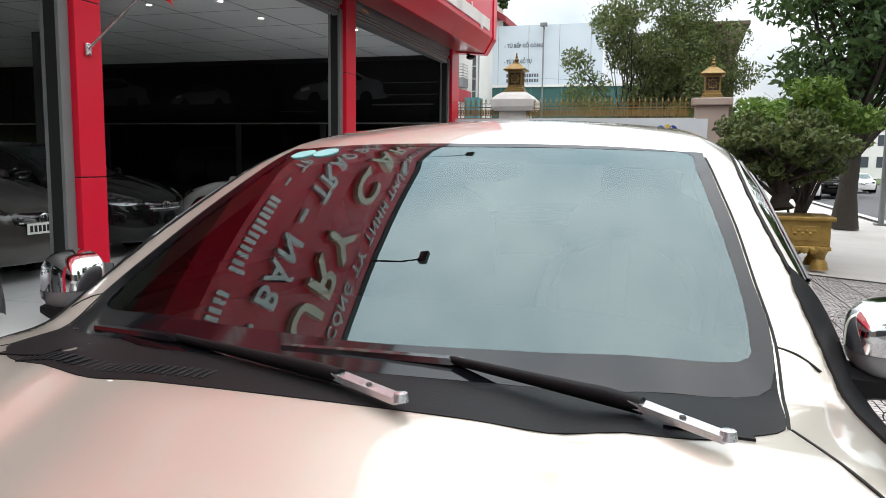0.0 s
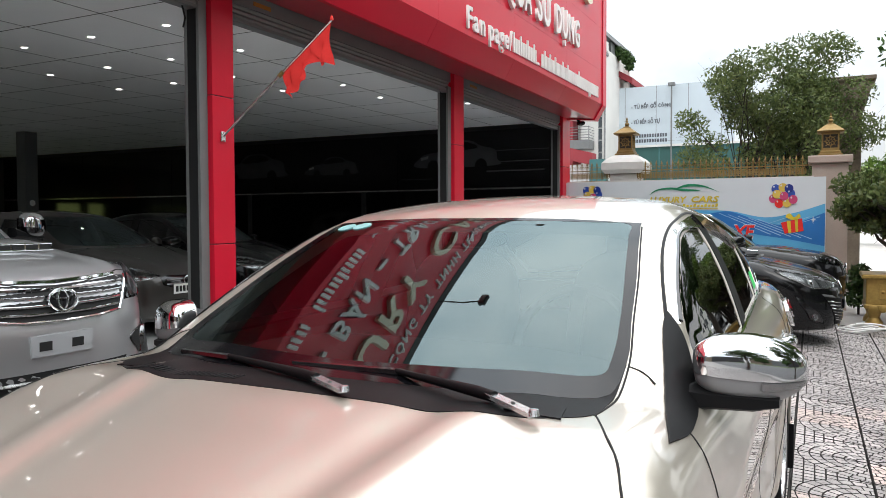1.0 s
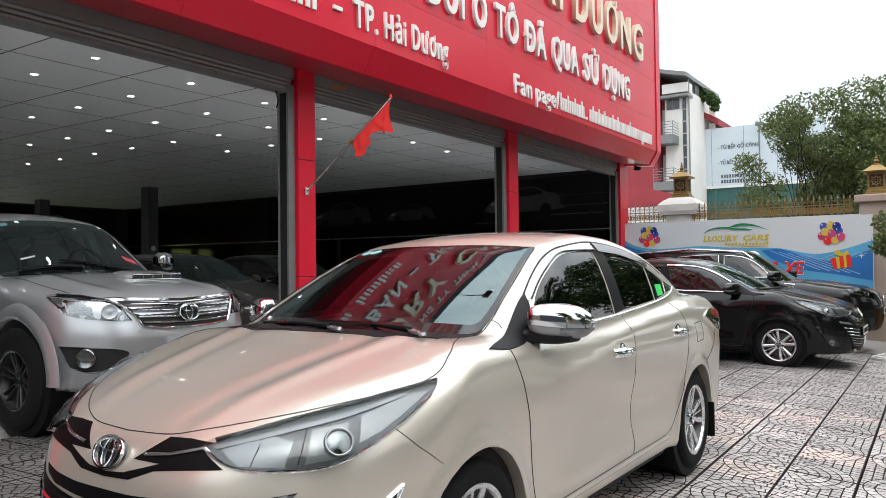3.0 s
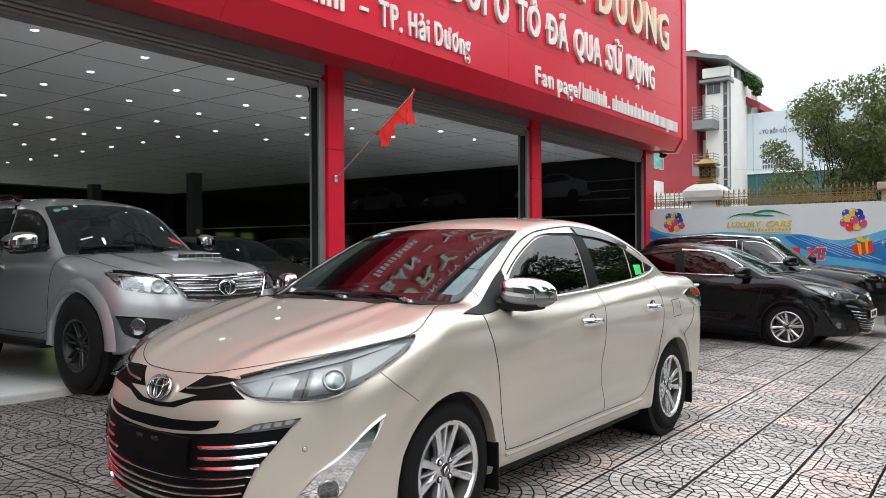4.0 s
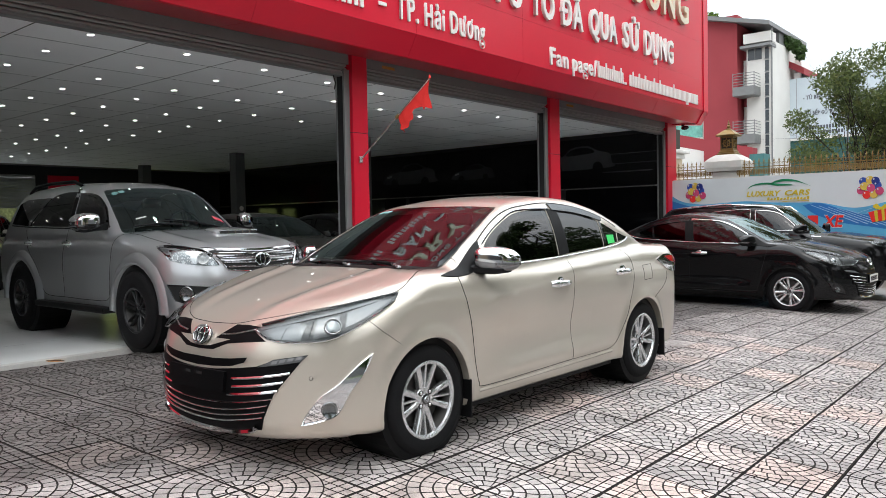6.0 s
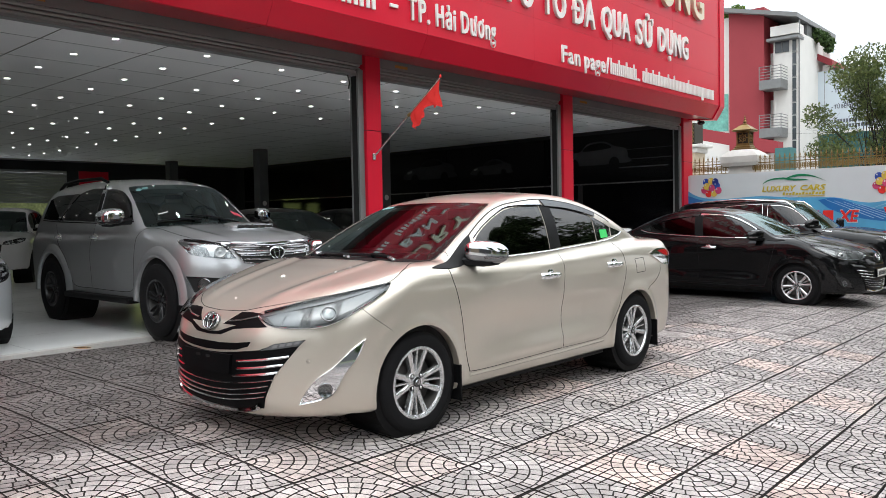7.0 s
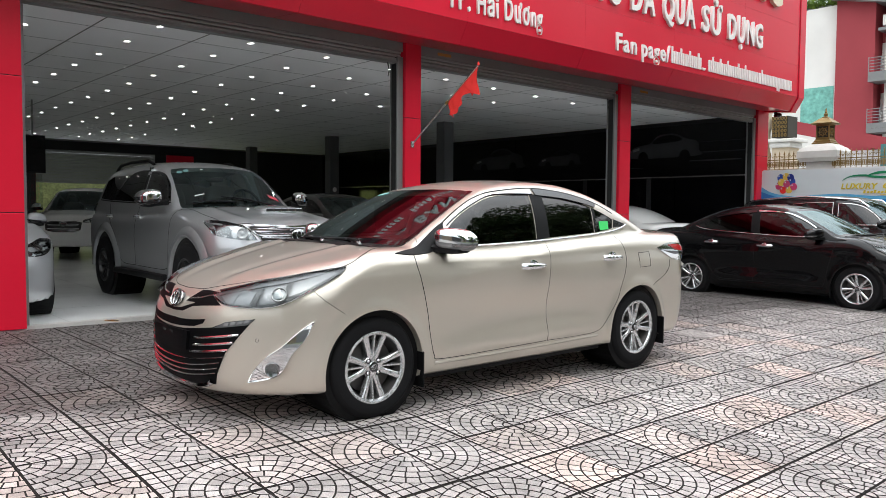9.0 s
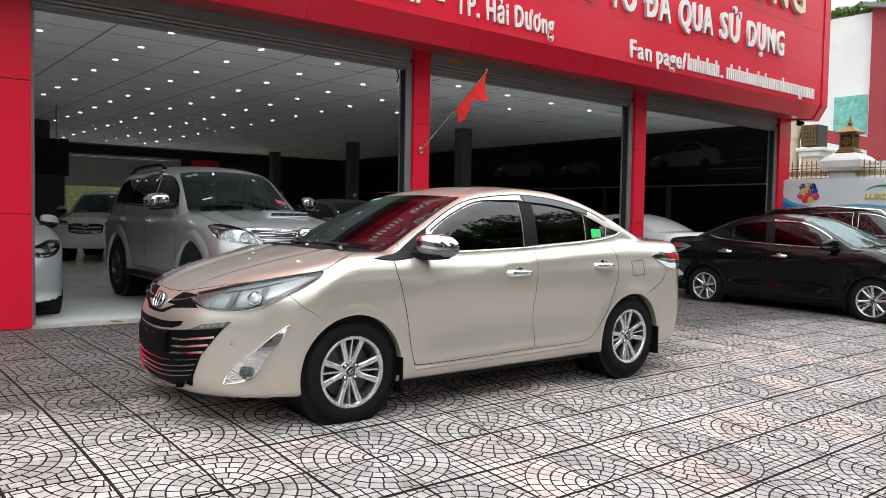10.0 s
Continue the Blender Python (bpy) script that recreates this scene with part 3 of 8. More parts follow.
                bottom[v] = bm.verts.new(low[v.index])
    for e0, e1 in pairs:
        bm.faces.new((e0, e1, bottom[e1], bottom[e0]))
    bmesh.ops.recalc_face_normals(bm, faces=bm.faces)
    c, s = Vector(), Vector()
    for fc in list(bm.faces)[:40]:
        i = fc.verts[0].index
        if 0 <= i < len(n) and all(v not in bottom.values() for v in fc.verts):
            if fc.normal.dot(Vector(n[i])) < 0:
                bmesh.ops.reverse_faces(bm, faces=bm.faces)
            break
    return bm


def strip(form, line, how, width=0.005, out=0.0012, step=0.02, rise=0.0):
    """A narrow band along a line on the skin: shut lines, mouldings."""
    dense = []
    for (a, b), (c, d) in zip(line, line[1:]):
        k = max(1, int(math.hypot(c - a, d - b) / step))
        dense += [(a + (c - a) * i / k, b + (d - b) * i / k) for i in range(k)]
    dense.append(line[-1])
    q = form.place(dense, how)
    n = form.normal(q)
    t = np.gradient(q, axis=0)
    t /= np.maximum(np.linalg.norm(t, axis=1), 1e-9)[:, None]
    s = np.cross(t, n)
    bm = bmesh.new()
    rows = []
    for i in range(len(q)):
        ring = [q[i] - s[i] * width / 2 - n[i] * 0.002, q[i] - s[i] * width * 0.42 + n[i] * out, q[i] + n[i] * (out + rise), q[i] + s[i] * width * 0.42 + n[i] * out, q[i] + s[i] * width / 2 - n[i] * 0.002]
        rows.append([bm.verts.new(p) for p in ring])
    for a, b in zip(rows, rows[1:]):
        for k in range(4):
            bm.faces.new((a[k], a[k + 1], b[k + 1], b[k]))
    bm.faces.ensure_lookup_table()
    bm.normal_update()
    if bm.faces[1].normal.dot(Vector(n[0])) < 0:
        bmesh.ops.reverse_faces(bm, faces=bm.faces)
    return bm


def hull(form, front, back, z0, stations, ring, cap, shrink=0.0, zlo=-9.0, xlo=-9.0, xhi=9.0):
    """A closed mesh round the form, drawn from a spine at height z0 between back and front."""
    inner = form
    if shrink:
        inner = Inner(form, shrink, zlo, xlo, xhi)
    th = 2 * math.pi * (np.arange(ring) + 0.5) / ring
    rows_p, rows_d = [], []
    cy, cz = np.cos(th), np.sin(th)
    for i in range(1, cap + 1):
        a = (math.pi / 2) * i / (cap + 1)
        rows_p.append((np.tile((back, 0, z0), (ring, 1))))
        rows_d.append(np.stack([np.full(ring, -math.cos(a)), cy * math.sin(a), cz * math.sin(a)], 1))
    for i in range(stations + 1):
        rows_p.append(np.tile((back + (front - back) * i / stations, 0, z0), (ring, 1)))
        rows_d.append(np.stack([np.zeros(ring), cy, cz], 1))
    for i in range(cap, 0, -1):
        a = (math.pi / 2) * i / (cap + 1)
        rows_p.append(np.tile((front, 0, z0), (ring, 1)))
        rows_d.append(np.stack([np.full(ring, math.cos(a)), cy * math.sin(a), cz * math.sin(a)], 1))
    p = np.concatenate(rows_p + [np.array([(back, 0, z0), (front, 0, z0)])])
    d = np.concatenate(rows_d + [np.array([(-1.0, 0, 0), (1.0, 0, 0)])])
    q = inner.shoot(p, d)
    n = len(rows_p)
    idx = np.arange(n * ring).reshape(n, ring)
    nxt = np.roll(idx, -1, axis=1)
    quads = np.stack([idx[:-1], nxt[:-1], nxt[1:], idx[1:]], -1).reshape(-1, 4)
    faces = [tuple(int(k) for k in f) for f in quads]
    t, u = n * ring, n * ring + 1
    faces += [(t, int(nxt[0, k]), int(idx[0, k])) for k in range(ring)]
    faces += [(u, int(idx[-1, k]), int(nxt[-1, k])) for k in range(ring)]
    me = bpy.data.meshes.new("hull")
    me.from_pydata([tuple(v) for v in q], [], faces)
    me.update()
    bm = bmesh.new()
    bm.from_mesh(me)
    bmesh.ops.recalc_face_normals(bm, faces=bm.faces)
    bm.to_mesh(me)
    bm.free()
    return me


class Inner(Form):
    """The hollow of a cabin: the form drawn in by a wall's thickness."""

    def __init__(self, form, shrink, zlo, xlo, xhi):
        self.form, self.shrink, self.zlo, self.xlo, self.xhi = form, shrink, zlo, xlo, xhi

    def __call__(self, x, y, z):
        f = self.form(x, y, z) + self.shrink
        return np.maximum(np.maximum(f, self.zlo - z), np.maximum(self.xlo - x, x - self.xhi))


def carve(me, cutters):
    """The mesh less the cutters (meshes), by exact booleans."""
    ob = new("carve_body", me)
    tools = []
    for c in cutters:
        t = new("carve_tool", c)
        tools.append(t)
        md = ob.modifiers.new("cut", "BOOLEAN")
        md.operation, md.object, md.solver = "DIFFERENCE", t, "EXACT"
    dg = bpy.context.evaluated_depsgraph_get()
    res = bpy.data.meshes.new_from_object(ob.evaluated_get(dg), depsgraph=dg)
    for o in [ob, *tools]:
        bpy.data.objects.remove(o)
    return res


def skin_normals(me, form, near=0.004):
    """Normals taken from the form itself wherever a face lies on its skin; folds elsewhere stay sharp."""
    me.polygons.foreach_set("use_smooth", np.ones(len(me.polygons), bool))
    co = np.empty(len(me.vertices) * 3)
    me.vertices.foreach_get("co", co)
    co = co.reshape(-1, 3)
    gn = form.normal(co)
    on = np.abs(form(*co.T)) < near
    lv = np.empty(len(me.loops), int)
    me.loops.foreach_get("vertex_index", lv)
    fn = np.empty(len(me.polygons) * 3)
    me.polygons.foreach_get("normal", fn)
    fn = fn.reshape(-1, 3)
    tot = np.empty(len(me.polygons), int)
    me.polygons.foreach_get("loop_total", tot)
    lf = fn[np.repeat(np.arange(len(tot)), tot)]
    good = on[lv] & (np.einsum("ij,ij->i", gn[lv], lf) > 0.75)
    ln = np.where(good[:, None], gn[lv], lf)
    me.normals_split_custom_set([tuple(v) for v in ln])


def sleek(ob, form, near=0.03):
    """Shading that follows the form itself, for glass and chrome laid on its skin."""
    skin_normals(ob.data, form, near)
    return ob


def bm_mesh(bm, name="tool"):
    me = bpy.data.meshes.new(name)
    bm.to_mesh(me)
    bm.free()
    return me


def mesh_part(name, me, material, parent, label=""):
    me.materials.clear()
    me.materials.append(material)
    ob = new(name, me)
    ob.parent = parent
    if label:
        ob["label"] = label
    return ob


AXLE = Matrix.Rotation(radians(-90), 4, "X")


def add_wheel(parent, x, y, r, rim_r, width, style, rim_mat, side, spin=0.0):
    """A wheel with tyre, rim, spokes, hub and brake disc; side is 1 for the left."""
    turn = pose(x, y, r) @ (Matrix.Identity(4) if side > 0 else pose(0, 0, 0, 0, 0, 180)) @ pose(0, 0, 0, 0, spin, 0)
    w = width / 2
    face = AXLE
    h = r - rim_r
    tyre_bm = lathe([(rim_r - 0.012, -w * 0.86), (rim_r + 0.004, -w * 0.92), (rim_r + h * 0.35, -w), (rim_r + h * 0.7, -w * 0.97), (r - 0.012, -w * 0.84), (r - 0.001, -w * 0.66),
                     (r - 0.001, -w * 0.42), (r - 0.009, -w * 0.40), (r - 0.009, -w * 0.34), (r, -w * 0.32), (r, -0.006), (r - 0.009, -0.004), (r - 0.009, 0.004), (r, 0.006),
                     (r, w * 0.32), (r - 0.009, w * 0.34), (r - 0.009, w * 0.40), (r - 0.001, w * 0.42), (r - 0.001, w * 0.66), (r - 0.012, w * 0.84), (rim_r + h * 0.72, w * 0.97), (rim_r + h * 0.66, w * 0.985), (rim_r + h * 0.35, w),
                     (rim_r + h * 0.12, w * 0.95), (rim_r + 0.004, w * 0.92), (rim_r - 0.012, w * 0.86)], 64, face)
    hub = new("wheel")
    hub.parent = parent
    hub.matrix_local = turn
    part("tyre", tyre_bm, M["tyre"], hub, smooth=35)
    bm = lathe([(rim_r - 0.004, w * 0.9), (rim_r + 0.004, w * 0.93), (rim_r - 0.004, w * 0.96), (rim_r - 0.014, w * 0.92), (rim_r - 0.019, w * 0.78)], 64, face)
    part("rim", bm, rim_mat, hub, smooth=35)
    # barrel in dark steel instead of rim metal: shade behind the spokes as colour
    part("rim_barrel", lathe([(rim_r - 0.019, w * 0.78), (rim_r - 0.035, w * 0.2), (rim_r - 0.045, -w * 0.4), (rim_r - 0.03, -w * 0.9)], 48, face), M["rotor"], hub, smooth=35)
    # spokes: broad pairs round four windows with a slim one between, or plain pairs
    if style == "quad":
        plan = [(90 * k + d, 0, 0, h0, h1) for k in range(4) for d, h0, h1 in ((-25, 0.018, 0.019), (25, 0.018, 0.019), (45, 0.009, 0.008))]
        hub_r, lugs, lug_r, shift = 0.068, 4, 0.050, 0.0
    elif style == "twin":
        plan = [(72 * k, s * 0.012, s * 0.036, 0.0145, 0.012) for k in range(5) for s in (-1, 1)]
        hub_r, lugs, lug_r, shift = 0.078, 5, 0.054, 0.5
    else:
        plan = [(60 * k, s * 0.012, s * 0.03, 0.012, 0.010) for k in range(6) for s in (-1, 1)]
        hub_r, lugs, lug_r, shift = 0.078, 5, 0.054, 0.5
    for a0, off0, off1, h0, h1 in plan:
        bm = bmesh.new()
        rows = []
        for t in (0.0, 0.18, 0.45, 0.75, 1.0):
            rad = 0.035 + (rim_r - 0.05) * t
            off = off0 + (off1 - off0) * min(1.0, t * 1.15)
            half = (h0 + (h1 - h0) * t) * (1.0 - 0.16 * math.sin(math.pi * min(1, t * 1.1)))
            z = w * (0.62 + 0.20 * t) - (0.006 if h0 < 0.01 else 0.0)
            rows.append([bm.verts.new((rad, off - half, z - 0.035)), bm.verts.new((rad, off - half, z - 0.007)), bm.verts.new((rad, off - half * 0.5, z)), bm.verts.new((rad, off + half * 0.5, z)), bm.verts.new((rad, off + half, z - 0.007)), bm.verts.new((rad, off + half, z - 0.035))])
        for a, b in zip(rows, rows[1:]):
            for i in range(6):
                bm.faces.new((a[i], a[(i + 1) % 6], b[(i + 1) % 6], b[i]))
        bm.faces.new(rows[0])
        bm.faces.new(rows[-1][::-1])
        bmesh.ops.rotate(bm, verts=bm.verts, cent=(0, 0, 0), matrix=Matrix.Rotation(radians(a0), 3, "Z"))
        bmesh.ops.recalc_face_normals(bm, faces=bm.faces)
        bmesh.ops.transform(bm, matrix=face, verts=bm.verts)
        part("spoke", bm, rim_mat, hub, smooth=40)
    part("hub", lathe([(0.0, w * 0.70), (0.028, w * 0.70), (0.031, w * 0.66), (hub_r - 0.006, w * 0.62), (hub_r, w * 0.55), (hub_r, w * 0.2)], 28, face), rim_mat, hub, smooth=40)
    cap = part("hub_cap", lathe([(0.0, w * 0.75), (0.026, w * 0.75), (0.030, w * 0.72), (0.030, w * 0.6)], 20, face), M["gloss_black"], hub, smooth=40)
    if style == "quad":
        bm = bmesh.new()
        for rx, ry in ((0.019, 0.013), (0.007, 0.012)):
            add_tube(bm, [(rx * math.cos(2 * math.pi * i / 16), ry * math.sin(2 * math.pi * i / 16), w * 0.755) for i in range(17)], 0.0018, 5, False)
        bmesh.ops.transform(bm, matrix=face, verts=bm.verts)
        part("cap_mark", bm, rim_mat, cap)
    for k in range(lugs):
        a = 2 * math.pi * (k + shift) / lugs
        at = face @ pose(lug_r * math.cos(a), lug_r * math.sin(a), 0)
        if style == "quad":
            part("lug_recess", lathe([(0.0, w * 0.660), (0.0135, w * 0.660), (0.0155, w * 0.665), (0.0165, w * 0.6)], 14, at), M["trim"], hub)
        part("lug_nut", lathe([(0.0, w * 0.70), (0.007, w * 0.70), (0.0095, w * 0.67), (0.0095, w * 0.5)], 8, at), M["chrome"] if style == "quad" else M["gloss_black"], hub)
    part("brake_disc", lathe([(0.0, w * 0.12), (rim_r * 0.76, w * 0.12), (rim_r * 0.76, -0.01), (0.0, -0.01)], 40, face), M["rotor"], hub, smooth=30)
    # black disc that stands in for the shade inside the wheel
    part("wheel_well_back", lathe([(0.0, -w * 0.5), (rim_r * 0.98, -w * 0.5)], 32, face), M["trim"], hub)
    return hub


# ---- sedan ----
def side_to(u, v, w):
    return (u, w, v)


def top_to(u, v, w):
    return (u, v, w)


def mirrored(half):
    """A closed outline from its left half, top to bottom; (angle or y, height)."""
    return half + [(-u, v) for u, v in reversed(half) if abs(u) > 1e-6]


def flip(outline):
    return [(-u, v) for u, v in outline]


def flip_top(outline):
    return [(u, -v) for u, v in outline]


def cylinder_tool(x, z, r, y0, y1, seg=48):
    return bm_mesh(prism([(x + r * math.cos(2 * math.pi * i / seg), z + r * math.sin(2 * math.pi * i / seg)) for i in range(seg)], y0, y1, side_to))


def emblem(parent, m, w, h, name="emblem"):
    """A chrome oval badge with plain inner hoops on a dark plate."""
    bm = bmesh.new()
    n = 36
    ring = lambda a, b, r, oy=0.0: add_tube(bm, [(0.008, a * math.cos(2 * math.pi * i / n), oy + b * math.sin(2 * math.pi * i / n)) for i in range(n + 1)], r, 6, False)
    ring(w, h, 0.12 * h)
    ring(w * 0.36, h * 0.86, 0.09 * h)
    ring(w * 0.74, h * 0.36, 0.09 * h, h * 0.46)
    bmesh.ops.transform(bm, matrix=m, verts=bm.verts)
    e = part(name, bm, M["chrome"], parent, "chrome oval badge", smooth=60)
    plate = bmesh.new()
    add_lathe(plate, [(0.0, 0.004), (0.92, 0.004), (1.0, -0.01)], 28, m @ Matrix.Rotation(radians(90), 4, "Y") @ Matrix.Diagonal((h, w, 1, 1)))
    part("badge_plate", plate, M["gloss_black"], e)
    return e


def blob(sx, sy, sz, power=2.6, seg=28, rings=16, cut=None):
    """A closed rounded block (superellipsoid)."""
    bm = bmesh.new()
    e = 2 / power
    sp = lambda c: math.copysign(abs(c) ** e, c)
    rows = []
    for i in range(1, rings):
        a = -math.pi / 2 + math.pi * i / rings
        rows.append([bm.verts.new((sx * sp(math.cos(a)) * sp(math.cos(2 * math.pi * k / seg)), sy * sp(math.cos(a)) * sp(math.sin(2 * math.pi * k / seg)), sz * sp(math.sin(a)))) for k in range(seg)])
    lo, hi = bm.verts.new((0, 0, -sz)), bm.verts.new((0, 0, sz))
    for a, b in zip(rows, rows[1:]):
        for k in range(seg):
            bm.faces.new((a[k], a[(k + 1) % seg], b[(k + 1) % seg], b[k]))
    for k in range(seg):
        bm.faces.new((lo, rows[0][(k + 1) % seg], rows[0][k]))
        bm.faces.new((hi, rows[-1][k], rows[-1][(k + 1) % seg]))
    return bm


def add_mirror(car, x, y, z, s, cap_mat, low_mat, arm_from, size=(0.080, 0.112, 0.072)):
    """A door mirror: a dark shell, a bright cap over it, an indicator strip, an arm and the mirror glass."""
    sx, sy, sz = size

    def shape(bm):
        for v in bm.verts:
            t = v.co.y / sy * s
            v.co.z *= 1.0 - 0.34 * max(0, t) ** 2 - 0.10 * max(0, -t)
            v.co.z -= 0.012 * t
            v.co.x -= 0.05 * t + 0.02 * max(0, t) ** 2
            if v.co.x < -0.3 * sx - 0.05 * t:
                v.co.x = -0.3 * sx - 0.05 * t
        bmesh.ops.translate(bm, vec=(x, y, z), verts=bm.verts)

    low = blob(sx, sy, sz, 3.3, 36, 20)
    shape(low)
    arm = new("door_mirror")
    arm.parent = car
    part("mirror_shell", low, low_mat, arm, smooth=50)
    cap = blob(sx * 1.03, sy * 1.02, sz * 1.04, 3.3, 36, 24)
    bmesh.ops.bisect_plane(cap, geom=cap.verts[:] + cap.edges[:] + cap.faces[:], plane_co=(0, 0, -sz * 0.22), plane_no=(0, -0.0, 1), clear_inner=True)
    bmesh.ops.bisect_plane(cap, geom=cap.verts[:] + cap.edges[:] + cap.faces[:], plane_co=(-sx * 0.22, 0, 0), plane_no=(1, 0, 0), clear_inner=True)
    shape(cap)
    part("mirror_cap", cap, cap_mat, arm, "polished chrome cap", smooth=50)
    lens = blob(sx * 1.05, sy * 1.035, sz * 1.0, 3.3, 36, 24)
    for co, no in (((0, 0, -sz * 0.52), (0, 0, 1)), ((0, 0, -sz * 0.24), (0, 0, -1)), ((0, s * sy * 0.25, 0), (0, s, 0)), ((-sx * 0.22, 0, 0), (1, 0, 0))):
        bmesh.ops.bisect_plane(lens, geom=lens.verts[:] + lens.edges[:] + lens.faces[:], plane_co=co, plane_no=no, clear_inner=True)
    shape(lens)
    part("indicator_lens", lens, M["lamp_cup"], arm, "clear ribbed indicator lens", smooth=50)
    ax, ay, az = arm_from
    bm = bmesh.new()
    rows = []
    for t, w, h in ((0.0, 0.055, 0.035), (0.35, 0.05, 0.022), (0.75, 0.055, 0.02), (1.0, 0.05, 0.012)):
        px, py, pz = ax + (x - ax) * t, ay + (y + s * sy * 0.55 - ay) * t, az + (z - sz * 0.93 - az) * min(1, t * 1.4)
        rows.append([bm.verts.new((px + dx * w, py, pz + dz * h)) for dx, dz in ((-1, -0.6), (-0.6, -1), (0.6, -1), (1, -0.6), (1, 0.6), (0.6, 1), (-0.6, 1), (-1, 0.6))])
    for a, b in zip(rows, rows[1:]):
        for k in range(8):
            bm.faces.new((a[k], a[(k + 1) % 8], b[(k + 1) % 8], b[k]))
    bm.faces.new(rows[0])
    bm.faces.new(rows[-1])
    bmesh.ops.recalc_face_normals(bm, faces=bm.faces)
    part("mirror_arm", bm, M["trim"], arm, smooth=50)
    g = box(x - sx * 0.34, x - sx * 0.31, y - sy * 0.8, y + sy * 0.8, z - sz * 0.6, z + sz * 0.6)
    part("mirror_glass", g, M["chrome"], arm)
    return arm


def add_handle(car, x0, x1, y, z, s, material):
    """A pull handle: a bowed bar with a round boss and a cup behind it."""
    h = new("door_handle")
    h.parent = car
    n = 14
    pts, rad = [], []
    for i in range(n + 1):
        t = i / n
        pts.append((x0 + (x1 - x0) * t, y + s * (0.002 + 0.034 * math.sin(math.pi * min(1, max(0, t))) ** 0.7), z))
        rad.append(0.017 + 0.005 * math.sin(math.pi * t) + (0.006 if t < 0.35 else 0))
    bm = bmesh.new()
    add_tube(bm, pts, rad, 10)
    part("grip", bm, material, h, "chrome door pull", smooth=60)
    cup = lathe([(0.0, 0.006), (0.6, 0.008), (0.85, 0.004), (1.0, 0.0)], 24, pose((x0 + x1) / 2, y, z) @ Matrix.Rotation(radians(-90 * s), 4, "X") @ Matrix.Diagonal((0.060, 0.046, 1, 1)))
    part("cup", cup, material, h, smooth=60)
    return h


def add_seat(car, x, y, z, material, w=0.25):
    seat = new("seat")
    seat.parent = car
    b = blob(0.26, w, 0.09, 3.2, 20, 10)
    bmesh.ops.translate(b, vec=(x, y, z), verts=b.verts)
    part("cushion", b, material, seat, smooth=60)
    b = blob(0.09, w, 0.34, 3.4, 20, 12)
    bmesh.ops.transform(b, matrix=pose(x - 0.28, y, z + 0.30, 0, -14, 0), verts=b.verts)
    part("backrest", b, material, seat, smooth=60)
    b = blob(0.05, 0.13, 0.09, 2.8, 16, 10)
    bmesh.ops.translate(b, vec=(x - 0.37, y, z + 0.66), verts=b.verts)
    part("headrest", b, material, seat, smooth=60)


def add_wiper(car, pivot, elbow, tip, tail):
    """A wiper: silver root, black arm, and a jointed blade lying on the glass."""
    w = new("wiper")
    w.parent = car
    up = Vector((0, 0, 0.016))
    p, e, t, b = (Vector(q) + up for q in (pivot, elbow, tip, tail))
    d = (e - p).normalized()
    side = d.cross(Vector((0, 0, 1))).normalized() * 0.0115
    bm = bmesh.new()
    add_prism(bm, [(0, -0.8), (0.02, -1.0), (1, -1.0), (1, 1.0), (0.02, 1.0), (0, 0.8)], -0.004, 0.005, lambda u, v, k: tuple(p + (e - p) * u + side * v + Vector((0, 0, k))))
    bmesh.ops.recalc_face_normals(bm, faces=bm.faces)
    root = part("wiper_root", bm, M["alloy"], w, "bare silver wiper root")
    part("rivet", lathe([(0.0, 0.008), (0.004, 0.0075), (0.005, 0.004)], 10, Matrix.Translation(p + (e - p) * 0.45)), M["rotor"], root)
    part("pivot_cap", lathe([(0.0, 0.012), (0.009, 0.011), (0.0115, 0.0)], 14, Matrix.Translation(p)), M["alloy"], root, smooth=50)
    bm = bmesh.new()
    add_tube(bm, [e - d * 0.015, e + (t - e) * 0.12, e + (t - e) * 0.5, t], [0.012, 0.013, 0.010, 0.007], 8)
    part("arm", bm, M["trim"], w, smooth=50)
    bm = bmesh.new()
    lo = Vector((0, 0, -0.016))
    add_tube(bm, [b + lo, b + (t - b) * 0.5 + lo, t + (t - b) * 0.12 + lo], [0.004, 0.011, 0.004], 6)
    add_tube(bm, [b + (t - b) * 0.25 + lo * 0.3, t + lo * 0.2, t + (t - b) * 0.06], [0.007, 0.010, 0.006], 6)
    part("blade", bm, M["gloss_black"], w, smooth=50)


SEDAN = sedan_form()
FRONT_WIN = rounded([(-0.569, 1.0), (-0.636, 1.113), (-0.811, 1.220), (-1.06, 1.314), (-1.30, 1.341), (-1.50, 1.348), (-1.435, 1.022), (-0.88, 1.006)], 5, True, (0, 5, 6))
REAR_WIN = rounded([(-1.575, 1.035), (-1.632, 1.342), (-1.80, 1.338), (-1.98, 1.312), (-2.155, 1.255), (-2.11, 1.064)], 5, True, (0, 1, 4, 5))
QUARTER_WIN = rounded([(-2.14, 1.066), (-2.19, 1.248), (-2.30, 1.205), (-2.39, 1.165), (-2.355, 1.094)], 4, True, (0, 1, 3, 4))
half = [(-0.945, 0.0), (-0.958, 0.2), (-0.99, 0.40), (-1.028, 0.522), (-1.005, 0.537), (-0.86, 0.565), (-0.72, 0.594), (-0.57, 0.619), (-0.425, 0.644), (-0.30, 0.618), (-0.235, 0.45), (-0.20, 0.25), (-0.185, 0.0)]
SCREEN = rounded(half + [(u, -v) for u, v in reversed(half[1:-1])], 4, True)
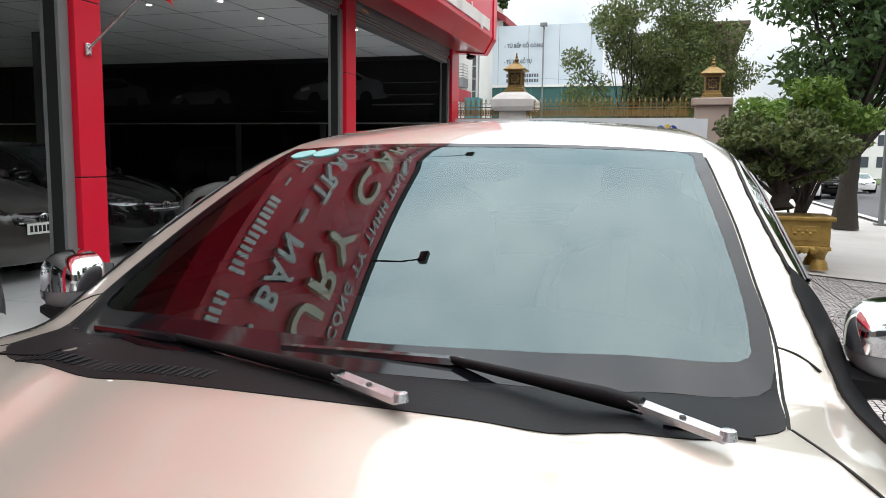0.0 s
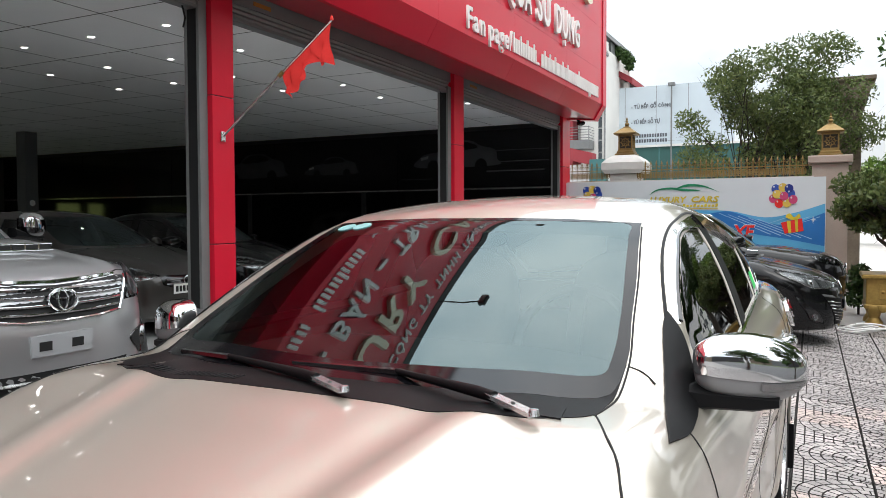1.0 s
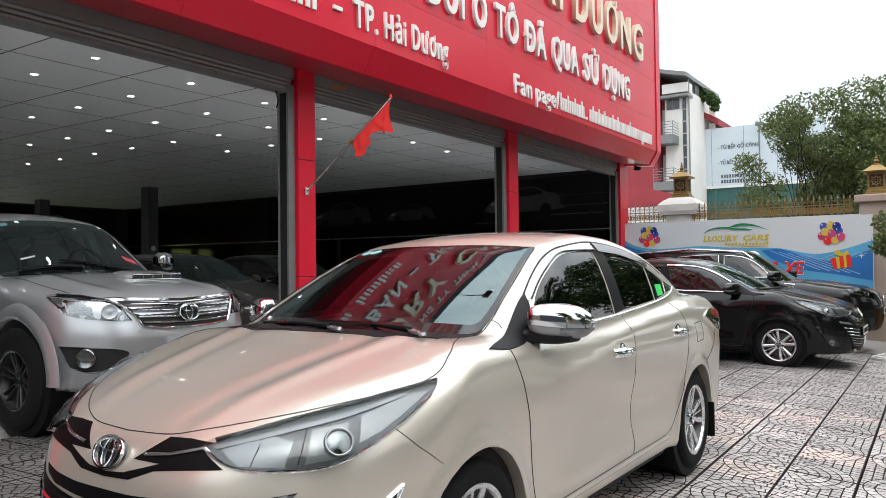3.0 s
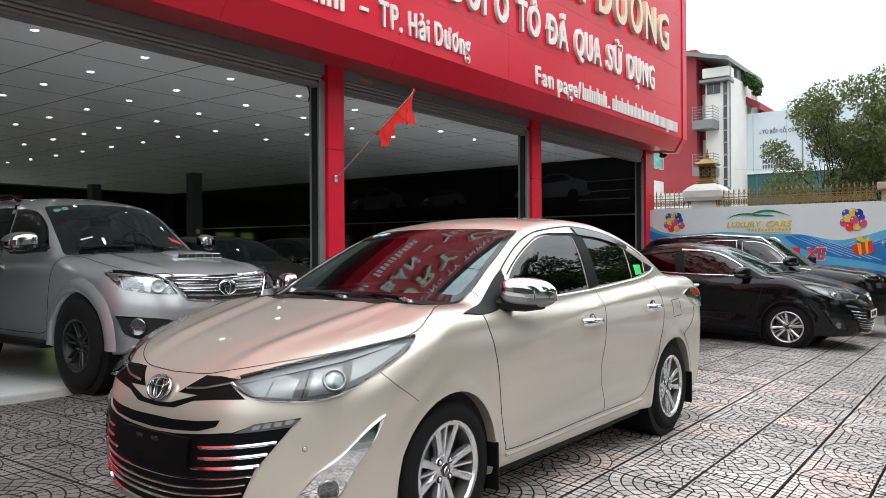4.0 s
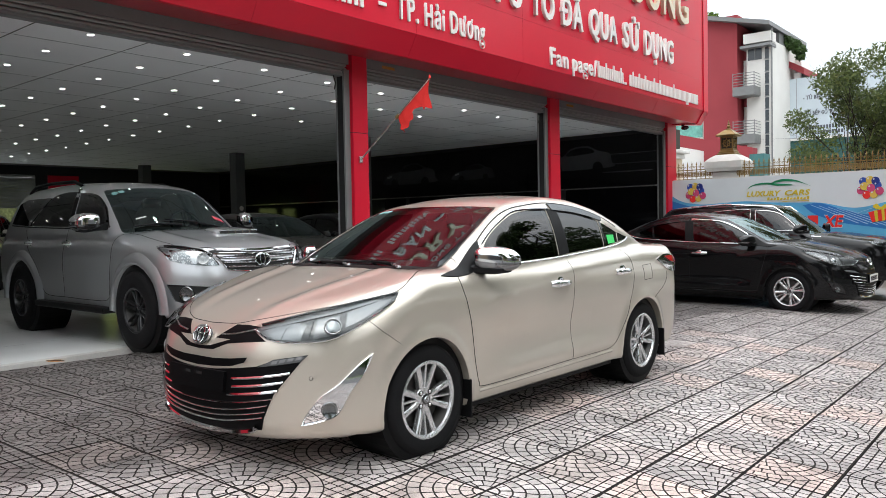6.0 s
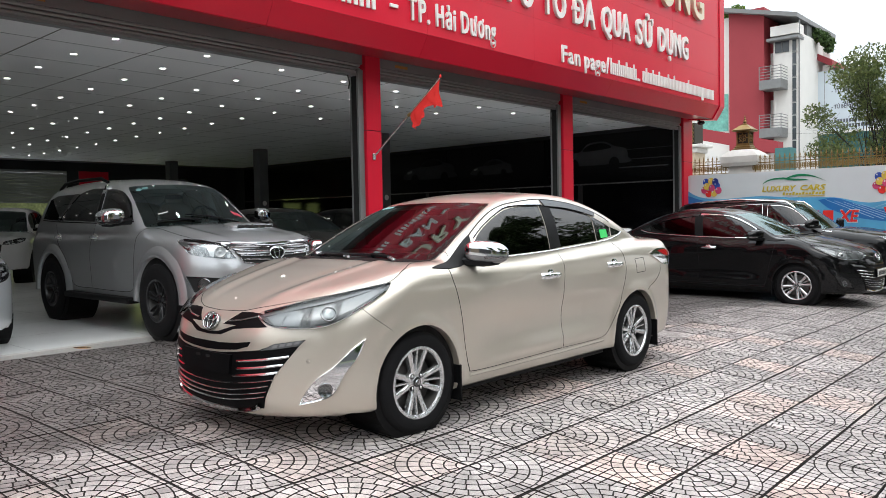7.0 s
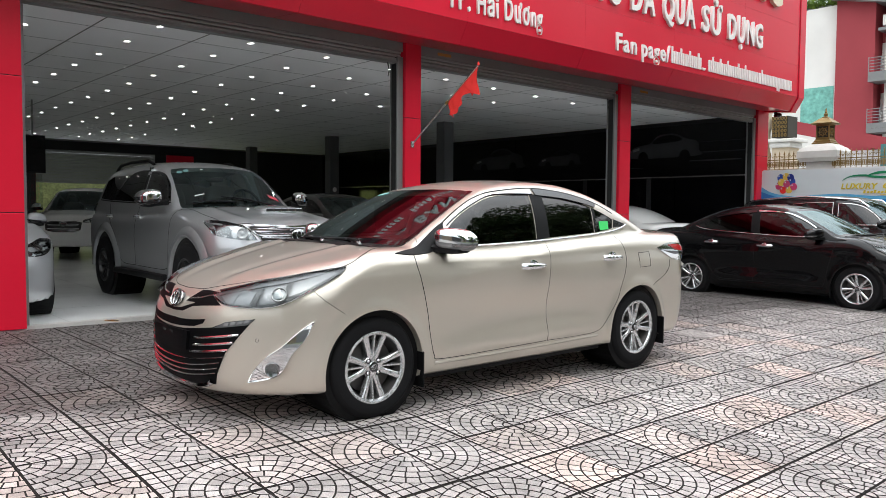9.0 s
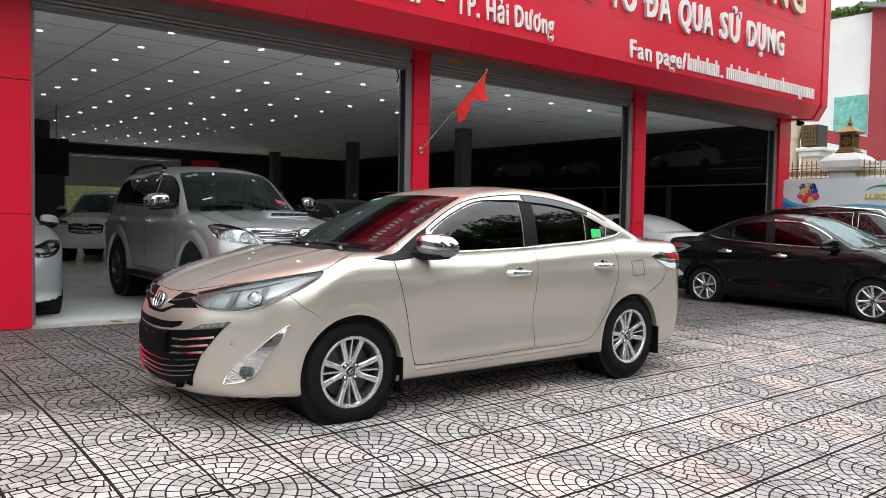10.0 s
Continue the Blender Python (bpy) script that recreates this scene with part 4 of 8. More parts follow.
clear = [(-0.966, 0.0), (-0.978, 0.2), (-1.0, 0.37), (-1.010, 0.500), (-0.93, 0.521), (-0.81, 0.545), (-0.68, 0.572), (-0.54, 0.598), (-0.43, 0.610), (-0.366, 0.592), (-0.328, 0.43), (-0.293, 0.25), (-0.272, 0.0)]
CLEAR = rounded(clear + [(u, -v) for u, v in reversed(clear[1:-1])], 4, True)
BACKLIGHT = rounded([(-2.30, 0.0), (-2.33, 0.30), (-2.40, 0.50), (-2.92, 0.56), (-3.0, 0.30), (-3.02, 0.0), (-3.0, -0.30), (-2.92, -0.56), (-2.40, -0.50), (-2.33, -0.30)], 4, True)
HOOD_EDGE = [(-0.178, 0.648), (-0.131, 0.670), (-0.072, 0.697), (0.0, 0.735), (0.05, 0.753), (0.116, 0.774), (0.20, 0.771), (0.33, 0.722), (0.55, 0.565), (0.70, 0.385), (0.775, 0.215), (0.793, 0.0)]


def band(outer, inner, form, how, out, deep, material, parent, name, label=""):
    """The strip between two outlines of equal count, on the skin."""
    n = len(outer)
    a, b = form.place(outer, how), form.place(inner, how)
    na, nb = form.normal(a), form.normal(b)
    bm = bmesh.new()
    va = [bm.verts.new(p) for p in a + na * out]
    vb = [bm.verts.new(p) for p in b + nb * out]
    vc = [bm.verts.new(p) for p in b - nb * deep]
    for i in range(n):
        j = (i + 1) % n
        bm.faces.new((va[i], va[j], vb[j], vb[i]))
        bm.faces.new((vb[i], vb[j], vc[j], vc[i]))
    bmesh.ops.recalc_face_normals(bm, faces=bm.faces)
    return part(name, bm, material, parent, label, smooth=40)


def round_disc(form, phi, z, rad, out, seg=24):
    """A small round set square on the skin: its pose."""
    q = form.place([(phi, z)], "round")[0]
    n = form.normal(q[None])[0]
    return Matrix.Translation(q + n * out) @ Vector(n).to_track_quat("Z", "Y").to_matrix().to_4x4()


def build_sedan(m, paint, label, fine=True, plate_light=False):
    form = SEDAN
    car = thing("sedan_car", m, label, "car", "cars on the forecourt")
    st, rg, cp = (170, 170, 40) if fine else (90, 96, 22)
    body = hull(form, 0.30, -2.95, 0.62, st, rg, cp)
    cabin = hull(form, -1.2, -2.0, 1.0, 24, 64, 26, 0.035, 0.45, -2.75, -0.30)
    tools = [cabin]
    for x in (0.0, -2.55):
        for s in (-1, 1):
            tools.append(cylinder_tool(x, 0.302, 0.342, s * 0.48, s * 1.2))
    for outline in (FRONT_WIN, REAR_WIN, QUARTER_WIN):
        tools.append(bm_mesh(prism(outline, -1.2, 1.2, side_to)))
    tools.append(bm_mesh(prism(CLEAR, 0.985, 1.7, top_to)))
    tools.append(bm_mesh(prism(BACKLIGHT, 1.04, 1.7, top_to)))
    me = carve(body, tools)
    skin_normals(me, form)
    mesh_part("body_shell", me, paint, car)
    # glass
    for outline, nm in ((FRONT_WIN, "front_side_window"), (REAR_WIN, "rear_side_window"), (QUARTER_WIN, "quarter_window")):
        for how in ("side", "right"):
            sleek(part(nm, skin(form, outline, how, -0.003, 0.006, 0.09, 0.09), M["dark_glass"], car, "dark tinted glass", smooth=40), form)
    sleek(part("windscreen", skin(form, CLEAR, "top", 0.0015, 0.003, 0.05, 0.05), M["wind_glass"], car, "laminated windscreen glass", smooth=40), form)
    band(SCREEN, CLEAR, form, "top", 0.0020, 0.004, M["black_band"], car, "screen_border", "black printed border of the windscreen")
    part("rear_window", skin(form, BACKLIGHT, "top", -0.003, 0.006, 0.08, 0.08), M["dark_glass"], car, "dark tinted glass", smooth=40)
    # cowl
    cowl = [(-0.05, 0.0), (-0.05, 0.3), (-0.056, 0.44), (-0.091, 0.548), (-0.127, 0.596), (-0.174, 0.640), (-0.272, 0.646), (-0.422, 0.645), (-0.36, 0.630), (-0.30, 0.612), (-0.235, 0.45), (-0.20, 0.25), (-0.185, 0.0)]
    cowl = rounded(cowl, 3, False, (7,))
    cowl = cowl[:-1] + [cowl[-1]] + [(u, -v) for u, v in reversed(cowl[1:-1])]
    part("cowl_panel", skin(form, cowl, "top", 0.0015, 0.006, 0.05, 0.05), M["trim"], car, "ribbed black plastic cowl", smooth=30)
    for k in range(26):
        y0 = -0.52 + 0.014 * k
        part("cowl_louvre", strip(form, [(-0.075, y0), (-0.115, y0)], "top", 0.005, 0.0025, 0.02, 0.001), M["trim"], car)
    for s in (1, -1):
        part("cowl_lid", skin(form, [(-0.10, s * 0.49), (-0.112, s * 0.60), (-0.19, s * 0.585), (-0.14, s * 0.49)], "top", 0.0035, 0.002, 0.05, 0.05), M["trim"], car, smooth=40)
        part("screen_gap", strip(form, rounded([(-0.178, s * 0.645), (-0.272, s * 0.651), (-0.422, s * 0.650), (-0.57, s * 0.624), (-0.72, s * 0.599), (-0.86, s * 0.570), (-1.005, s * 0.541)], 5, False), "top", 0.005, 0.0015), M["seam"], car)
    # wipers
    on = lambda x, y: tuple(form.place([(x, y)], "top")[0])
    add_wiper(car, on(-0.045, 0.16), on(-0.115, 0.03), on(-0.235, -0.33), on(-0.30, -0.62))
    add_wiper(car, on(-0.065, 0.565), on(-0.125, 0.45), on(-0.235, 0.17), on(-0.235, -0.22))
    # shut lines of the bonnet, bumper, doors: dark strips on closed skin for gap shade
    for s in (1, -1):
        part("bonnet_gap", strip(form, rounded([(x, s * y) for x, y in HOOD_EDGE], 6, False), "top", 0.0042, 0.0012), M["seam"], car)
        part("fender_gap", strip(form, rounded([(-0.418, s * 0.650), (-0.414, s * 0.680), (-0.395, s * 0.713)], 5, False), "top", 0.0035, 0.0012), M["seam"], car)
        part("bumper_gap", strip(form, [(s * 68.9, 0.784), (s * 74.4, 0.712), (s * 81.5, 0.640)], "round", 0.0028, 0.001, 1.0), M["seam"], car)
        how = "side" if s > 0 else "right"
        part("front_door_gap", strip(form, rounded([(-0.305, 0.965), (-0.302, 0.893), (-0.324, 0.805), (-0.345, 0.72), (-0.386, 0.585), (-0.425, 0.40), (-0.45, 0.32), (-0.50, 0.292), (-0.90, 0.295), (-1.48, 0.305)], 6, False), how, 0.0052), M["seam"], car)
        part("centre_door_gap", strip(form, rounded([(-1.535, 1.02), (-1.506, 0.947), (-1.478, 0.667), (-1.492, 0.306)], 6, False), how, 0.0032), M["seam"], car)
        part("rear_door_gap", strip(form, rounded([(-1.49, 0.305), (-1.85, 0.305), (-2.03, 0.314), (-2.118, 0.35), (-2.2, 0.452), (-2.287, 0.585), (-2.36, 0.79), (-2.365, 0.93), (-2.33, 1.05)], 6, False), how, 0.004), M["seam"], car)
        part("tail_gap", strip(form, rounded([(-2.72, 0.63), (-2.80, 0.66), (-2.91, 0.715), (-2.97, 0.775), (-2.975, 0.83)], 5, False), how, 0.005), M["seam"], car)
        part("fuel_flap" if s > 0 else "flank_panel", strip(form, rounded([(-2.535, 0.90), (-2.685, 0.905), (-2.69, 0.79), (-2.545, 0.785), (-2.535, 0.90)], 5, False, (0, 1, 2, 3)), how, 0.0045, 0.001), M["seam"], car) if s > 0 else None
        part("sill_moulding", strip(form, [(-0.46, 0.268), (-0.9, 0.27), (-1.5, 0.275), (-2.06, 0.285)], how, 0.022, 0.004, 0.05, 0.005), paint, car, smooth=40)
        # chrome belt, drip line, visors, pillars
        part("belt_moulding", strip(form, rounded([(-0.55, 0.993), (-0.88, 0.997), (-1.465, 1.015), (-2.16, 1.056), (-2.43, 1.088), (-2.555, 1.122)], 6, False), how, 0.015, 0.004, 0.03, 0.004), M["chrome"], car, "chrome waistline strip", smooth=40)
        part("drip_line", strip(form, rounded([(x, s * y) for x, y in ((-0.524, 0.718), (-0.606, 0.692), (-0.789, 0.644), (-0.971, 0.613), (-1.245, 0.593), (-1.56, 0.571), (-1.90, 0.592), (-2.20, 0.632), (-2.41, 0.672))], 6, False), "top", 0.009, 0.002, 0.02), M["trim"], car, smooth=40)
        vis = [(x, s * y) for x, y in ((-0.601, 0.709), (-0.792, 0.654), (-0.974, 0.623), (-1.215, 0.607), (-1.54, 0.583), (-1.535, 0.618), (-1.319, 0.623), (-1.09, 0.632), (-0.929, 0.659), (-0.772, 0.686), (-0.624, 0.721))]
        part("rain_visor", skin(form, rounded(vis, 4, True, (0, 4, 5, 10)), "top", 0.0022, 0.002, 0.05, 0.03), M["chrome"], car, "chromed rain visor over the front window", smooth=40)
        part("visor_edge", strip(form, rounded([(x, s * y) for x, y in ((-0.633, 0.719), (-0.771, 0.686), (-0.929, 0.657), (-1.09, 0.630), (-1.319, 0.621), (-1.535, 0.616))], 4, False), "top", 0.012, 0.0045, 0.02, 0.002), M["gloss_black"], car, smooth=40)
        vis = [(x, s * y) for x, y in ((-1.56, 0.583), (-1.80, 0.594), (-2.02, 0.616), (-2.22, 0.645), (-2.20, 0.660), (-2.00, 0.642), (-1.80, 0.628), (-1.565, 0.622))]
        part("rain_visor", skin(form, rounded(vis, 4, True, (0, 3, 4, 7)), "top", 0.009, 0.002, 0.06, 0.03), M["gloss_black"], car, "smoked rain visor over the rear window", smooth=40)
        part("centre_pillar_trim", skin(form, [(-1.437, 1.022), (-1.503, 1.35), (-1.63, 1.343), (-1.577, 1.037)], how, 0.003, 0.004, 0.05, 0.08), M["trim"], car, smooth=40)
        part("window_divider", skin(form, [(-2.112, 1.064), (-2.157, 1.255), (-2.188, 1.248), (-2.138, 1.066)], how, 0.003, 0.004, 0.05, 0.08), M["gloss_black"], car)
        part("mirror_triangle", skin(form, rounded([(x, s * y) for x, y in ((-0.172, 0.785), (-0.28, 0.799), (-0.37, 0.797), (-0.461, 0.787), (-0.545, 0.760), (-0.596, 0.730), (-0.632, 0.686), (-0.565, 0.692), (-0.42, 0.726), (-0.30, 0.753))], 4, True, (0, 6)), "top", 0.004, 0.004, 0.04, 0.03), M["trim"], car, smooth=40)
        part("rear_corner_trim", skin(form, [(-2.36, 1.098), (-2.395, 1.165), (-2.55, 1.124), (-2.50, 1.108)], how, 0.003, 0.004, 0.05, 0.05), M["gloss_black"], car)
        # headlamps
        lamp_o = rounded([(28.5, 0.737), (35.8, 0.692), (43.9, 0.681), (56, 0.691), (69.3, 0.771), (80.4, 0.851), (84.5, 0.893), (72.1, 0.866), (59.5, 0.836), (47.3, 0.806), (36, 0.772), (31.3, 0.757)], 4, True, (0, 6))
        lamp = new("headlamp")
        lamp.parent = car
        fl = (lambda o: o) if s > 0 else flip
        part("lamp_housing", skin(form, fl(lamp_o), "round", 0.004, 0.006, 3, 0.02), M["lamp_grey"], lamp, smooth=40)
        for nm, o, mt, lift in (("reflector", [(33, 0.738), (37, 0.700), (46, 0.694), (48, 0.757), (43, 0.775)], "lamp_bright", 0.0075),
                                ("reflector", [(50, 0.700), (57, 0.712), (60, 0.80), (52, 0.785)], "lamp_bright", 0.0075),
                                ("chrome_fin", [(61, 0.745), (66, 0.770), (81, 0.868), (76, 0.862), (63, 0.815)], "lamp_bright", 0.0075),
                                ("running_light", [(31, 0.745), (47, 0.790), (60, 0.823), (75, 0.866), (75, 0.858), (60, 0.812), (47, 0.780), (32, 0.738)], "lamp_bright", 0.009)):
            sleek(part(nm, skin(form, fl(o), "round", lift, 0.003, 5, 0.03), M[mt], lamp, smooth=30), form)
        d = round_disc(form, s * 57, 0.752, 0, 0.009)
        part("projector", lathe([(0.0, 0.017), (0.016, 0.014), (0.032, 0.006), (0.037, 0.004)], 28, d), M["lamp_glass"], lamp, smooth=40)
        part("lamp_eye", lathe([(0.0, 0.006), (0.018, 0.005), (0.032, 0.003), (0.038, 0.001)], 28, d), M["lamp_cup"], lamp, smooth=40)
        part("bezel", lathe([(0.038, 0.003), (0.0395, 0.008), (0.0425, 0.008), (0.046, 0.0)], 32, d), M["lamp_bright"], lamp, smooth=40)
        sleek(part("lens_cover", skin(form, fl(lamp_o), "round", 0.022, 0.012, 6, 0.04), M["lamp_glass"], lamp, "clear headlamp cover", smooth=40), form)
        part("lower_rim", strip(form, rounded([(s * a, z) for a, z in ((29.5, 0.737), (35.8, 0.696), (43.9, 0.685), (56, 0.695), (69.3, 0.775), (80.4, 0.853))], 5, False), "round", 0.011, 0.012, 1.0, 0.004), M["chrome"], lamp, smooth=40)
        part("upper_rim", strip(form, rounded([(s * a, z) for a, z in ((31.3, 0.758), (36, 0.773), (47.3, 0.807), (59.5, 0.837), (72.1, 0.867), (84, 0.892))], 5, False), "round", 0.010, 0.016, 1.0, 0.003), M["gloss_black"], lamp, smooth=40)
        for a, z0, z1 in ((39.5, 0.700, 0.775), (48.5, 0.695, 0.790)):
            part("divider", strip(form, [(s * a, z0), (s * (a + 2.5), z1)], "round", 0.0035, 0.007, 1.0, 0.002), M["gloss_black"], lamp)
        # fog lamp bezel
        fog = rounded([(45.7, 0.278), (47.9, 0.338), (52.2, 0.414), (58.1, 0.474), (64.4, 0.557), (69.8, 0.612), (66.2, 0.514), (61.6, 0.43), (58.9, 0.355), (56.4, 0.313), (50.4, 0.289)], 4, True, (0, 5))
        fg = new("fog_lamp")
        fg.parent = car
        # bulged outward so its shading varies as in a hollow
        fog_bulge = skin(form, fl(fog), "round", 0.003, 0.004, 1.2, 0.012)
        for v in fog_bulge.verts:
            lift = 0.016 * math.sin(math.pi * min(1.0, max(0.0, (v.co.z - 0.285) / 0.31))) ** 0.8
            v.co += Vector((math.cos(radians(56)), s * math.sin(radians(56)), 0)) * lift
        part("chrome_dish", fog_bulge, M["gloss_black"] if paint is M["black_paint"] else M["chrome"], fg, "outward-bulged fog lamp panel", smooth=60)
        part("chrome_surround", strip(form, [(s * a, z) for a, z in fog + fog[:1]], "round", 0.009, 0.010, 1.0, 0.005), M["gloss_black"] if paint is M["black_paint"] else M["chrome"], fg, "boomerang fog lamp rim", smooth=40)
        d = round_disc(form, s * 54.8, 0.352, 0, 0.012)
        part("lamp_bowl", lathe([(0.0, 0.004), (0.022, 0.004), (0.034, 0.010), (0.038, 0.012), (0.041, 0.006), (0.042, -0.01)], 24, d), M["lamp_cup"], fg, smooth=40)
        part("lamp_lens", lathe([(0.0, 0.013), (0.034, 0.012)], 24, d), M["lamp_glass"], fg, smooth=40)
        # daytime lamp strip
        part("daytime_lamp", skin(form, fl([(31.5, 0.566), (37, 0.604), (48.2, 0.620), (45.8, 0.592), (38, 0.577)]), "round", 0.006, 0.006, 4, 0.03), M["lamp_grey"], car, "grey strip of running lights", smooth=30)
        for k in range(4):
            a, z = 36.2 + 2.7 * k, 0.580 + 0.0065 * k
            part("led_cell", skin(form, fl([(a, z), (a + 1.9, z + 0.004), (a + 2.5, z + 0.022), (a + 0.6, z + 0.018)]), "round", 0.009, 0.003, 4, 0.03), M["led_cell"], car, smooth=30)
        d = round_disc(form, s * 49.2, 0.509, 0, 0.0015)
        part("parking_sensor", lathe([(0.0, 0.002), (0.007, 0.002), (0.0085, 0.0)], 16, d), paint, car)
        part("sensor_ring", lathe([(0.0085, 0.0012), (0.0102, 0.0008)], 16, d), M["seam"], car)
        # tail lamp
        tl = rounded([(-2.80, 0.930), (-2.96, 0.962), (-3.12, 0.962), (-3.215, 0.935), (-3.205, 0.86), (-3.13, 0.824), (-3.02, 0.832), (-2.90, 0.885)], 4, True, (0,))
        tlp = new("tail_lamp")
        tlp.parent = car
        part("chrome_base", skin(form, tl, how, 0.010, 0.004, 0.05, 0.03), M["slat_chrome"], tlp, smooth=40)
        part("red_lens", skin(form, [(-2.98, 0.948), (-3.12, 0.950), (-3.205, 0.93), (-3.195, 0.895), (-3.08, 0.905)], how, 0.016, 0.004, 0.05, 0.03), M["red_lens"], tlp, "red tail lamp lens", smooth=40)
        part("dark_bar", skin(form, [(-2.90, 0.905), (-3.08, 0.896), (-3.195, 0.885), (-3.19, 0.872), (-3.05, 0.872)], how, 0.016, 0.004, 0.05, 0.03), M["gloss_black"], tlp, smooth=40)
        # mud flaps
        for x in (0.30 - 0.64, -2.55 - 0.335):
            part("mud_flap", box(x - 0.008, x + 0.004, s * 0.74 if s > 0 else -0.86, 0.86 if s > 0 else -0.74, 0.135, 0.36, 0.006), M["trim"], car)
        add_handle(car, -1.20, -1.43, s * 0.850, 0.846, s, M["chrome"])
        add_handle(car, -2.09, -2.31, s * 0.846, 0.874, s, M["chrome"])
        add_mirror(car, -0.585, s * 0.882, 1.042, s, paint if paint is M["black_paint"] else M["chrome"], M["gloss_black"] if paint is M["black_paint"] else M["satin_grey"], (-0.50, s * 0.735, 0.985))
    # black V round the badge, slot, grille, slats, plate, lip
    wing = [(0, 0.628), (9.5, 0.634), (16.8, 0.669), (25, 0.682), (34, 0.691), (29, 0.734), (30.5, 0.755), (24, 0.760), (17.5, 0.757), (13, 0.722), (9.0, 0.690), (18, 0.690), (12, 0.668), (7.0, 0.650), (0, 0.643)]
    for s in (1, -1):
        o = wing if s > 0 else flip(wing)
        part("grille_wing", skin(form, o, "round", 0.002, 0.006, 3, 0.03), M["grille_black"], car, "black wing of the upper grille", smooth=30)
        part("chrome_line", strip(form, [(s * 12.5, 0.706), (s * 20, 0.716), (s * 29.5, 0.742)], "round", 0.012, 0.007, 1.0, 0.004), M["brushed"], car, smooth=40)
    slot = [(0, 0.592), (10, 0.592), (20, 0.600), (27.3, 0.611), (26.0, 0.585), (20.5, 0.563), (10, 0.551), (0, 0.546)]
    part("air_slot", skin(form, mirrored(slot), "round", 0.0025, 0.01, 3, 0.02), M["grille_black"], car, "deep black air slot", smooth=30)
    gr = [(0, 0.532), (12, 0.540), (21, 0.553), (31, 0.569), (38, 0.606), (48.6, 0.625), (46.4, 0.597), (36.9, 0.431), (33.1, 0.31), (32.0, 0.25), (20, 0.232), (0, 0.225)]
    part("grille_mesh", skin(form, mirrored(gr), "round", 0.0035, 0.01, 2, 0.02), M["grille_black"], car, "black lower grille", smooth=30)
    for (a0, z0), (a1, z1), c in (((21, 0.502), (42.5, 0.537), 0), ((21, 0.461), (40.3, 0.493), 0), ((18.5, 0.420), (38.3, 0.451), 0), ((18.4, 0.379), (36.4, 0.411), 0.367),
                                  ((15.4, 0.338), (34.7, 0.378), 0.327), ((9.2, 0.307), (33.7, 0.345), 0.298), ((5.6, 0.277), (32.7, 0.316), 0.270)):
        if c:
            part("grille_slat", strip(form, [(a1 * t / 12, c + (z1 - c) * (t / 12) ** 2) for t in range(-12, 13)], "round", 0.0125, 0.007, 1.0, 0.006), M["slat_chrome"], car, smooth=40)
        else:
            for s in (1, -1):
                part("grille_slat", strip(form, [(s * (a0 + (a1 - a0) * t), z0 + (z1 - z0) * t ** 1.25) for t in (0, 0.25, 0.5, 0.75, 1.0)], "round", 0.016, 0.007, 1.0, 0.006), M["slat_chrome"], car, smooth=40)
    part("chin_lip", strip(form, rounded([(-30.5, 0.268), (-25, 0.236), (0, 0.212), (25, 0.236), (30.5, 0.268)], 8, False), "round", 0.030, 0.012, 1.0, 0.010), M["slat_chrome"], car, "satin chrome lip under the grille", smooth=40)
    part("plate_holder", skin(form, [(-16, 0.425), (17.5, 0.425), (18.5, 0.534), (-17, 0.534)], "round", 0.022, 0.01, 4, 0.04), M["grille_black"], car, "black empty plate holder", smooth=30)
    for s in (1, -1):
        part("plate_slot", skin(form, [(s * 2.2, 0.502), (s * 5.5, 0.502), (s * 5.5, 0.516), (s * 2.2, 0.516)], "round", 0.0235, 0.0, 4, 0.04), M["seam"], car)
    q = form.place([(0, 0.693)], "round")[0]
    n = form.normal(q[None])[0]
    emblem(car, Matrix.Translation(q + n * 0.008) @ pose(0, 0, 0, 0, -22, 0), 0.074, 0.050)
    if plate_light:
        p = form.place([(0, 0.48)], "round")[0]
        pl = part("number_plate", box(p[0] + 0.024, p[0] + 0.03, -0.235, 0.235, 0.425, 0.535, 0.004), M["letter_white"], car, "white number plate with plain dark bars")
        for k in range(7):
            part("plate_bar", box(p[0] + 0.0295, p[0] + 0.0325, -0.20 + 0.056 * k, -0.165 + 0.056 * k, 0.45, 0.51), M["seam"], pl)
    # wheels
    for x in (0.0, -2.55):
        for s in (-1, 1):
            add_wheel(car, x, s * 0.748, 0.302, 0.210, 0.185, "quad", M["alloy"], s, 31 * (x + s) + 12)
            bm = lathe([(0.343, -0.02), (0.343, 0.30), (0.20, 0.32)], 40, pose(x, s * 0.50, 0.302) @ Matrix.Rotation(radians(-90 * s), 4, "X"))
            part("wheel_arch_liner", bm, M["trim"], car)
    part("underbody", box(-3.2, 0.55, -0.62, 0.62, 0.20, 0.32, 0.03), M["trim"], car)
    # boxes added only to block light under the car
    for s in (1, -1):
        part("sill_underside", box(-2.16, -0.40, s * 0.60 if s > 0 else -0.765, 0.765 if s > 0 else -0.60, 0.165, 0.24, 0.01), M["trim"], car)
    part("exhaust_bracket", box(0.42, 0.47, 0.52, 0.60, 0.15, 0.22, 0.006), M["rotor"], car)
    # cabin
    add_seat(car, -1.35, 0.36, 0.62, M["cabin"])
    add_seat(car, -1.35, -0.36, 0.62, M["cabin"])
    bench = blob(0.30, 0.62, 0.22, 3.4, 24, 12)
    bmesh.ops.translate(bench, vec=(-2.25, 0, 0.72), verts=bench.verts)
    part("rear_bench", bench, M["cabin"], car, smooth=50)
    dash = blob(0.26, 0.66, 0.14, 3.4, 28, 12)
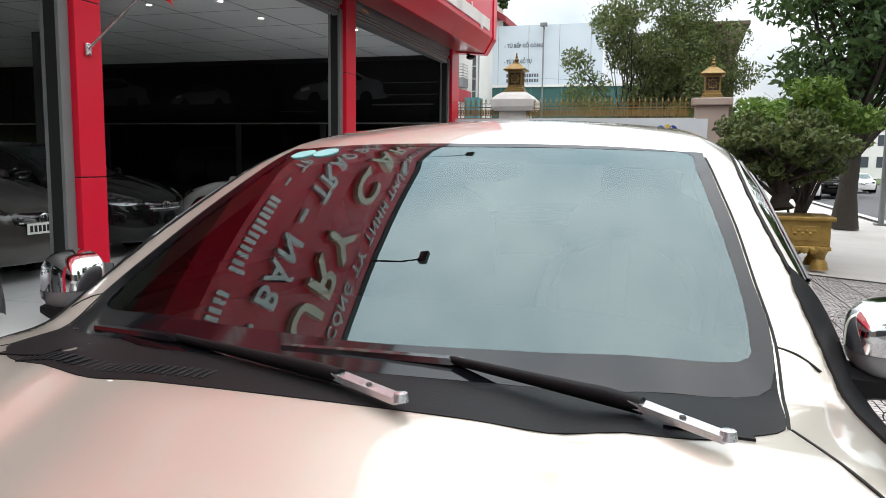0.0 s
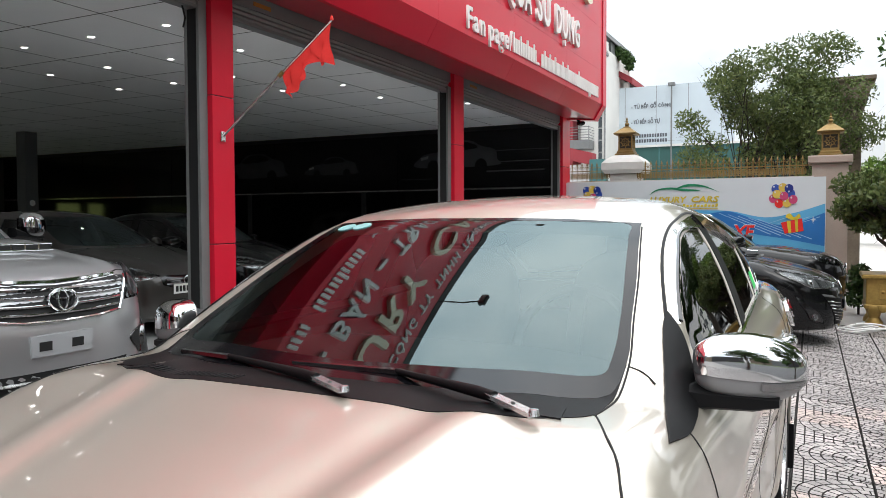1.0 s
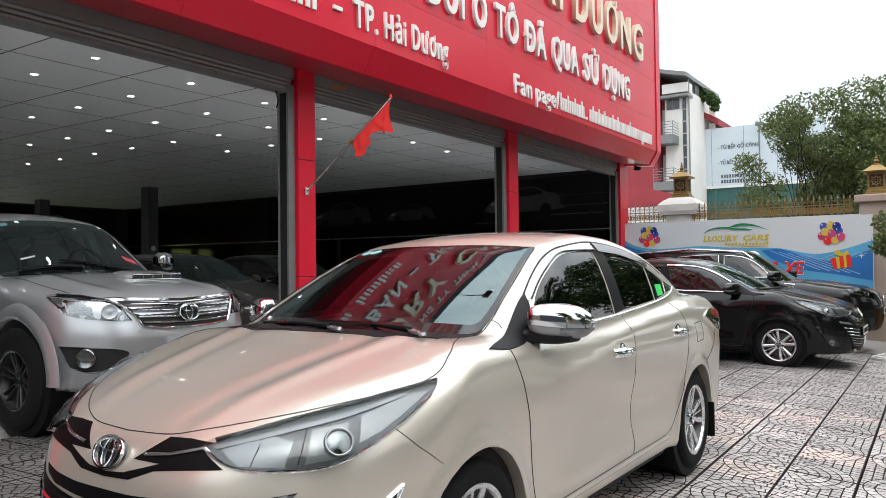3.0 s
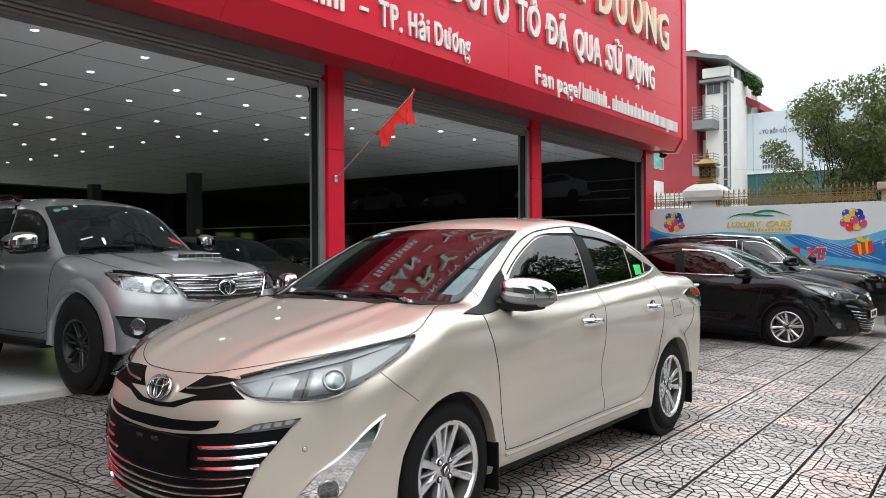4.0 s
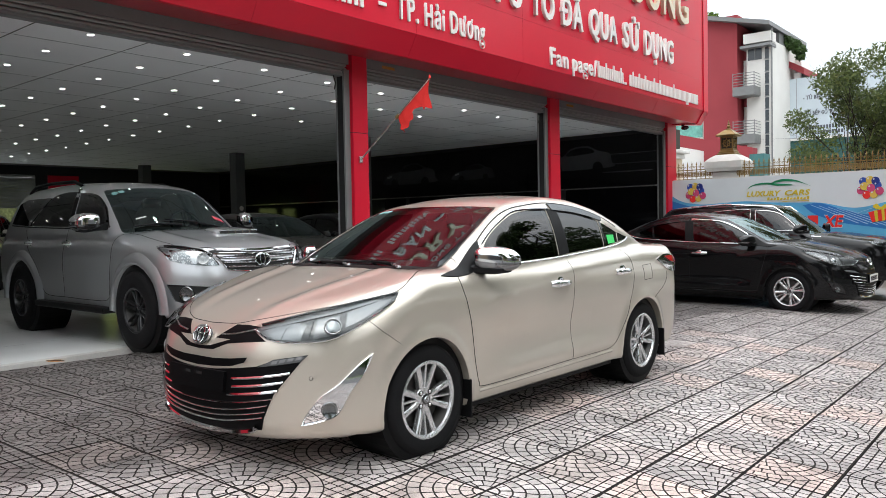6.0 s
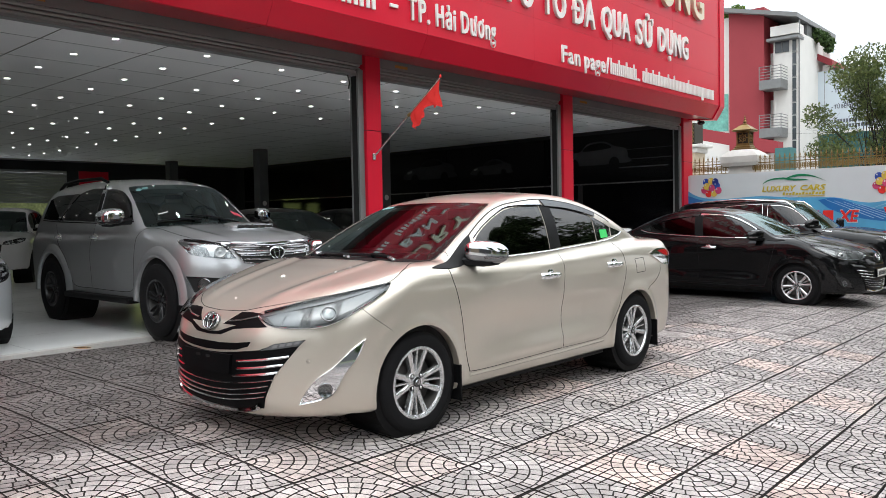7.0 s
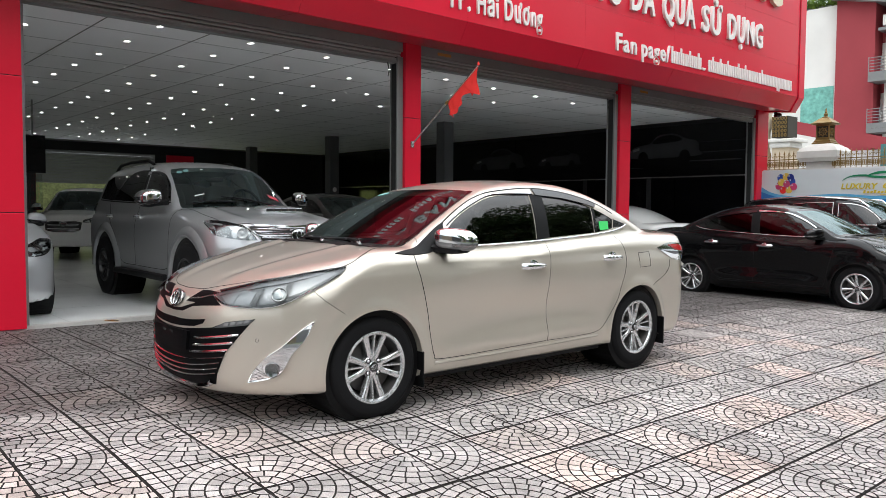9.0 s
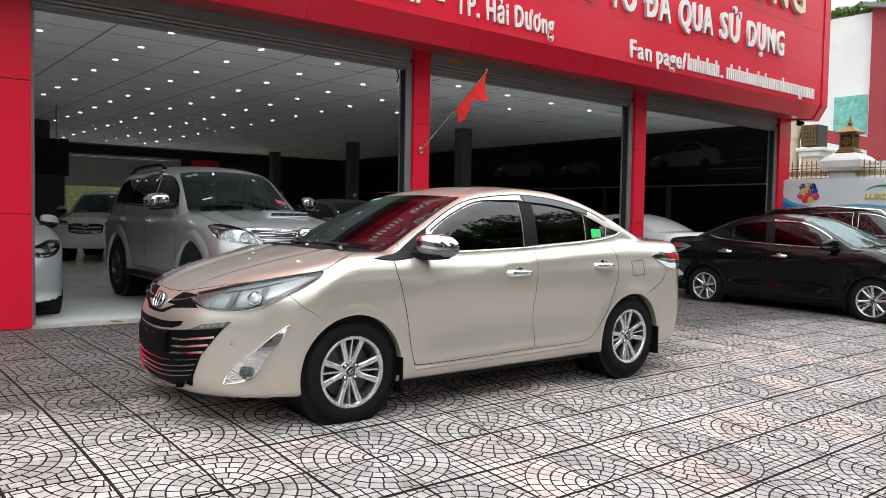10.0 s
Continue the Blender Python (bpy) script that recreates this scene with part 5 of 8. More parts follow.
    bmesh.ops.translate(dash, vec=(-0.62, 0, 0.885), verts=dash.verts)
    part("dashboard", dash, M["cabin"], car, smooth=50)
    bm = bmesh.new()
    add_tube(bm, [(0.18 * math.cos(2 * math.pi * i / 24), 0.18 * math.sin(2 * math.pi * i / 24), 0) for i in range(25)], 0.016, 8, False)
    add_box(bm, -0.17, 0.17, -0.02, 0.02, -0.012, 0.012)
    bmesh.ops.transform(bm, matrix=pose(-0.93, 0.36, 1.0, 0, 66, 0), verts=bm.verts)
    part("steering_wheel", bm, M["trim"], car, smooth=50)
    bm = blob(0.02, 0.11, 0.03, 3, 18, 10)
    bmesh.ops.translate(bm, vec=(-1.02, 0, 1.315), verts=bm.verts)
    part("inner_mirror", bm, M["trim"], car, smooth=50)
    return car


def car_pose(x, y, z, yaw, pitch=0.0, roll=0.0):
    return pose(x, y, z) @ pose(0, 0, 0, 0, 0, yaw) @ pose(0, 0, 0, roll, pitch, 0)


# ---- the other cars ----
def build_suv(m, paint, label):
    form = suv_form()
    car = thing("suv_car", m, label, "car", "cars in the showroom")
    body = hull(form, 0.30, -3.1, 0.80, 120, 130, 30)
    cabin = hull(form, -1.4, -2.6, 1.2, 24, 64, 26, 0.04, 0.70, -3.4, -0.50)
    fwin = rounded([(-0.76, 1.245), (-0.98, 1.45), (-1.17, 1.575), (-1.35, 1.62), (-1.58, 1.635), (-1.54, 1.235)], 4, True, (0, 4, 5))
    rwin = rounded([(-1.63, 1.24), (-1.68, 1.645), (-2.00, 1.65), (-2.30, 1.60), (-2.52, 1.46), (-2.74, 1.27)], 4, True, (0, 1, 5))
    qwin = rounded([(-2.85, 1.27), (-2.62, 1.46), (-2.48, 1.60), (-3.05, 1.60), (-3.35, 1.55), (-3.45, 1.30)], 4, True, (0, 2, 3, 4, 5))
    half_s = [(-1.165, 0.0), (-1.19, 0.30), (-1.235, 0.52), (-1.20, 0.575), (-1.0, 0.615), (-0.75, 0.66), (-0.60, 0.68), (-0.50, 0.56), (-0.45, 0.3), (-0.44, 0.0)]
    screen = rounded(half_s + [(u, -v) for u, v in reversed(half_s[1:-1])], 4, True)
    tools = [cabin]
    for x in (0.0, -2.75):
        for s in (-1, 1):
            tools.append(cylinder_tool(x, 0.40, 0.455, s * 0.50, s * 1.3))
    for o in (fwin, rwin, qwin):
        tools.append(bm_mesh(prism(o, -1.2, 1.2, side_to)))
    tools.append(bm_mesh(prism(screen, 1.17, 2.0, top_to)))
    me = carve(body, tools)
    skin_normals(me, form)
    mesh_part("body_shell", me, paint, car)
    for o, nm in ((fwin, "front_side_window"), (rwin, "rear_side_window"), (qwin, "quarter_window")):
        for how in ("side", "right"):
            part(nm, skin(form, o, how, -0.003, 0.006, 0.09, 0.09), M["dark_glass"], car, "dark tinted glass", smooth=40)
    part("windscreen", skin(form, screen, "top", 0.0, 0.006, 0.07, 0.07), M["wind_glass"], car, "clear windscreen", smooth=40)
    for s in (1, -1):
        how = "side" if s > 0 else "right"
        fl = (lambda o: o) if s > 0 else flip
        # shut lines are near-black strips in place of shaded gaps
        part("bonnet_gap", strip(form, rounded([(-0.50, s * 0.66), (0.0, s * 0.70), (0.30, s * 0.70), (0.55, s * 0.70), (0.70, s * 0.50), (0.80, s * 0.2), (0.815, 0)], 5, False), "top", 0.008), M["seam"], car)
        part("front_door_gap", strip(form, rounded([(-0.52, 1.18), (-0.50, 0.95), (-0.56, 0.60), (-0.62, 0.47), (-1.0, 0.45), (-1.62, 0.455)], 5, False), how, 0.007), M["seam"], car)
        part("centre_door_gap", strip(form, rounded([(-1.60, 1.24), (-1.62, 0.90), (-1.62, 0.455)], 5, False), how, 0.007), M["seam"], car)
        part("rear_door_gap", strip(form, rounded([(-1.62, 0.455), (-2.05, 0.46), (-2.20, 0.54), (-2.32, 0.78), (-2.60, 1.0), (-2.80, 1.22)], 5, False), how, 0.007), M["seam"], car)
        part("pillar_trim", skin(form, [(-1.545, 1.235), (-1.585, 1.64), (-1.675, 1.645), (-1.628, 1.24)], how, 0.003, 0.004, 0.06, 0.1), M["trim"], car)
        part("rear_pillar_trim", skin(form, [(-2.745, 1.265), (-2.525, 1.46), (-2.31, 1.60), (-2.475, 1.60), (-2.615, 1.46), (-2.845, 1.27)], how, 0.003, 0.004, 0.06, 0.1), M["gloss_black"], car)
        part("window_sill_trim", strip(form, [(-0.74, 1.232), (-1.55, 1.225), (-2.75, 1.255), (-3.4, 1.28)], how, 0.018, 0.004, 0.05, 0.004), M["trim"], car)
        part("rain_visor", strip(form, rounded([(-0.84, 1.30), (-1.0, 1.445), (-1.18, 1.562), (-1.36, 1.606), (-1.55, 1.62)], 4, False), how, 0.030, 0.004, 0.03, 0.004), M["gloss_black"], car, "smoked rain visor", smooth=40)
        part("visor_clip", box(-1.60, -1.56, s * 0.66 - 0.02, s * 0.66 + 0.02, 1.62, 1.68, 0.004), M["chrome"], car)
        # wheel arch flare
        for x in (0.0, -2.75):
            bm = bmesh.new()
            rows = []
            for i in range(25):
                a = radians(-2 + 186 * i / 24)
                ring = []
                for rr, yy in ((0.450, 0.84), (0.453, 0.893), (0.468, 0.905), (0.52, 0.900), (0.575, 0.866)):
                    ring.append(bm.verts.new((x + rr * math.cos(a), s * yy, 0.40 + rr * math.sin(a))))
                rows.append(ring)
            for a, b in zip(rows, rows[1:]):
                for k in range(4):
                    bm.faces.new((a[k], a[k + 1], b[k + 1], b[k]))
            bmesh.ops.recalc_face_normals(bm, faces=bm.faces)
            part("wheel_arch_flare", bm, paint, car, smooth=50)
            part("wheel_arch_liner", lathe([(0.456, -0.02), (0.456, 0.36), (0.22, 0.40)], 40, pose(x, s * 0.50, 0.40) @ Matrix.Rotation(radians(-90 * s), 4, "X")), M["trim"], car)
        # side step
        part("side_step", box(-2.25, -0.55, s * 0.80 if s > 0 else -0.95, 0.95 if s > 0 else -0.80, 0.33, 0.40, 0.02), M["trim"], car, "black side step")
        # headlamp
        lo = rounded([(32.5, 0.838), (42.5, 0.842), (60.8, 0.885), (66.7, 0.955), (75, 1.018), (69.4, 1.026), (56.8, 1.015), (43, 0.978), (37, 0.92)], 4, True, (0, 4))
        lamp = new("headlamp")
        lamp.parent = car
        sleek(part("lamp_housing", skin(form, fl(lo), "round", 0.0008, 0.004, 6, 0.05), M["lamp_cup"], lamp, smooth=40), form)
        d = round_disc(form, s * 42.5, 0.905, 0, 0.008)
        part("main_lamp", lathe([(0.0, 0.006), (0.018, 0.006), (0.036, 0.002), (0.052, 0.010), (0.056, 0.010), (0.058, -0.01)], 28, d), M["lamp_bright"], lamp, smooth=40)
        part("reflector", skin(form, fl([(49, 0.88), (60, 0.90), (63, 0.985), (52, 0.985)]), "round", 0.006, 0.003, 5, 0.04), M["lamp_cup"], lamp, smooth=30)
        part("turn_lamp", skin(form, fl([(64, 0.96), (70, 0.99), (72, 1.012), (65, 1.005)]), "round", 0.006, 0.003, 5, 0.04), M["lamp_bright"], lamp, smooth=30)
        part("upper_rim", strip(form, [(s * a, z) for a, z in ((37, 0.925), (43, 0.982), (56.8, 1.018), (69.4, 1.028))], "round", 0.012, 0.018, 1.0, 0.004), M["gloss_black"], lamp, smooth=40)
        part("lens_cover", skin(form, fl(lo), "round", 0.020, 0.012, 6, 0.05), M["lamp_glass"], lamp, "clear headlamp cover", smooth=40)
        # fog lamp recess, drawn as a near-black patch on the skin
        fo = rounded([(64, 0.665), (40, 0.640), (34, 0.600), (39.5, 0.535), (48.4, 0.474), (59, 0.512)], 4, True, (0, 5))
        fg = new("fog_lamp")
        fg.parent = car
        part("recess", skin(form, fl(fo), "round", 0.002, 0.006, 5, 0.05), M["seam"], fg, smooth=30)
        part("recess_rim", strip(form, fl(fo + [fo[0]]), "round", 0.010, 0.006, 1.5, 0.004), M["gloss_black"], fg, smooth=40)
        d = round_disc(form, s * 52, 0.577, 0, 0.006)
        part("lamp_bowl", lathe([(0.0, 0.006), (0.04, 0.008), (0.058, 0.016), (0.064, 0.018), (0.072, 0.010), (0.074, -0.01)], 26, d), M["lamp_cup"], fg, smooth=40)
        for x0, x1 in ((-1.40, -1.58), (-2.42, -2.60)):
            add_handle(car, x0, x1, s * 0.868, 1.06, s, M["chrome"])
        add_mirror(car, -0.80, s * 1.00, 1.285, s, M["chrome"], M["gloss_black"], (-0.74, s * 0.80, 1.235), (0.095, 0.125, 0.095))
        # roof rail
        bm = bmesh.new()
        q = form.place([(-1.75, s * 0.56), (-1.95, s * 0.56), (-2.6, s * 0.56), (-3.05, s * 0.55), (-3.25, s * 0.54)], "top")
        add_tube(bm, [tuple(p + np.array((0, 0, h))) for p, h in zip(q, (0.0, 0.055, 0.065, 0.055, 0.0))], [0.02, 0.022, 0.02, 0.022, 0.02], 8)
        part("roof_rail", bm, M["trim"], car, "black roof rail", smooth=50)
    g = [(0, 0.958), (20, 0.968), (37, 0.985), (41, 0.980), (32, 0.88), (27, 0.795), (16, 0.772), (0, 0.768)]
    part("grille_back", skin(form, mirrored(g), "round", 0.001, 0.01, 4, 0.05), M["seam"], car)
    for z, a in ((0.935, 36.5), (0.893, 32.5), (0.85, 29.5), (0.808, 27)):
        part("grille_slat", strip(form, [(-a, z + 0.012), (-a * 0.5, z + 0.003), (0, z), (a * 0.5, z + 0.003), (a, z + 0.012)], "round", 0.016, 0.012, 1.0, 0.006), M["chrome"], car, "chrome grille bar", smooth=40)
    part("grille_rim", strip(form, [(-40.5, 0.978), (-32, 0.88), (-27, 0.79), (-16, 0.770), (0, 0.765), (16, 0.770), (27, 0.79), (32, 0.88), (40.5, 0.978)], "round", 0.018, 0.012, 1.0, 0.006), M["chrome"], car, smooth=40)
    part("bonnet_chrome", strip(form, [(-36, 0.995), (-20, 0.985), (0, 0.975), (20, 0.985), (36, 0.995)], "round", 0.030, 0.006, 1.0, 0.008), M["chrome"], car, "chrome bonnet edge", smooth=40)
    q = form.place([(0, 0.88)], "round")[0]
    emblem(car, Matrix.Translation(q + np.array((0.02, 0, 0))) @ pose(0, 0, 0, 0, -10, 0), 0.088, 0.062)
    # scoop
    sc = new("bonnet_scoop")
    sc.parent = car
    bm = blob(0.17, 0.26, 0.045, 3.4, 28, 12)
    q = form.place([(0.02, 0.22)], "top")[0]
    bmesh.ops.transform(bm, matrix=pose(0.0, 0.22, q[2] + 0.005, 0, 6, 0), verts=bm.verts)
    part("scoop_hood", bm, paint, sc, smooth=40)
    part("scoop_mouth", box(0.155, 0.178, -0.01, 0.45, q[2] - 0.012, q[2] + 0.024, 0.006), M["seam"], sc)
    part("scoop_rim", tube([(0.18, -0.02, q[2] - 0.014), (0.18, -0.015, q[2] + 0.026), (0.175, 0.455, q[2] + 0.026), (0.18, 0.46, q[2] - 0.014), (0.18, -0.02, q[2] - 0.014)], 0.006), M["chrome"], sc)
    for k in range(1, 5):
        part("scoop_bar", box(0.165, 0.184, -0.01 + 0.092 * k - 0.005, -0.01 + 0.092 * k + 0.005, q[2] - 0.012, q[2] + 0.024), M["chrome"], sc)
    # plate panel with two square holes drawn as dark patches, lower grille
    part("plate_panel", skin(form, [(-14.5, 0.585), (11.5, 0.585), (12, 0.70), (-15, 0.70)], "round", 0.012, 0.008, 4, 0.05), M["pale_silver"], car, "bare plate bracket")
    for a in (-9, 5):
        part("plate_hole", skin(form, [(a - 2.6, 0.615), (a + 2.6, 0.615), (a + 2.6, 0.665), (a - 2.6, 0.665)], "round", 0.0135, 0.0, 4, 0.05), M["seam"], car)
    part("lower_grille", skin(form, [(-32, 0.50), (32, 0.50), (28, 0.40), (-28, 0.40)], "round", 0.001, 0.01, 4, 0.05), M["seam"], car)
    part("lower_bar", strip(form, [(-31, 0.455), (0, 0.45), (31, 0.455)], "round", 0.02, 0.008, 1.0, 0.006), M["brushed"], car)
    part("skid_lip", strip(form, [(-46, 0.37), (0, 0.355), (46, 0.37)], "round", 0.03, 0.008, 1.0, 0.006), M["brushed"], car)
    for x in (0.0, -2.75):
        for s in (-1, 1):
            add_wheel(car, x, s * 0.775, 0.395, 0.225, 0.27, "six", M["black_alloy"], s, 17 * (x + s))
    part("underbody", box(-3.3, 0.5, -0.6, 0.6, 0.34, 0.46, 0.03), M["trim"], car)
    # cabin and stickers
    for y in (0.38, -0.38):
        add_seat(car, -1.55, y, 0.85, M["beige_seat"])
    bench = blob(0.14, 0.62, 0.36, 3.4, 24, 12)
    bmesh.ops.translate(bench, vec=(-2.55, 0, 1.15), verts=bench.verts)
    part("rear_bench", bench, M["beige_seat"], car, smooth=50)
    dash = blob(0.24, 0.68, 0.13, 3.4, 28, 12)
    bmesh.ops.translate(dash, vec=(-0.86, 0, 1.09), verts=dash.verts)
    part("dashboard", dash, M["cabin"], car, smooth=50)
    bm = bmesh.new()
    add_tube(bm, [(0.19 * math.cos(2 * math.pi * i / 24), 0.19 * math.sin(2 * math.pi * i / 24), 0) for i in range(25)], 0.017, 8, False)
    add_box(bm, -0.17, 0.17, -0.02, 0.02, -0.012, 0.012)
    bmesh.ops.transform(bm, matrix=pose(-1.12, 0.38, 1.24, 0, 64, 0), verts=bm.verts)
    part("steering_wheel", bm, M["trim"], car, smooth=50)
    bm = blob(0.02, 0.12, 0.03, 3, 18, 10)
    bmesh.ops.translate(bm, vec=(-1.22, 0, 1.53), verts=bm.verts)
    part("inner_mirror", bm, M["trim"], car, smooth=50)
    sticker(car, form, [(-1.135, -0.49), (-1.14, -0.41)], 0.036, "round")
    part("red_sticker", skin(form, [(-0.70, 0.50), (-0.70, 0.63), (-0.755, 0.62), (-0.76, 0.49)], "top", 0.004, 0.0, 0.1, 0.1), M["pink_paper"], car, "pink-red paper sticker on the windscreen")
    part("paper_tag", skin(form, [(-0.70, -0.48), (-0.70, -0.36), (-0.715, -0.36), (-0.715, -0.48)], "top", 0.004, 0.0, 0.1, 0.1), M["letter_white"], car)
    for s in (1, -1):
        w = new("wiper")
        w.parent = car
        pts = form.place([(-0.50, 0.45 if s > 0 else -0.05), (-0.55, 0.1 if s > 0 else -0.3), (-0.60, -0.2 if s > 0 else -0.55)], "top")
        bm = bmesh.new()
        add_tube(bm, [tuple(p + np.array((0, 0, 0.02))) for p in pts], [0.012, 0.010, 0.006], 6)
        part("arm", bm, M["trim"], w, smooth=50)
    return car


def sticker(car, form, spots, r, how="round"):
    for x, y in spots:
        o = [(x + r * 0.7 * math.cos(2 * math.pi * i / 16), y + r * math.sin(2 * math.pi * i / 16)) for i in range(16)]
        part("round_sticker", skin(form, o, "top", 0.0045, 0.0, 0.2, 0.2), M["sticker_teal"], car, "teal round inspection sticker")


def build_plain(form, m, paint, label, kind, group, wheel_r, base, arch, wins, screen_half, zcut, spine, lampo, grille, mirror_at, plate=True, tail=None, rails=False, track=0.74):
    """A car of the second row: shell with real window openings, glass, wheels, lamps, grille, mirrors."""
    car = thing(kind, m, label, "car", group)
    body = hull(form, spine[0], spine[1], spine[2], 80, 90, 20)
    cabin = hull(form, base * 0.45, base * 0.85, zcut * 1.02, 16, 48, 20, 0.035, zcut * 0.55, base * 1.15, base * 0.14)
    tools = [cabin]
    for x in (0.0, base):
        for s in (-1, 1):
            tools.append(cylinder_tool(x, wheel_r, arch, s * 0.50, s * 1.3, 36))
    for o in wins:
        tools.append(bm_mesh(prism(o, -1.2, 1.2, side_to)))
    screen = rounded(screen_half + [(u, -v) for u, v in reversed(screen_half[1:-1])], 3, True)
    tools.append(bm_mesh(prism(screen, zcut, 2.2, top_to)))
    me = carve(body, tools)
    skin_normals(me, form)
    mesh_part("body_shell", me, paint, car)
    for o in wins:
        for how in ("side", "right"):
            part("side_window", skin(form, o, how, -0.003, 0.006, 0.1, 0.1), M["dark_glass"], car, "dark tinted glass", smooth=40)
            part("window_trim", strip(form, o + [o[0]], how, 0.014, 0.003, 0.05, 0.002), M["brushed"] if rails else M["trim"], car, smooth=40)
    part("windscreen", skin(form, screen, "top", 0.0, 0.006, 0.08, 0.08), M["wind_glass"], car, "windscreen glass", smooth=40)
    for s in (1, -1):
        fl = (lambda o: o) if s > 0 else flip
        lamp = new("headlamp")
        lamp.parent = car
        part("lamp_housing", skin(form, fl(lampo), "round", 0.001, 0.004, 6, 0.05), M["lamp_cup"], lamp, smooth=40)
        cx, cz = sum(p[0] for p in lampo) / len(lampo), sum(p[1] for p in lampo) / len(lampo)
        d = round_disc(form, s * cx, cz, 0, 0.006)
        part("projector", lathe([(0.0, 0.012), (0.02, 0.012), (0.034, 0.004), (0.042, 0.010), (0.046, 0.0)], 20, d), M["gloss_black"], lamp, smooth=40)
        part("lens_cover", skin(form, fl(lampo), "round", 0.014, 0.01, 6, 0.05), M["lamp_glass"], lamp, "clear headlamp cover", smooth=40)
        mx, my, mz = mirror_at
        add_mirror(car, mx, s * my, mz, s, paint, M["gloss_black"], (mx + 0.07, s * (my - 0.15), mz - 0.05))
        how = "side" if s > 0 else "right"
        xs = sorted({round(p[0], 2) for p in wins[0]})
        zb = min(p[1] for p in wins[0]) - 0.03
        part("door_gap", strip(form, [(xs[-1] + 0.12, zb), (xs[-1] + 0.14, zb * 0.65), (xs[-1] + 0.05, zb * 0.36), (xs[0], zb * 0.34), (xs[0] - 0.03, zb)], how, 0.007), M["seam"], car)
        add_handle(car, xs[0] + 0.10, xs[0] + 0.30, s * (abs(form.place([(xs[0] + 0.2, zb * 0.88)], how)[0][1])), zb * 0.88, s, M["chrome"])
        if rails:
            q = form.place([(base * 0.40, s * 0.53), (base * 0.46, s * 0.55), (base * 0.8, s * 0.56), (base * 1.08, s * 0.53)], "top")
            bm = bmesh.new()
            add_tube(bm, [tuple(p + np.array((0, 0, h))) for p, h in zip(q, (0.0, 0.045, 0.05, 0.0))], 0.018, 8)
            part("roof_rail", bm, M["chrome"], car, "silver roof rail", smooth=50)
            part("door_moulding", strip(form, [(base * 0.14, zb * 0.93), (base * 0.2, zb * 0.94)], how, 0.02, 0.005, 0.05, 0.003), M["chrome"], car)
    part("grille", skin(form, mirrored(grille), "round", 0.002, 0.008, 5, 0.05), M["gloss_black"], car, "black grille", smooth=30)
    zs = [p[1] for p in grille]
    for k in (0.3, 0.65):
        z = min(zs) + (max(zs) - min(zs)) * k
        a = max(p[0] for p in grille) * 0.82
        part("grille_bar", strip(form, [(-a, z), (0, z - 0.005), (a, z)], "round", 0.02, 0.008, 1.5, 0.005), M["chrome"], car, smooth=40)
    q = form.place([(0, max(zs) - 0.06)], "round")[0]
    emblem(car, Matrix.Translation(q + np.array((0.02, 0, 0))), 0.07, 0.05)
    if plate:
        z = min(zs) - 0.02
        p = form.place([(0, z)], "round")[0]
        pl = part("number_plate", box(p[0] + 0.01, p[0] + 0.018, -0.235, 0.235, z - 0.055, z + 0.055, 0.003), M["letter_white"], car, "white number plate with plain dark bars")
        for k in range(8):
            part("plate_bar", box(p[0] + 0.0175, p[0] + 0.021, -0.205 + 0.053 * k, -0.17 + 0.053 * k, z - 0.032, z + 0.032), M["seam"], pl)
    for x in (0.0, base):
        for s in (-1, 1):
            add_wheel(car, x, s * track, wheel_r, wheel_r - 0.10, 0.2, "twin", M["alloy"], s, 23 * (x + s))
            part("wheel_arch_liner", lathe([(arch + 0.001, -0.02), (arch + 0.001, 0.34), (0.2, 0.36)], 32, pose(x, s * 0.50, wheel_r) @ Matrix.Rotation(radians(-90 * s), 4, "X")), M["trim"], car)
    for y in (0.36, -0.36):
        add_seat(car, base * 0.55, y, zcut * 0.62, M["cabin"])
    dash = blob(0.2, 0.6, 0.1, 3.4, 20, 10)
    bmesh.ops.translate(dash, vec=(base * 0.28, 0, zcut * 0.87), verts=dash.verts)
    part("dashboard", dash, M["cabin"], car, smooth=50)
    return car


SEDAN_WINS = (FRONT_WIN, REAR_WIN, QUARTER_WIN)
SEDAN_SCREEN = [(-0.965, 0.0), (-0.985, 0.2), (-1.03, 0.40), (-1.07, 0.53), (-0.90, 0.575), (-0.715, 0.62), (-0.45, 0.64), (-0.35, 0.52), (-0.27, 0.25), (-0.25, 0.0)]
SEDAN_LAMP = rounded([(26, 0.70), (40, 0.66), (56, 0.69), (75, 0.82), (60, 0.83), (45, 0.79), (32, 0.745)], 4, True, (0, 3))
SEDAN_GRILLE = [(0, 0.70), (22, 0.705), (26, 0.68), (24, 0.60), (18, 0.575), (0, 0.57)]


def scale_out(o, sx, sz):
    return [(u * sx, v * sz) for u, v in o]


def build_mpv(m, paint, label, group, k=(0.93, 0.95, 0.93), plate=True, kind="family_car", rails=True):
    form = Scaled(suv_form(), *k)
    sx, sz = k[0], k[2]
    wins = [scale_out(rounded([(-0.76, 1.245), (-0.98, 1.45), (-1.17, 1.575), (-1.35, 1.62), (-1.58, 1.635), (-1.54, 1.235)], 4, True, (0, 4, 5)), sx, sz),
            scale_out(rounded([(-1.63, 1.24), (-1.68, 1.645), (-2.00, 1.65), (-2.40, 1.62), (-2.55, 1.26)], 4, True, (0, 1, 3, 4)), sx, sz),
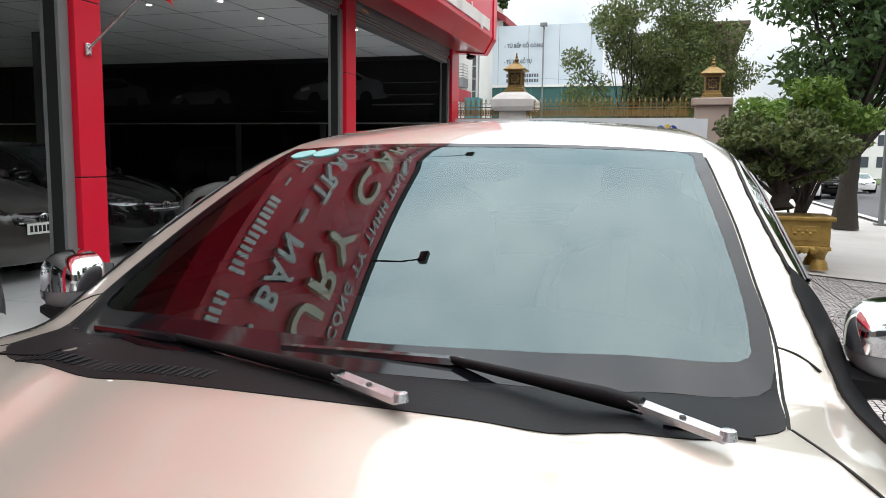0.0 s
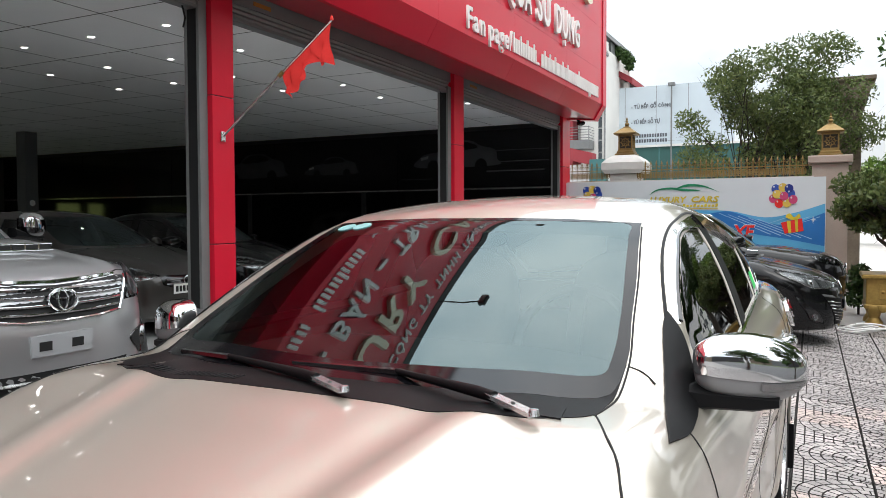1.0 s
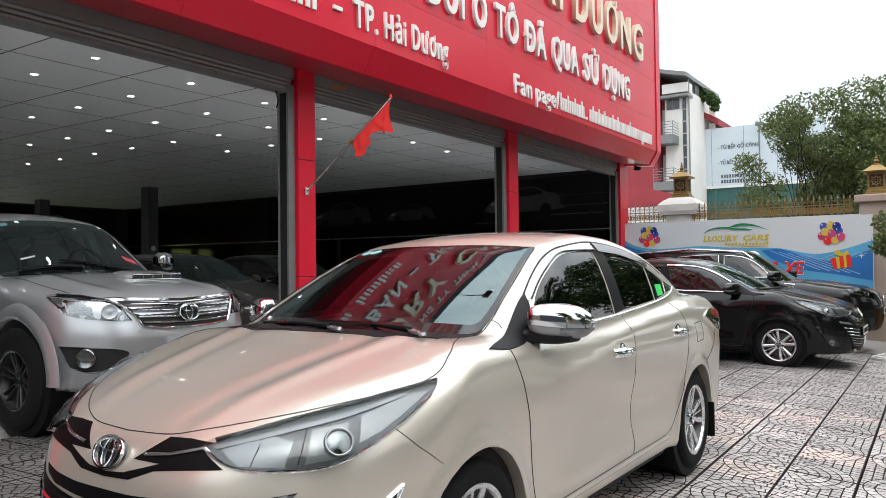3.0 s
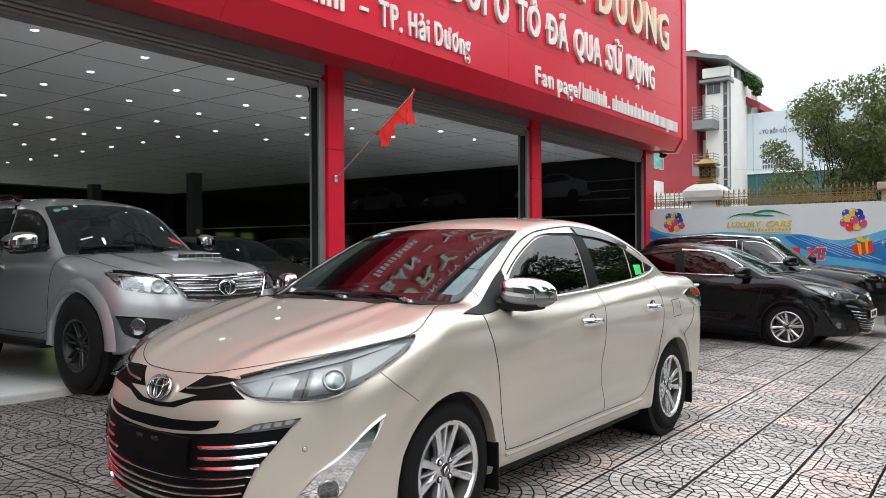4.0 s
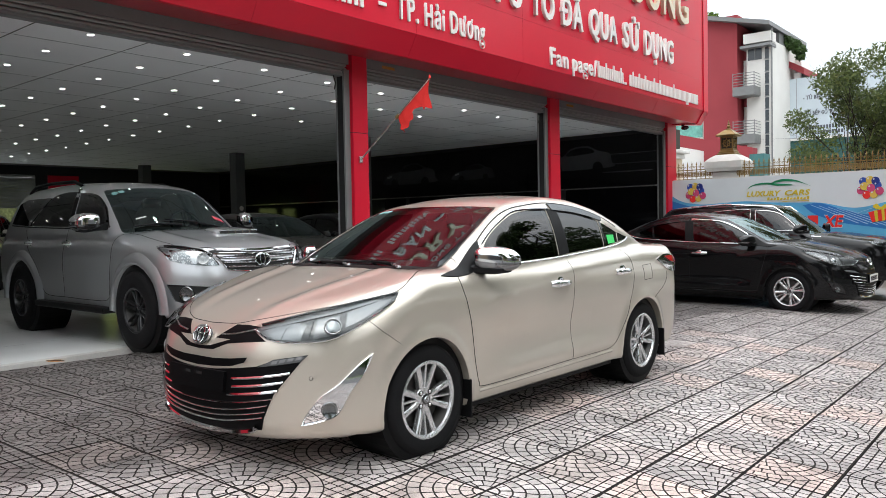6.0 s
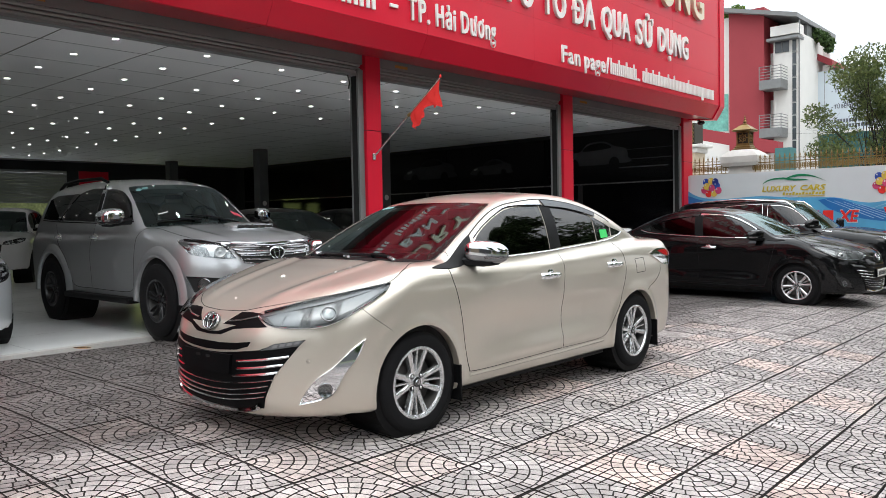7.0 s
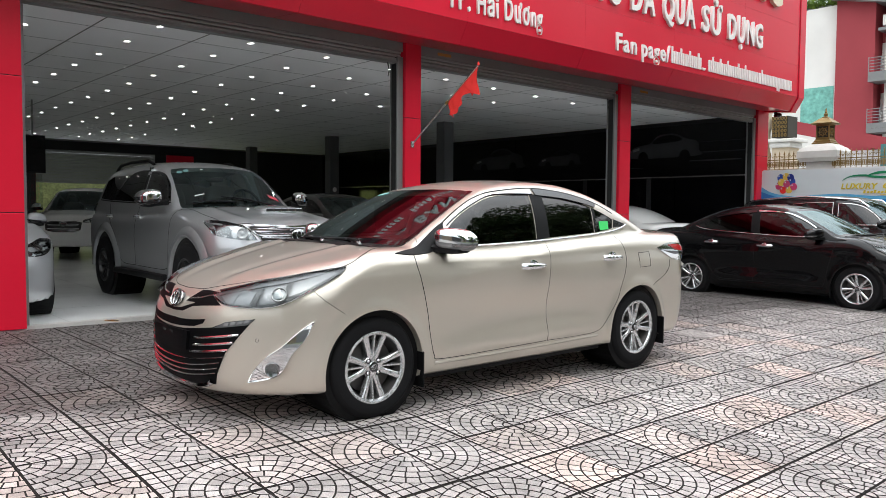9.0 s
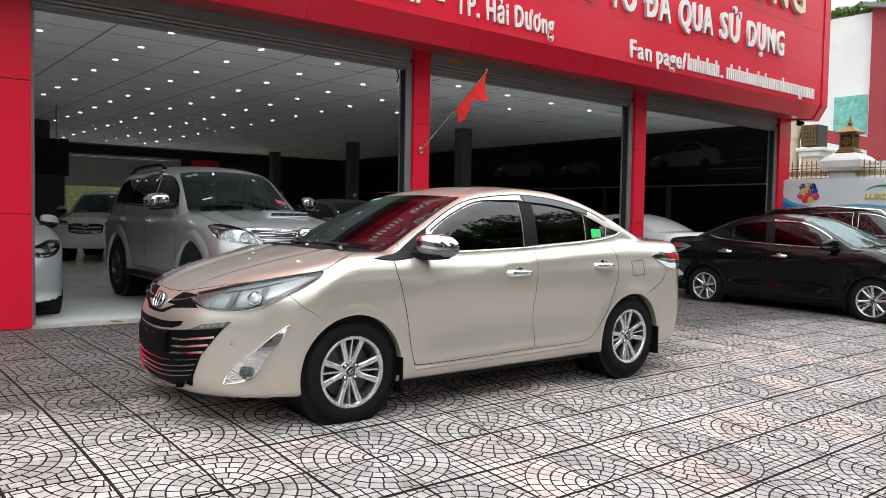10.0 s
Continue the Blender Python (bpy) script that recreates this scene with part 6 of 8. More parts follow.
            scale_out(rounded([(-2.65, 1.27), (-2.52, 1.61), (-2.95, 1.60), (-3.30, 1.48), (-3.35, 1.32)], 4, True, (0, 1, 3, 4)), sx, sz)]
    half_s = [(-1.165, 0.0), (-1.19, 0.30), (-1.235, 0.52), (-1.20, 0.575), (-1.0, 0.615), (-0.75, 0.66), (-0.60, 0.68), (-0.50, 0.56), (-0.45, 0.3), (-0.44, 0.0)]
    lampo = scale_out(rounded([(30, 0.90), (45, 0.90), (60, 0.95), (72, 1.03), (58, 1.02), (44, 0.99), (33, 0.955)], 4, True, (0, 3)), 1, sz)
    grille = scale_out([(0, 0.92), (20, 0.93), (29, 0.90), (26, 0.72), (16, 0.68), (0, 0.68)], 1, sz)
    return build_plain(form, m, paint, label, kind, group, 0.33, -2.75 * sx, 0.375, wins, [(u * sx, v * k[1]) for u, v in half_s], 1.17 * sz, (0.3, -2.9, 0.75), lampo, grille, (-0.70 * sx, 0.965 * k[1], 1.27 * sz), plate, rails=rails)


def build_saloon(m, paint, label, group, k=(1.0, 1.0, 1.0), plate=True):
    form = Scaled(sedan_form(), *k)
    return build_plain(form, m, paint, label, "saloon_car", group, 0.31, -2.55 * k[0], 0.35, [scale_out(o, k[0], k[2]) for o in SEDAN_WINS], [(u * k[0], v * k[1]) for u, v in SEDAN_SCREEN], 0.985 * k[2], (0.30, -2.95, 0.62),
                       scale_out(SEDAN_LAMP, 1, k[2]), scale_out(SEDAN_GRILLE, 1, k[2]), (-0.585 * k[0], 0.897 * k[1], 1.03 * k[2]), plate)


# ---- ground ----
SLOPE = curve((-60, 0.05), (-4.3, 0.05), (-2.0, 0.05), (-0.6, 0.035), (0.3, 0.0), (1.0, -0.055), (2.0, -0.14), (3.5, -0.24), (6.0, -0.33), (40, -0.4), (400, -0.6))


def ground_z(x, y):
    return float(SLOPE(x)) - 0.0135 * min(max(y - 0.8, -6), 14)


def sheet(name, xs, ys, dz, material, label, category="ground"):
    bm = bmesh.new()
    rows = [[bm.verts.new((x, y, ground_z(x, y) + dz)) for y in ys] for x in xs]
    for a, b in zip(rows, rows[1:]):
        for k in range(len(ys) - 1):
            bm.faces.new((a[k], b[k], b[k + 1], a[k + 1]))
    bm.normal_update()
    for f in bm.faces:
        if f.normal.z < 0:
            f.normal_flip()
    return tagged(part(name, bm, material), label, category, "", "structure")


XS = [-300, -60, -27, -10, -4.35, -3.5, -2.7, -2, -1.3, -0.6, 0, 0.5, 1, 1.5, 2, 2.5, 3, 3.5, 4.5, 5.5, 6.5, 9, 15, 40, 100, 400]
YS = [-300, -60, -20, -10, -5.2, -3, -1, 0.8, 3, 6, 9, 12, 14.8, 18, 25, 40, 80, 150, 400]
sheet("ground", XS, YS, -0.045, M["joint_ground"], "pale concrete ground reaching to the horizon")
sheet("pavement", [-4.2, -2, 0, 1, 2, 3, 4.5, 6.4], [12.46, 14, 16, 20, 30, 60, 120], -0.012, M["concrete"], "pale smooth concrete pavement past the pavers", "pavement")
sheet("road", [7.0, 9, 12, 16, 19], [-120, -60, -20, -6, 0.8, 8, 14.8, 30, 60, 150, 300], -0.03, M["asphalt"], "grey asphalt road with traffic", "road")
sheet("verge", [6.6, 6.8, 6.95], [-60, -20, -6, 0.8, 8, 14.8, 30, 60, 150], 0.02, M["kerb"], "stone kerb along the road", "kerb")
sheet("lawn", [19.2, 22, 30], [-60, -20, 0, 14.8, 40, 80, 200], 0.05, M["grass"], "grass strip across the road", "lawn")


# ---- showroom ----
def wall(name, x0, x1, y0, y1, z0, z1, material, label, category="wall"):
    return tagged(part(name, box(x0, x1, y0, y1, z0, z1), material), label, category, "", "structure")


BACK, LEFT, RIGHT, CEIL = -23.0, -14.0, 14.62, 3.38
tagged(part("floor", box(BACK, -4.34, LEFT, RIGHT, -0.3, 0.055), M["white_floor"]), "white glazed tile floor of the showroom", "floor", "", "structure")
bm = bmesh.new()
for k in range(24):
    add_box(bm, BACK, -4.36, LEFT + 1.2 * k, LEFT + 1.2 * k + 0.004, 0.054, 0.0556)
for k in range(16):
    add_box(bm, -4.36 - 1.2 * (k + 1), -4.356 - 1.2 * (k + 1), LEFT, RIGHT, 0.054, 0.0555)
tagged(part("floor_joints", bm, M["grey_steel"]), "thin dark joints between the floor tiles", "floor joint", "", "structure")
tagged(part("threshold", box(-4.36, -4.27, -12, 14.5, -0.1, 0.062, 0.003), M["kerb"]), "narrow pale stone sill between floor and pavers", "sill", "", "structure")
# ceiling boards between thin dark bars, one mesh
bm = bmesh.new()
bx = [-4.40] + [-4.58 - 1.10 * i for i in range(17)]
by = [1.049 + 1.222 * j for j in range(-13, 12)]
for xa, xb in zip(bx, bx[1:]):
    for ya, yb in zip(by, by[1:]):
        v = [bm.verts.new(q) for q in ((xa - 0.008, ya + 0.008, CEIL), (xb + 0.008, ya + 0.008, CEIL), (xb + 0.008, yb - 0.008, CEIL), (xa - 0.008, yb - 0.008, CEIL))]
        bm.faces.new(v).material_index = 0
n0 = len(bm.faces)
add_box(bm, BACK, -4.36, LEFT, RIGHT, CEIL + 0.012, CEIL + 0.17)
bm.faces.ensure_lookup_table()
for f in bm.faces[n0:]:
    f.material_index = 1
ceil = part("ceiling", bm, M["ceiling"])
ceil.data.materials.append(M["ceil_grid"])
tagged(ceil, "white board ceiling in a square grid", "ceiling", "", "structure")
# recessed downlights
dl = thing("downlight", pose(-5.13, 1.66, CEIL), "small round recessed ceiling downlight", "downlight", "ceiling downlights")
part("rim", lathe([(0.034, -0.001), (0.042, -0.006), (0.048, -0.004), (0.05, 0.0)], 16), M["letter_white"], dl)
part("lamp_disc", lathe([(0.0, -0.0035), (0.034, -0.0035)], 14), M["downlight"], dl)
for i in range(-1, 15):
    for j in range(-5, 9):
        if (i, j) != (0, 0) and i <= {5: 3, 6: 1, 7: 0, 8: -1}.get(j, 14) and -5.13 - 1.10 * i - 0.108 * j < -4.5:
            copy_thing(dl, pose(-5.13 - 1.10 * i - 0.108 * j, 1.66 + 1.222 * j - 0.016 * i, CEIL))
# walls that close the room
wall("wall_back", BACK - 0.25, BACK, LEFT - 0.3, 4.4, -0.3, 8.0, M["inner_wall"], "near-black back wall of the showroom")
wall("wall_back_side", BACK - 0.25, BACK, 8.2, RIGHT, -0.3, 8.0, M["inner_wall"], "near-black back wall of the showroom")
wall("wall_back_top", BACK - 0.25, BACK, 4.4, 8.2, 3.1, 8.0, M["inner_wall"], "near-black wall over the back opening")
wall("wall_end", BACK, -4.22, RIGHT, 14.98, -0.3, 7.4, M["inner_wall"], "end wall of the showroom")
wall("wall_far_end", BACK, -4.22, LEFT - 0.3, LEFT, -0.3, 7.4, M["inner_wall"], "near-black end wall of the showroom")
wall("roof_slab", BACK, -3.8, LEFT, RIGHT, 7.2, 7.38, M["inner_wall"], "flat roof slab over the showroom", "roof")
# half-open roller shutter in the back wall
sh = thing("back_shutter", pose(BACK + 0.02, 6.3, 0), "half-open grey roller shutter at the back", "shutter", "", "structure")
for k in range(12):
    part("shutter_slat", box(0, 0.03, -1.9, 1.9, 2.02 + 0.09 * k, 2.105 + 0.09 * k, 0.006), M["shutter"], sh)
tagged(part("back_garden_hedge", box(BACK - 4, BACK - 3.8, 1, 12, 0.0, 3.2), M["hedge"]), "sunlit green hedge behind the back opening", "hedge", "", "structure")
# two small framed windows on the back wall; their panes glow in place of daylight
for y, h in ((11.76, 0.43), (10.66, 0.30)):
    w = thing("window", pose(BACK + 0.01, y, 1.75), "small window with a glowing green pane", "window", "back windows", "structure")
    part("pane", box(0.0, 0.01, -h, h, -0.28, 0.28), M["green_view"], w)
    for a, b, c, d in ((-h - 0.04, h + 0.04, 0.28, 0.33), (-h - 0.04, h + 0.04, -0.33, -0.28), (-h - 0.04, -h, -0.28, 0.28), (h, h + 0.04, -0.28, 0.28)):
        part("frame", box(0.0, 0.04, a, b, c, d), M["grey_steel"], w)
# columns
for x, y in ((-10.2, 10.6), (-15.3, 10.6), (-20.6, 10.7), (-10.2, -3.0), (-15.3, -3.0)):
    c = thing("column", pose(x, y, 0.055), "plain grey square column", "column", "showroom columns", "structure")
    part("shaft", box(-0.15, 0.15, -0.15, 0.15, 0.0, CEIL - 0.055, 0.006), M["col_grey"], c)
    part("sign_disc", lathe([(0.0, 0.0), (0.07, 0.0)], 18, pose(0.152, 0, 1.75, 0, 90, 0)), M["letter_white"], c)
tv = thing("wall_screen", pose(-13.0, 1.66, 2.30), "large black screen hanging in the showroom", "screen")
part("panel", box(-0.05, 0.0, -0.62, 0.62, -0.36, 0.36, 0.01), M["black_panel"], tv)
part("bezel", box(-0.06, -0.05, -0.64, 0.64, -0.38, 0.38, 0.004), M["trim"], tv)
for s in (-0.4, 0.4):
    part("hanger", box(-0.04, -0.02, s - 0.015, s + 0.015, 0.36, CEIL - 2.30), M["grey_steel"], tv)
glassroom = thing("glass_partition", pose(-14.5, 1.0, 0.055), "glass office partition at the back of the showroom", "partition", "", "structure")
for k in range(4):
    part("mullion", box(-0.03, 0.03, -3.2 + 1.2 * k - 0.03, -3.2 + 1.2 * k + 0.03, 0, 1.95), M["grey_steel"], glassroom)
    part("pane", box(-0.005, 0.005, -3.17 + 1.2 * k, -2.03 + 1.2 * k, 0.05, 1.9), M["lamp_glass"], glassroom)
part("top_rail", box(-0.03, 0.03, -3.23, 1.6, 1.95, 2.0), M["grey_steel"], glassroom)
wall("wall_office", -16.5, -16.3, LEFT, 2.6, 0.0, CEIL, M["inner_wall"], "near-black office wall behind the partition")
tagged(part("red_board", box(BACK + 0.02, BACK + 0.05, 8.6, 9.6, 2.3, 3.1), M["red_panel"]), "dark red board on the back wall", "board")

# printed black panels of the end wall: tall poster band over black glass
pan = thing("poster_wall", pose(0, RIGHT, 0), "black glossy wall panels with faint printed cars", "wall panels", "", "structure")
xs = [-4.45, -8.1, -11.6, -15.1, -18.6, -22.2]
for a, b in zip(xs, xs[1:]):
    part("poster_panel", box(b + 0.01, a - 0.01, -0.03, -0.005, 2.09, 3.30), M["black_panel"], pan)
    for k in range(2):
        w = (a - b) / 2
        part("glass_panel", box(a - w * (k + 1) + 0.008, a - w * k - 0.008, -0.03, -0.005, 0.12, 2.04), M["black_band"], pan)
part("steel_line", box(-22.2, -4.45, -0.045, -0.004, 2.05, 2.075), M["brushed"], pan)
part("edge_frame", box(-4.45, -4.38, -0.06, -0.004, 0.1, 3.30), M["frame_green"], pan)
part("base_rail", box(-22.2, -4.45, -0.045, -0.004, 0.06, 0.11), M["grey_steel"], pan)
for x in (-7.0, -9.0, -12.4):
    part("slim_post", box(x - 0.06, x + 0.06, -0.06, -0.03, 0.1, 2.05), M["inner_wall"], pan)


def printed_car(x, z, k, shade):
    """A car printed on a panel: flat body, glasshouse, wheels and lamp shapes."""
    to = lambda u, v, w: (x + u * k, w, z + v * k)
    body = rounded([(-1.0, 0.10), (-0.98, 0.32), (-0.78, 0.42), (-0.42, 0.47), (-0.18, 0.66), (0.30, 0.69), (0.62, 0.55), (0.94, 0.46), (1.0, 0.25), (0.95, 0.10)], 4)
    glassy = rounded([(-0.34, 0.47), (-0.14, 0.62), (0.26, 0.65), (0.52, 0.52), (0.1, 0.47)], 4)
    p = part("printed_body", prism(body, -0.034, -0.031, to), M[shade], pan, "faint grey printed car")
    part("printed_glass", prism(glassy, -0.036, -0.0345, to), M["black_panel"], p)
    for u in (-0.62, 0.60):
        part("printed_wheel", prism([(u + 0.15 * math.cos(i * 0.35), 0.10 + 0.17 * math.sin(i * 0.35)) for i in range(18)], -0.036, -0.0345, to), M["black_panel"], p)
    part("printed_lamp", prism([(-0.95, 0.33), (-0.74, 0.38), (-0.74, 0.31), (-0.93, 0.27)], -0.036, -0.0345, to), M["print_pale"], p)


printed_car(-6.6, 2.46, 0.95, "print_grey")
printed_car(-12.3, 2.38, 1.0, "print_dim")
printed_car(-9.9, 2.42, 0.7, "print_dim")
for z0, z1, a, b in ((2.42, 2.45, -5.9, -4.6), (2.62, 2.64, -5.8, -4.5), (2.86, 2.875, -6.0, -4.5), (2.30, 2.315, -8.0, -7.2)):
    part("printed_streak", box(a, b, -0.034, -0.031, z0, z1), M["print_grey"], pan)

# ---- facade: posts with guide rails, header with rolled shutter, fascia ----
POSTS = ((-0.68, -0.03), (4.62, 4.89), (9.45, 9.77), (14.50, 14.98), (-5.6, -5.2), (-10.6, -10.2))
for y0, y1 in POSTS:
    c, h = (y0 + y1) / 2, (y1 - y0) / 2
    post = thing("facade_post", pose(-4.2, c, 0.05), "red aluminium-clad post with grey shutter rails", "post", "facade posts", "structure")
    for z0, z1 in ((0.0, 1.12), (1.128, 2.42), (2.428, 3.45)):
        part("cladding", box(-0.14, 0.02, -h, h, z0, z1, 0.004), M["red_panel"], post)
    part("core", box(-0.135, 0.012, -h + 0.006, h - 0.006, 0.0, 3.45), M["seam"], post)
    for s in (-1, 1):
        part("shutter_rail", box(-0.20, -0.03 if s < 0 else -0.10, s * h + (-0.10 if s < 0 else 0.004), s * h + (-0.004 if s < 0 else 0.05), 0.0, 3.24, 0.004), M["grey_steel"], post)
        part("rail_slot", box(-0.16, -0.06 if s < 0 else -0.12, s * h + (-0.103 if s < 0 else 0.049), s * h + (-0.099 if s < 0 else 0.053), 0.0, 3.24), M["seam"], post)
for a, b in ((-0.03, 4.62), (4.89, 9.45), (9.77, 14.50), (-5.2, -0.68), (-10.2, -5.6)):
    hd = thing("shutter_header", pose(-4.3, (a + b) / 2, 0), "grey steel header with rolled-up shutter", "shutter", "shutter headers", "structure")
    h = (b - a) / 2
    part("beam", box(-0.10, 0.06, -h, h, 3.36, 3.50), M["grey_steel"], hd)
    for k in range(3):
        part("shutter_slat", box(-0.05, 0.045, -h + 0.02, h - 0.02, 3.235 + 0.045 * k, 3.272 + 0.045 * k, 0.012), M["shutter"], hd)
    part("bottom_bar", box(-0.06, 0.055, -h + 0.02, h - 0.02, 3.20, 3.232, 0.004), M["grey_steel"], hd)
    part("maker_label", box(0.05, 0.062, -h + 0.35, -h + 0.60, 3.40, 3.44), M["amber"], hd)
    part("pull_strap", tube([(0.0, h - 0.22, 3.22), (0.02, h - 0.20, 3.10), (0.0, h - 0.205, 3.02)], 0.008), M["seam"], hd)

FASCIA_Y0, FASCIA_Y1 = -12.0, 15.02
fas = thing("sign_fascia", pose(0, 0, 0), "large red signboard fascia with raised white letters", "signboard")
rowsz = ((3.70, 4.362), (4.3635, 5.202), (5.2035, 6.352), (6.3535, 7.10))
y = FASCIA_Y0
while y < FASCIA_Y1 - 0.3:
    y2 = min(y + 2.44, FASCIA_Y1 - 0.25)
    for z0, z1 in rowsz:
        part("face_panel", box(-3.52, -3.45, y + 0.0008, y2 - 0.0008, z0, z1, 0.0015), M["red_panel"], fas)
    part("chamfer_panel", prism([(-3.452, 3.697), (-3.612, 3.425), (-3.66, 3.425), (-3.50, 3.697)], y + 0.002, y2 - 0.002, lambda u, v, w: (u, w, v)), M["red_panel"], fas)
    part("soffit_panel", prism([(-3.614, 3.425), (-4.20, 3.475), (-4.20, 3.50), (-3.614, 3.45)], y + 0.002, y2 - 0.002, lambda u, v, w: (u, w, v)), M["red_shaded"], fas)
    y += 2.44
part("end_cap", prism([(-3.43, 3.69), (-3.60, 3.40), (-4.22, 3.45), (-4.22, 7.10), (-3.43, 7.10)], FASCIA_Y1 - 0.25, FASCIA_Y1, lambda u, v, w: (u, w, v)), M["red_panel"], fas)
# flat darker strip; the groove's shade is only in its colour
part("end_groove", box(-3.449, -3.444, FASCIA_Y1 - 0.27, FASCIA_Y1 - 0.25, 3.69, 7.10), M["red_shaded"], fas)
part("frame_back", box(-3.75, -3.53, FASCIA_Y0, FASCIA_Y1 - 0.26, 3.72, 7.09), M["grey_steel"], fas)
part("top_trim", box(-4.22, -3.44, FASCIA_Y0, FASCIA_Y1, 7.10, 7.16), M["inner_wall"], fas)
wall("wall_parapet", -4.22, -3.78, FASCIA_Y0, FASCIA_Y1 - 0.3, 7.17, 8.0, M["inner_wall"], "near-black parapet behind the signboard")


def letters(body, y0, y1, z0, cap, material, parent, deep=0.028, weight=0.012, x=-3.45):
    """Raised letters along the fascia, fitted between y0 and y1 with the given capital height."""
    if body[0] == "Đ":
        body = "D" + body[1:]
        w = (y1 - y0) / (len(body) - 0.5 * body.count("I"))
        part("letter_stroke", box(x, x + deep + 0.004, y0 - 0.10 * w, y0 + 0.46 * w, z0 + 0.42 * cap, z0 + 0.56 * cap), material, parent)
    c = bpy.data.curves.new("sign_letters", "FONT")
    c.body, c.extrude, c.offset, c.resolution_u, c.space_character = body, 0.5, weight, 3, 1.2
    tmp = new("sign_tmp", c)
    dg = bpy.context.evaluated_depsgraph_get()
    me = bpy.data.meshes.new_from_object(tmp.evaluated_get(dg), depsgraph=dg)
    bpy.data.objects.remove(tmp)
    co = np.empty(len(me.vertices) * 3)
    me.vertices.foreach_get("co", co)
    co = co.reshape(-1, 3)
    lo, hi = co[:, 0].min(), co[:, 0].max()
    out = np.stack([x + (co[:, 2] + 0.5) * deep, y0 + (co[:, 0] - lo) / (hi - lo) * (y1 - y0), z0 + co[:, 1] / 0.729 * cap], 1)
    me.vertices.foreach_set("co", out.ravel())
    me.update()
    return mesh_part("raised_word", me, material, parent, "raised letters")


def words(text, y0, y1, z0, cap, material, parent, **kw):
    """Each word of a line a part of its own, spaced by its letters."""
    width = lambda w: sum({"I": 0.45, "-": 0.7, ".": 0.4, "/": 0.6, "i": 0.45, "l": 0.45}.get(ch, 1.0 if ch.isupper() else 0.88) for ch in w)
    ws = text.split(" ")
    total = sum(width(w) for w in ws) + 0.75 * (len(ws) - 1)
    k = (y1 - y0) / total
    y = y0
    for w in ws:
        e = y + width(w) * k
        letters(w, y, e, z0, cap, material, parent, **kw)
        y = e + 0.75 * k


def letter_bars(pattern, y0, y1, z0, cap, material, parent, deep=0.025):
    """Unlettered writing: a plain bar for each character; tall (t), short (s), tail (g), gap (space), dot (.)."""
    n = len(pattern)
    w = (y1 - y0) / n
    for i, ch in enumerate(pattern):
        if ch == " ":
            continue
        lo, hi = {"t": (0, 1.0), "s": (0, 0.74), "g": (-0.22, 0.74), ".": (0, 0.16), "-": (0.30, 0.45)}[ch]
        stems = ((0.13, 0.40), (0.60, 0.87)) if ch in "tsg" else ((0.15, 0.85),)
        for a, b in stems:
            part("letter_bar", box(-3.45, -3.45 + deep, y0 + w * (i + a), y0 + w * (i + b), z0 + lo * cap, z0 + (hi if a < 0.5 else min(hi, 0.74)) * cap, 0.004), material, parent)


LW, LG = M["letter_white"], M["letter_gold"]
words("Fan page/", 8.28, 9.80, 3.79, 0.285, LW, fas, weight=0.02)
letter_bars("tststst.", 9.84, 10.98, 3.79, 0.285, LW, fas)
letter_bars("stststsststsssstssssgssss", 11.06, 14.43, 3.79, 0.285, LW, fas)
words("TP. Hải Dương", 4.70, 6.52, 3.84, 0.30, LW, fas, weight=0.02)
letter_bars("tsts tststss - t. tsss tsstss -", -1.6, 4.55, 3.84, 0.30, LW, fas)
words("MUA - BÁN - TRAO ĐỔI Ô TÔ ĐÃ QUA SỬ DỤNG", 1.02, 13.05, 4.49, 0.47, LW, fas, deep=0.05, weight=0.022)
words("LUXURY CARS HẢI DƯƠNG", 0.40, 13.80, 5.43, 0.74, LG, fas, deep=0.075, weight=0.016)
words("CÔNG TY TNHH THƯƠNG MẠI", 2.8, 7.86, 6.52, 0.30, LW, fas, weight=0.02)
letter_bars("tst tstst tt tststs", 8.1, 12.7, 6.52, 0.30, LW, fas)

# floodlights on arms along the top of the sign
fl0 = thing("sign_floodlight", pose(-3.45, 1.5, 7.12), "small black floodlight on an arm over the sign", "floodlight", "sign floodlights")
part("arm", tube([(0, 0, 0), (0.45, 0, 0.16), (0.85, 0, 0.10)], 0.016), M["trim"], fl0)
part("lamp_body", box(0.80, 0.92, -0.11, 0.11, -0.02, 0.12, 0.012), M["trim"], fl0)
part("lamp_face", box(0.80, 0.90, -0.095, 0.095, -0.026, -0.02), M["lamp_cup"], fl0)
for k in (-3.4, 4.4, 7.3, 10.2):
    copy_thing(fl0, pose(-3.45, k, 7.12))

# flag on its pole
flag = thing("flag", pose(-4.17, 4.73, 2.12), "small red flag drooping from a slanting pole", "flag")
part("bracket", box(-0.01, 0.012, -0.028, 0.028, -0.045, 0.045, 0.004), M["brushed"], flag)
part("bracket_bolt", lathe([(0.0, 0.012), (0.01, 0.01), (0.012, 0.0)], 8, pose(0.012, 0.0, -0.032, 0, 90, 0)), M["brushed"], flag)
tip = Vector((0.92, 0.36, 0.99))
part("pole", tube([(0.0, 0, 0), tip], 0.011), M["brushed"], flag, smooth=50)
part("finial", lathe([(0.0, 0.05), (0.012, 0.03), (0.018, 0.0), (0.0, -0.01)], 10, Matrix.Translation(tip)), M["flag_red"], flag, smooth=50)
part("gold_tie", tube([tip * 0.52, tip * 0.56], 0.02), M["gold"], flag)
bm = bmesh.new()
nu, nv = 34, 16
grid = []
for i in range(nu):
    t = i / (nu - 1)
    row = []
    a = tip * (0.55 + 0.45 * t)
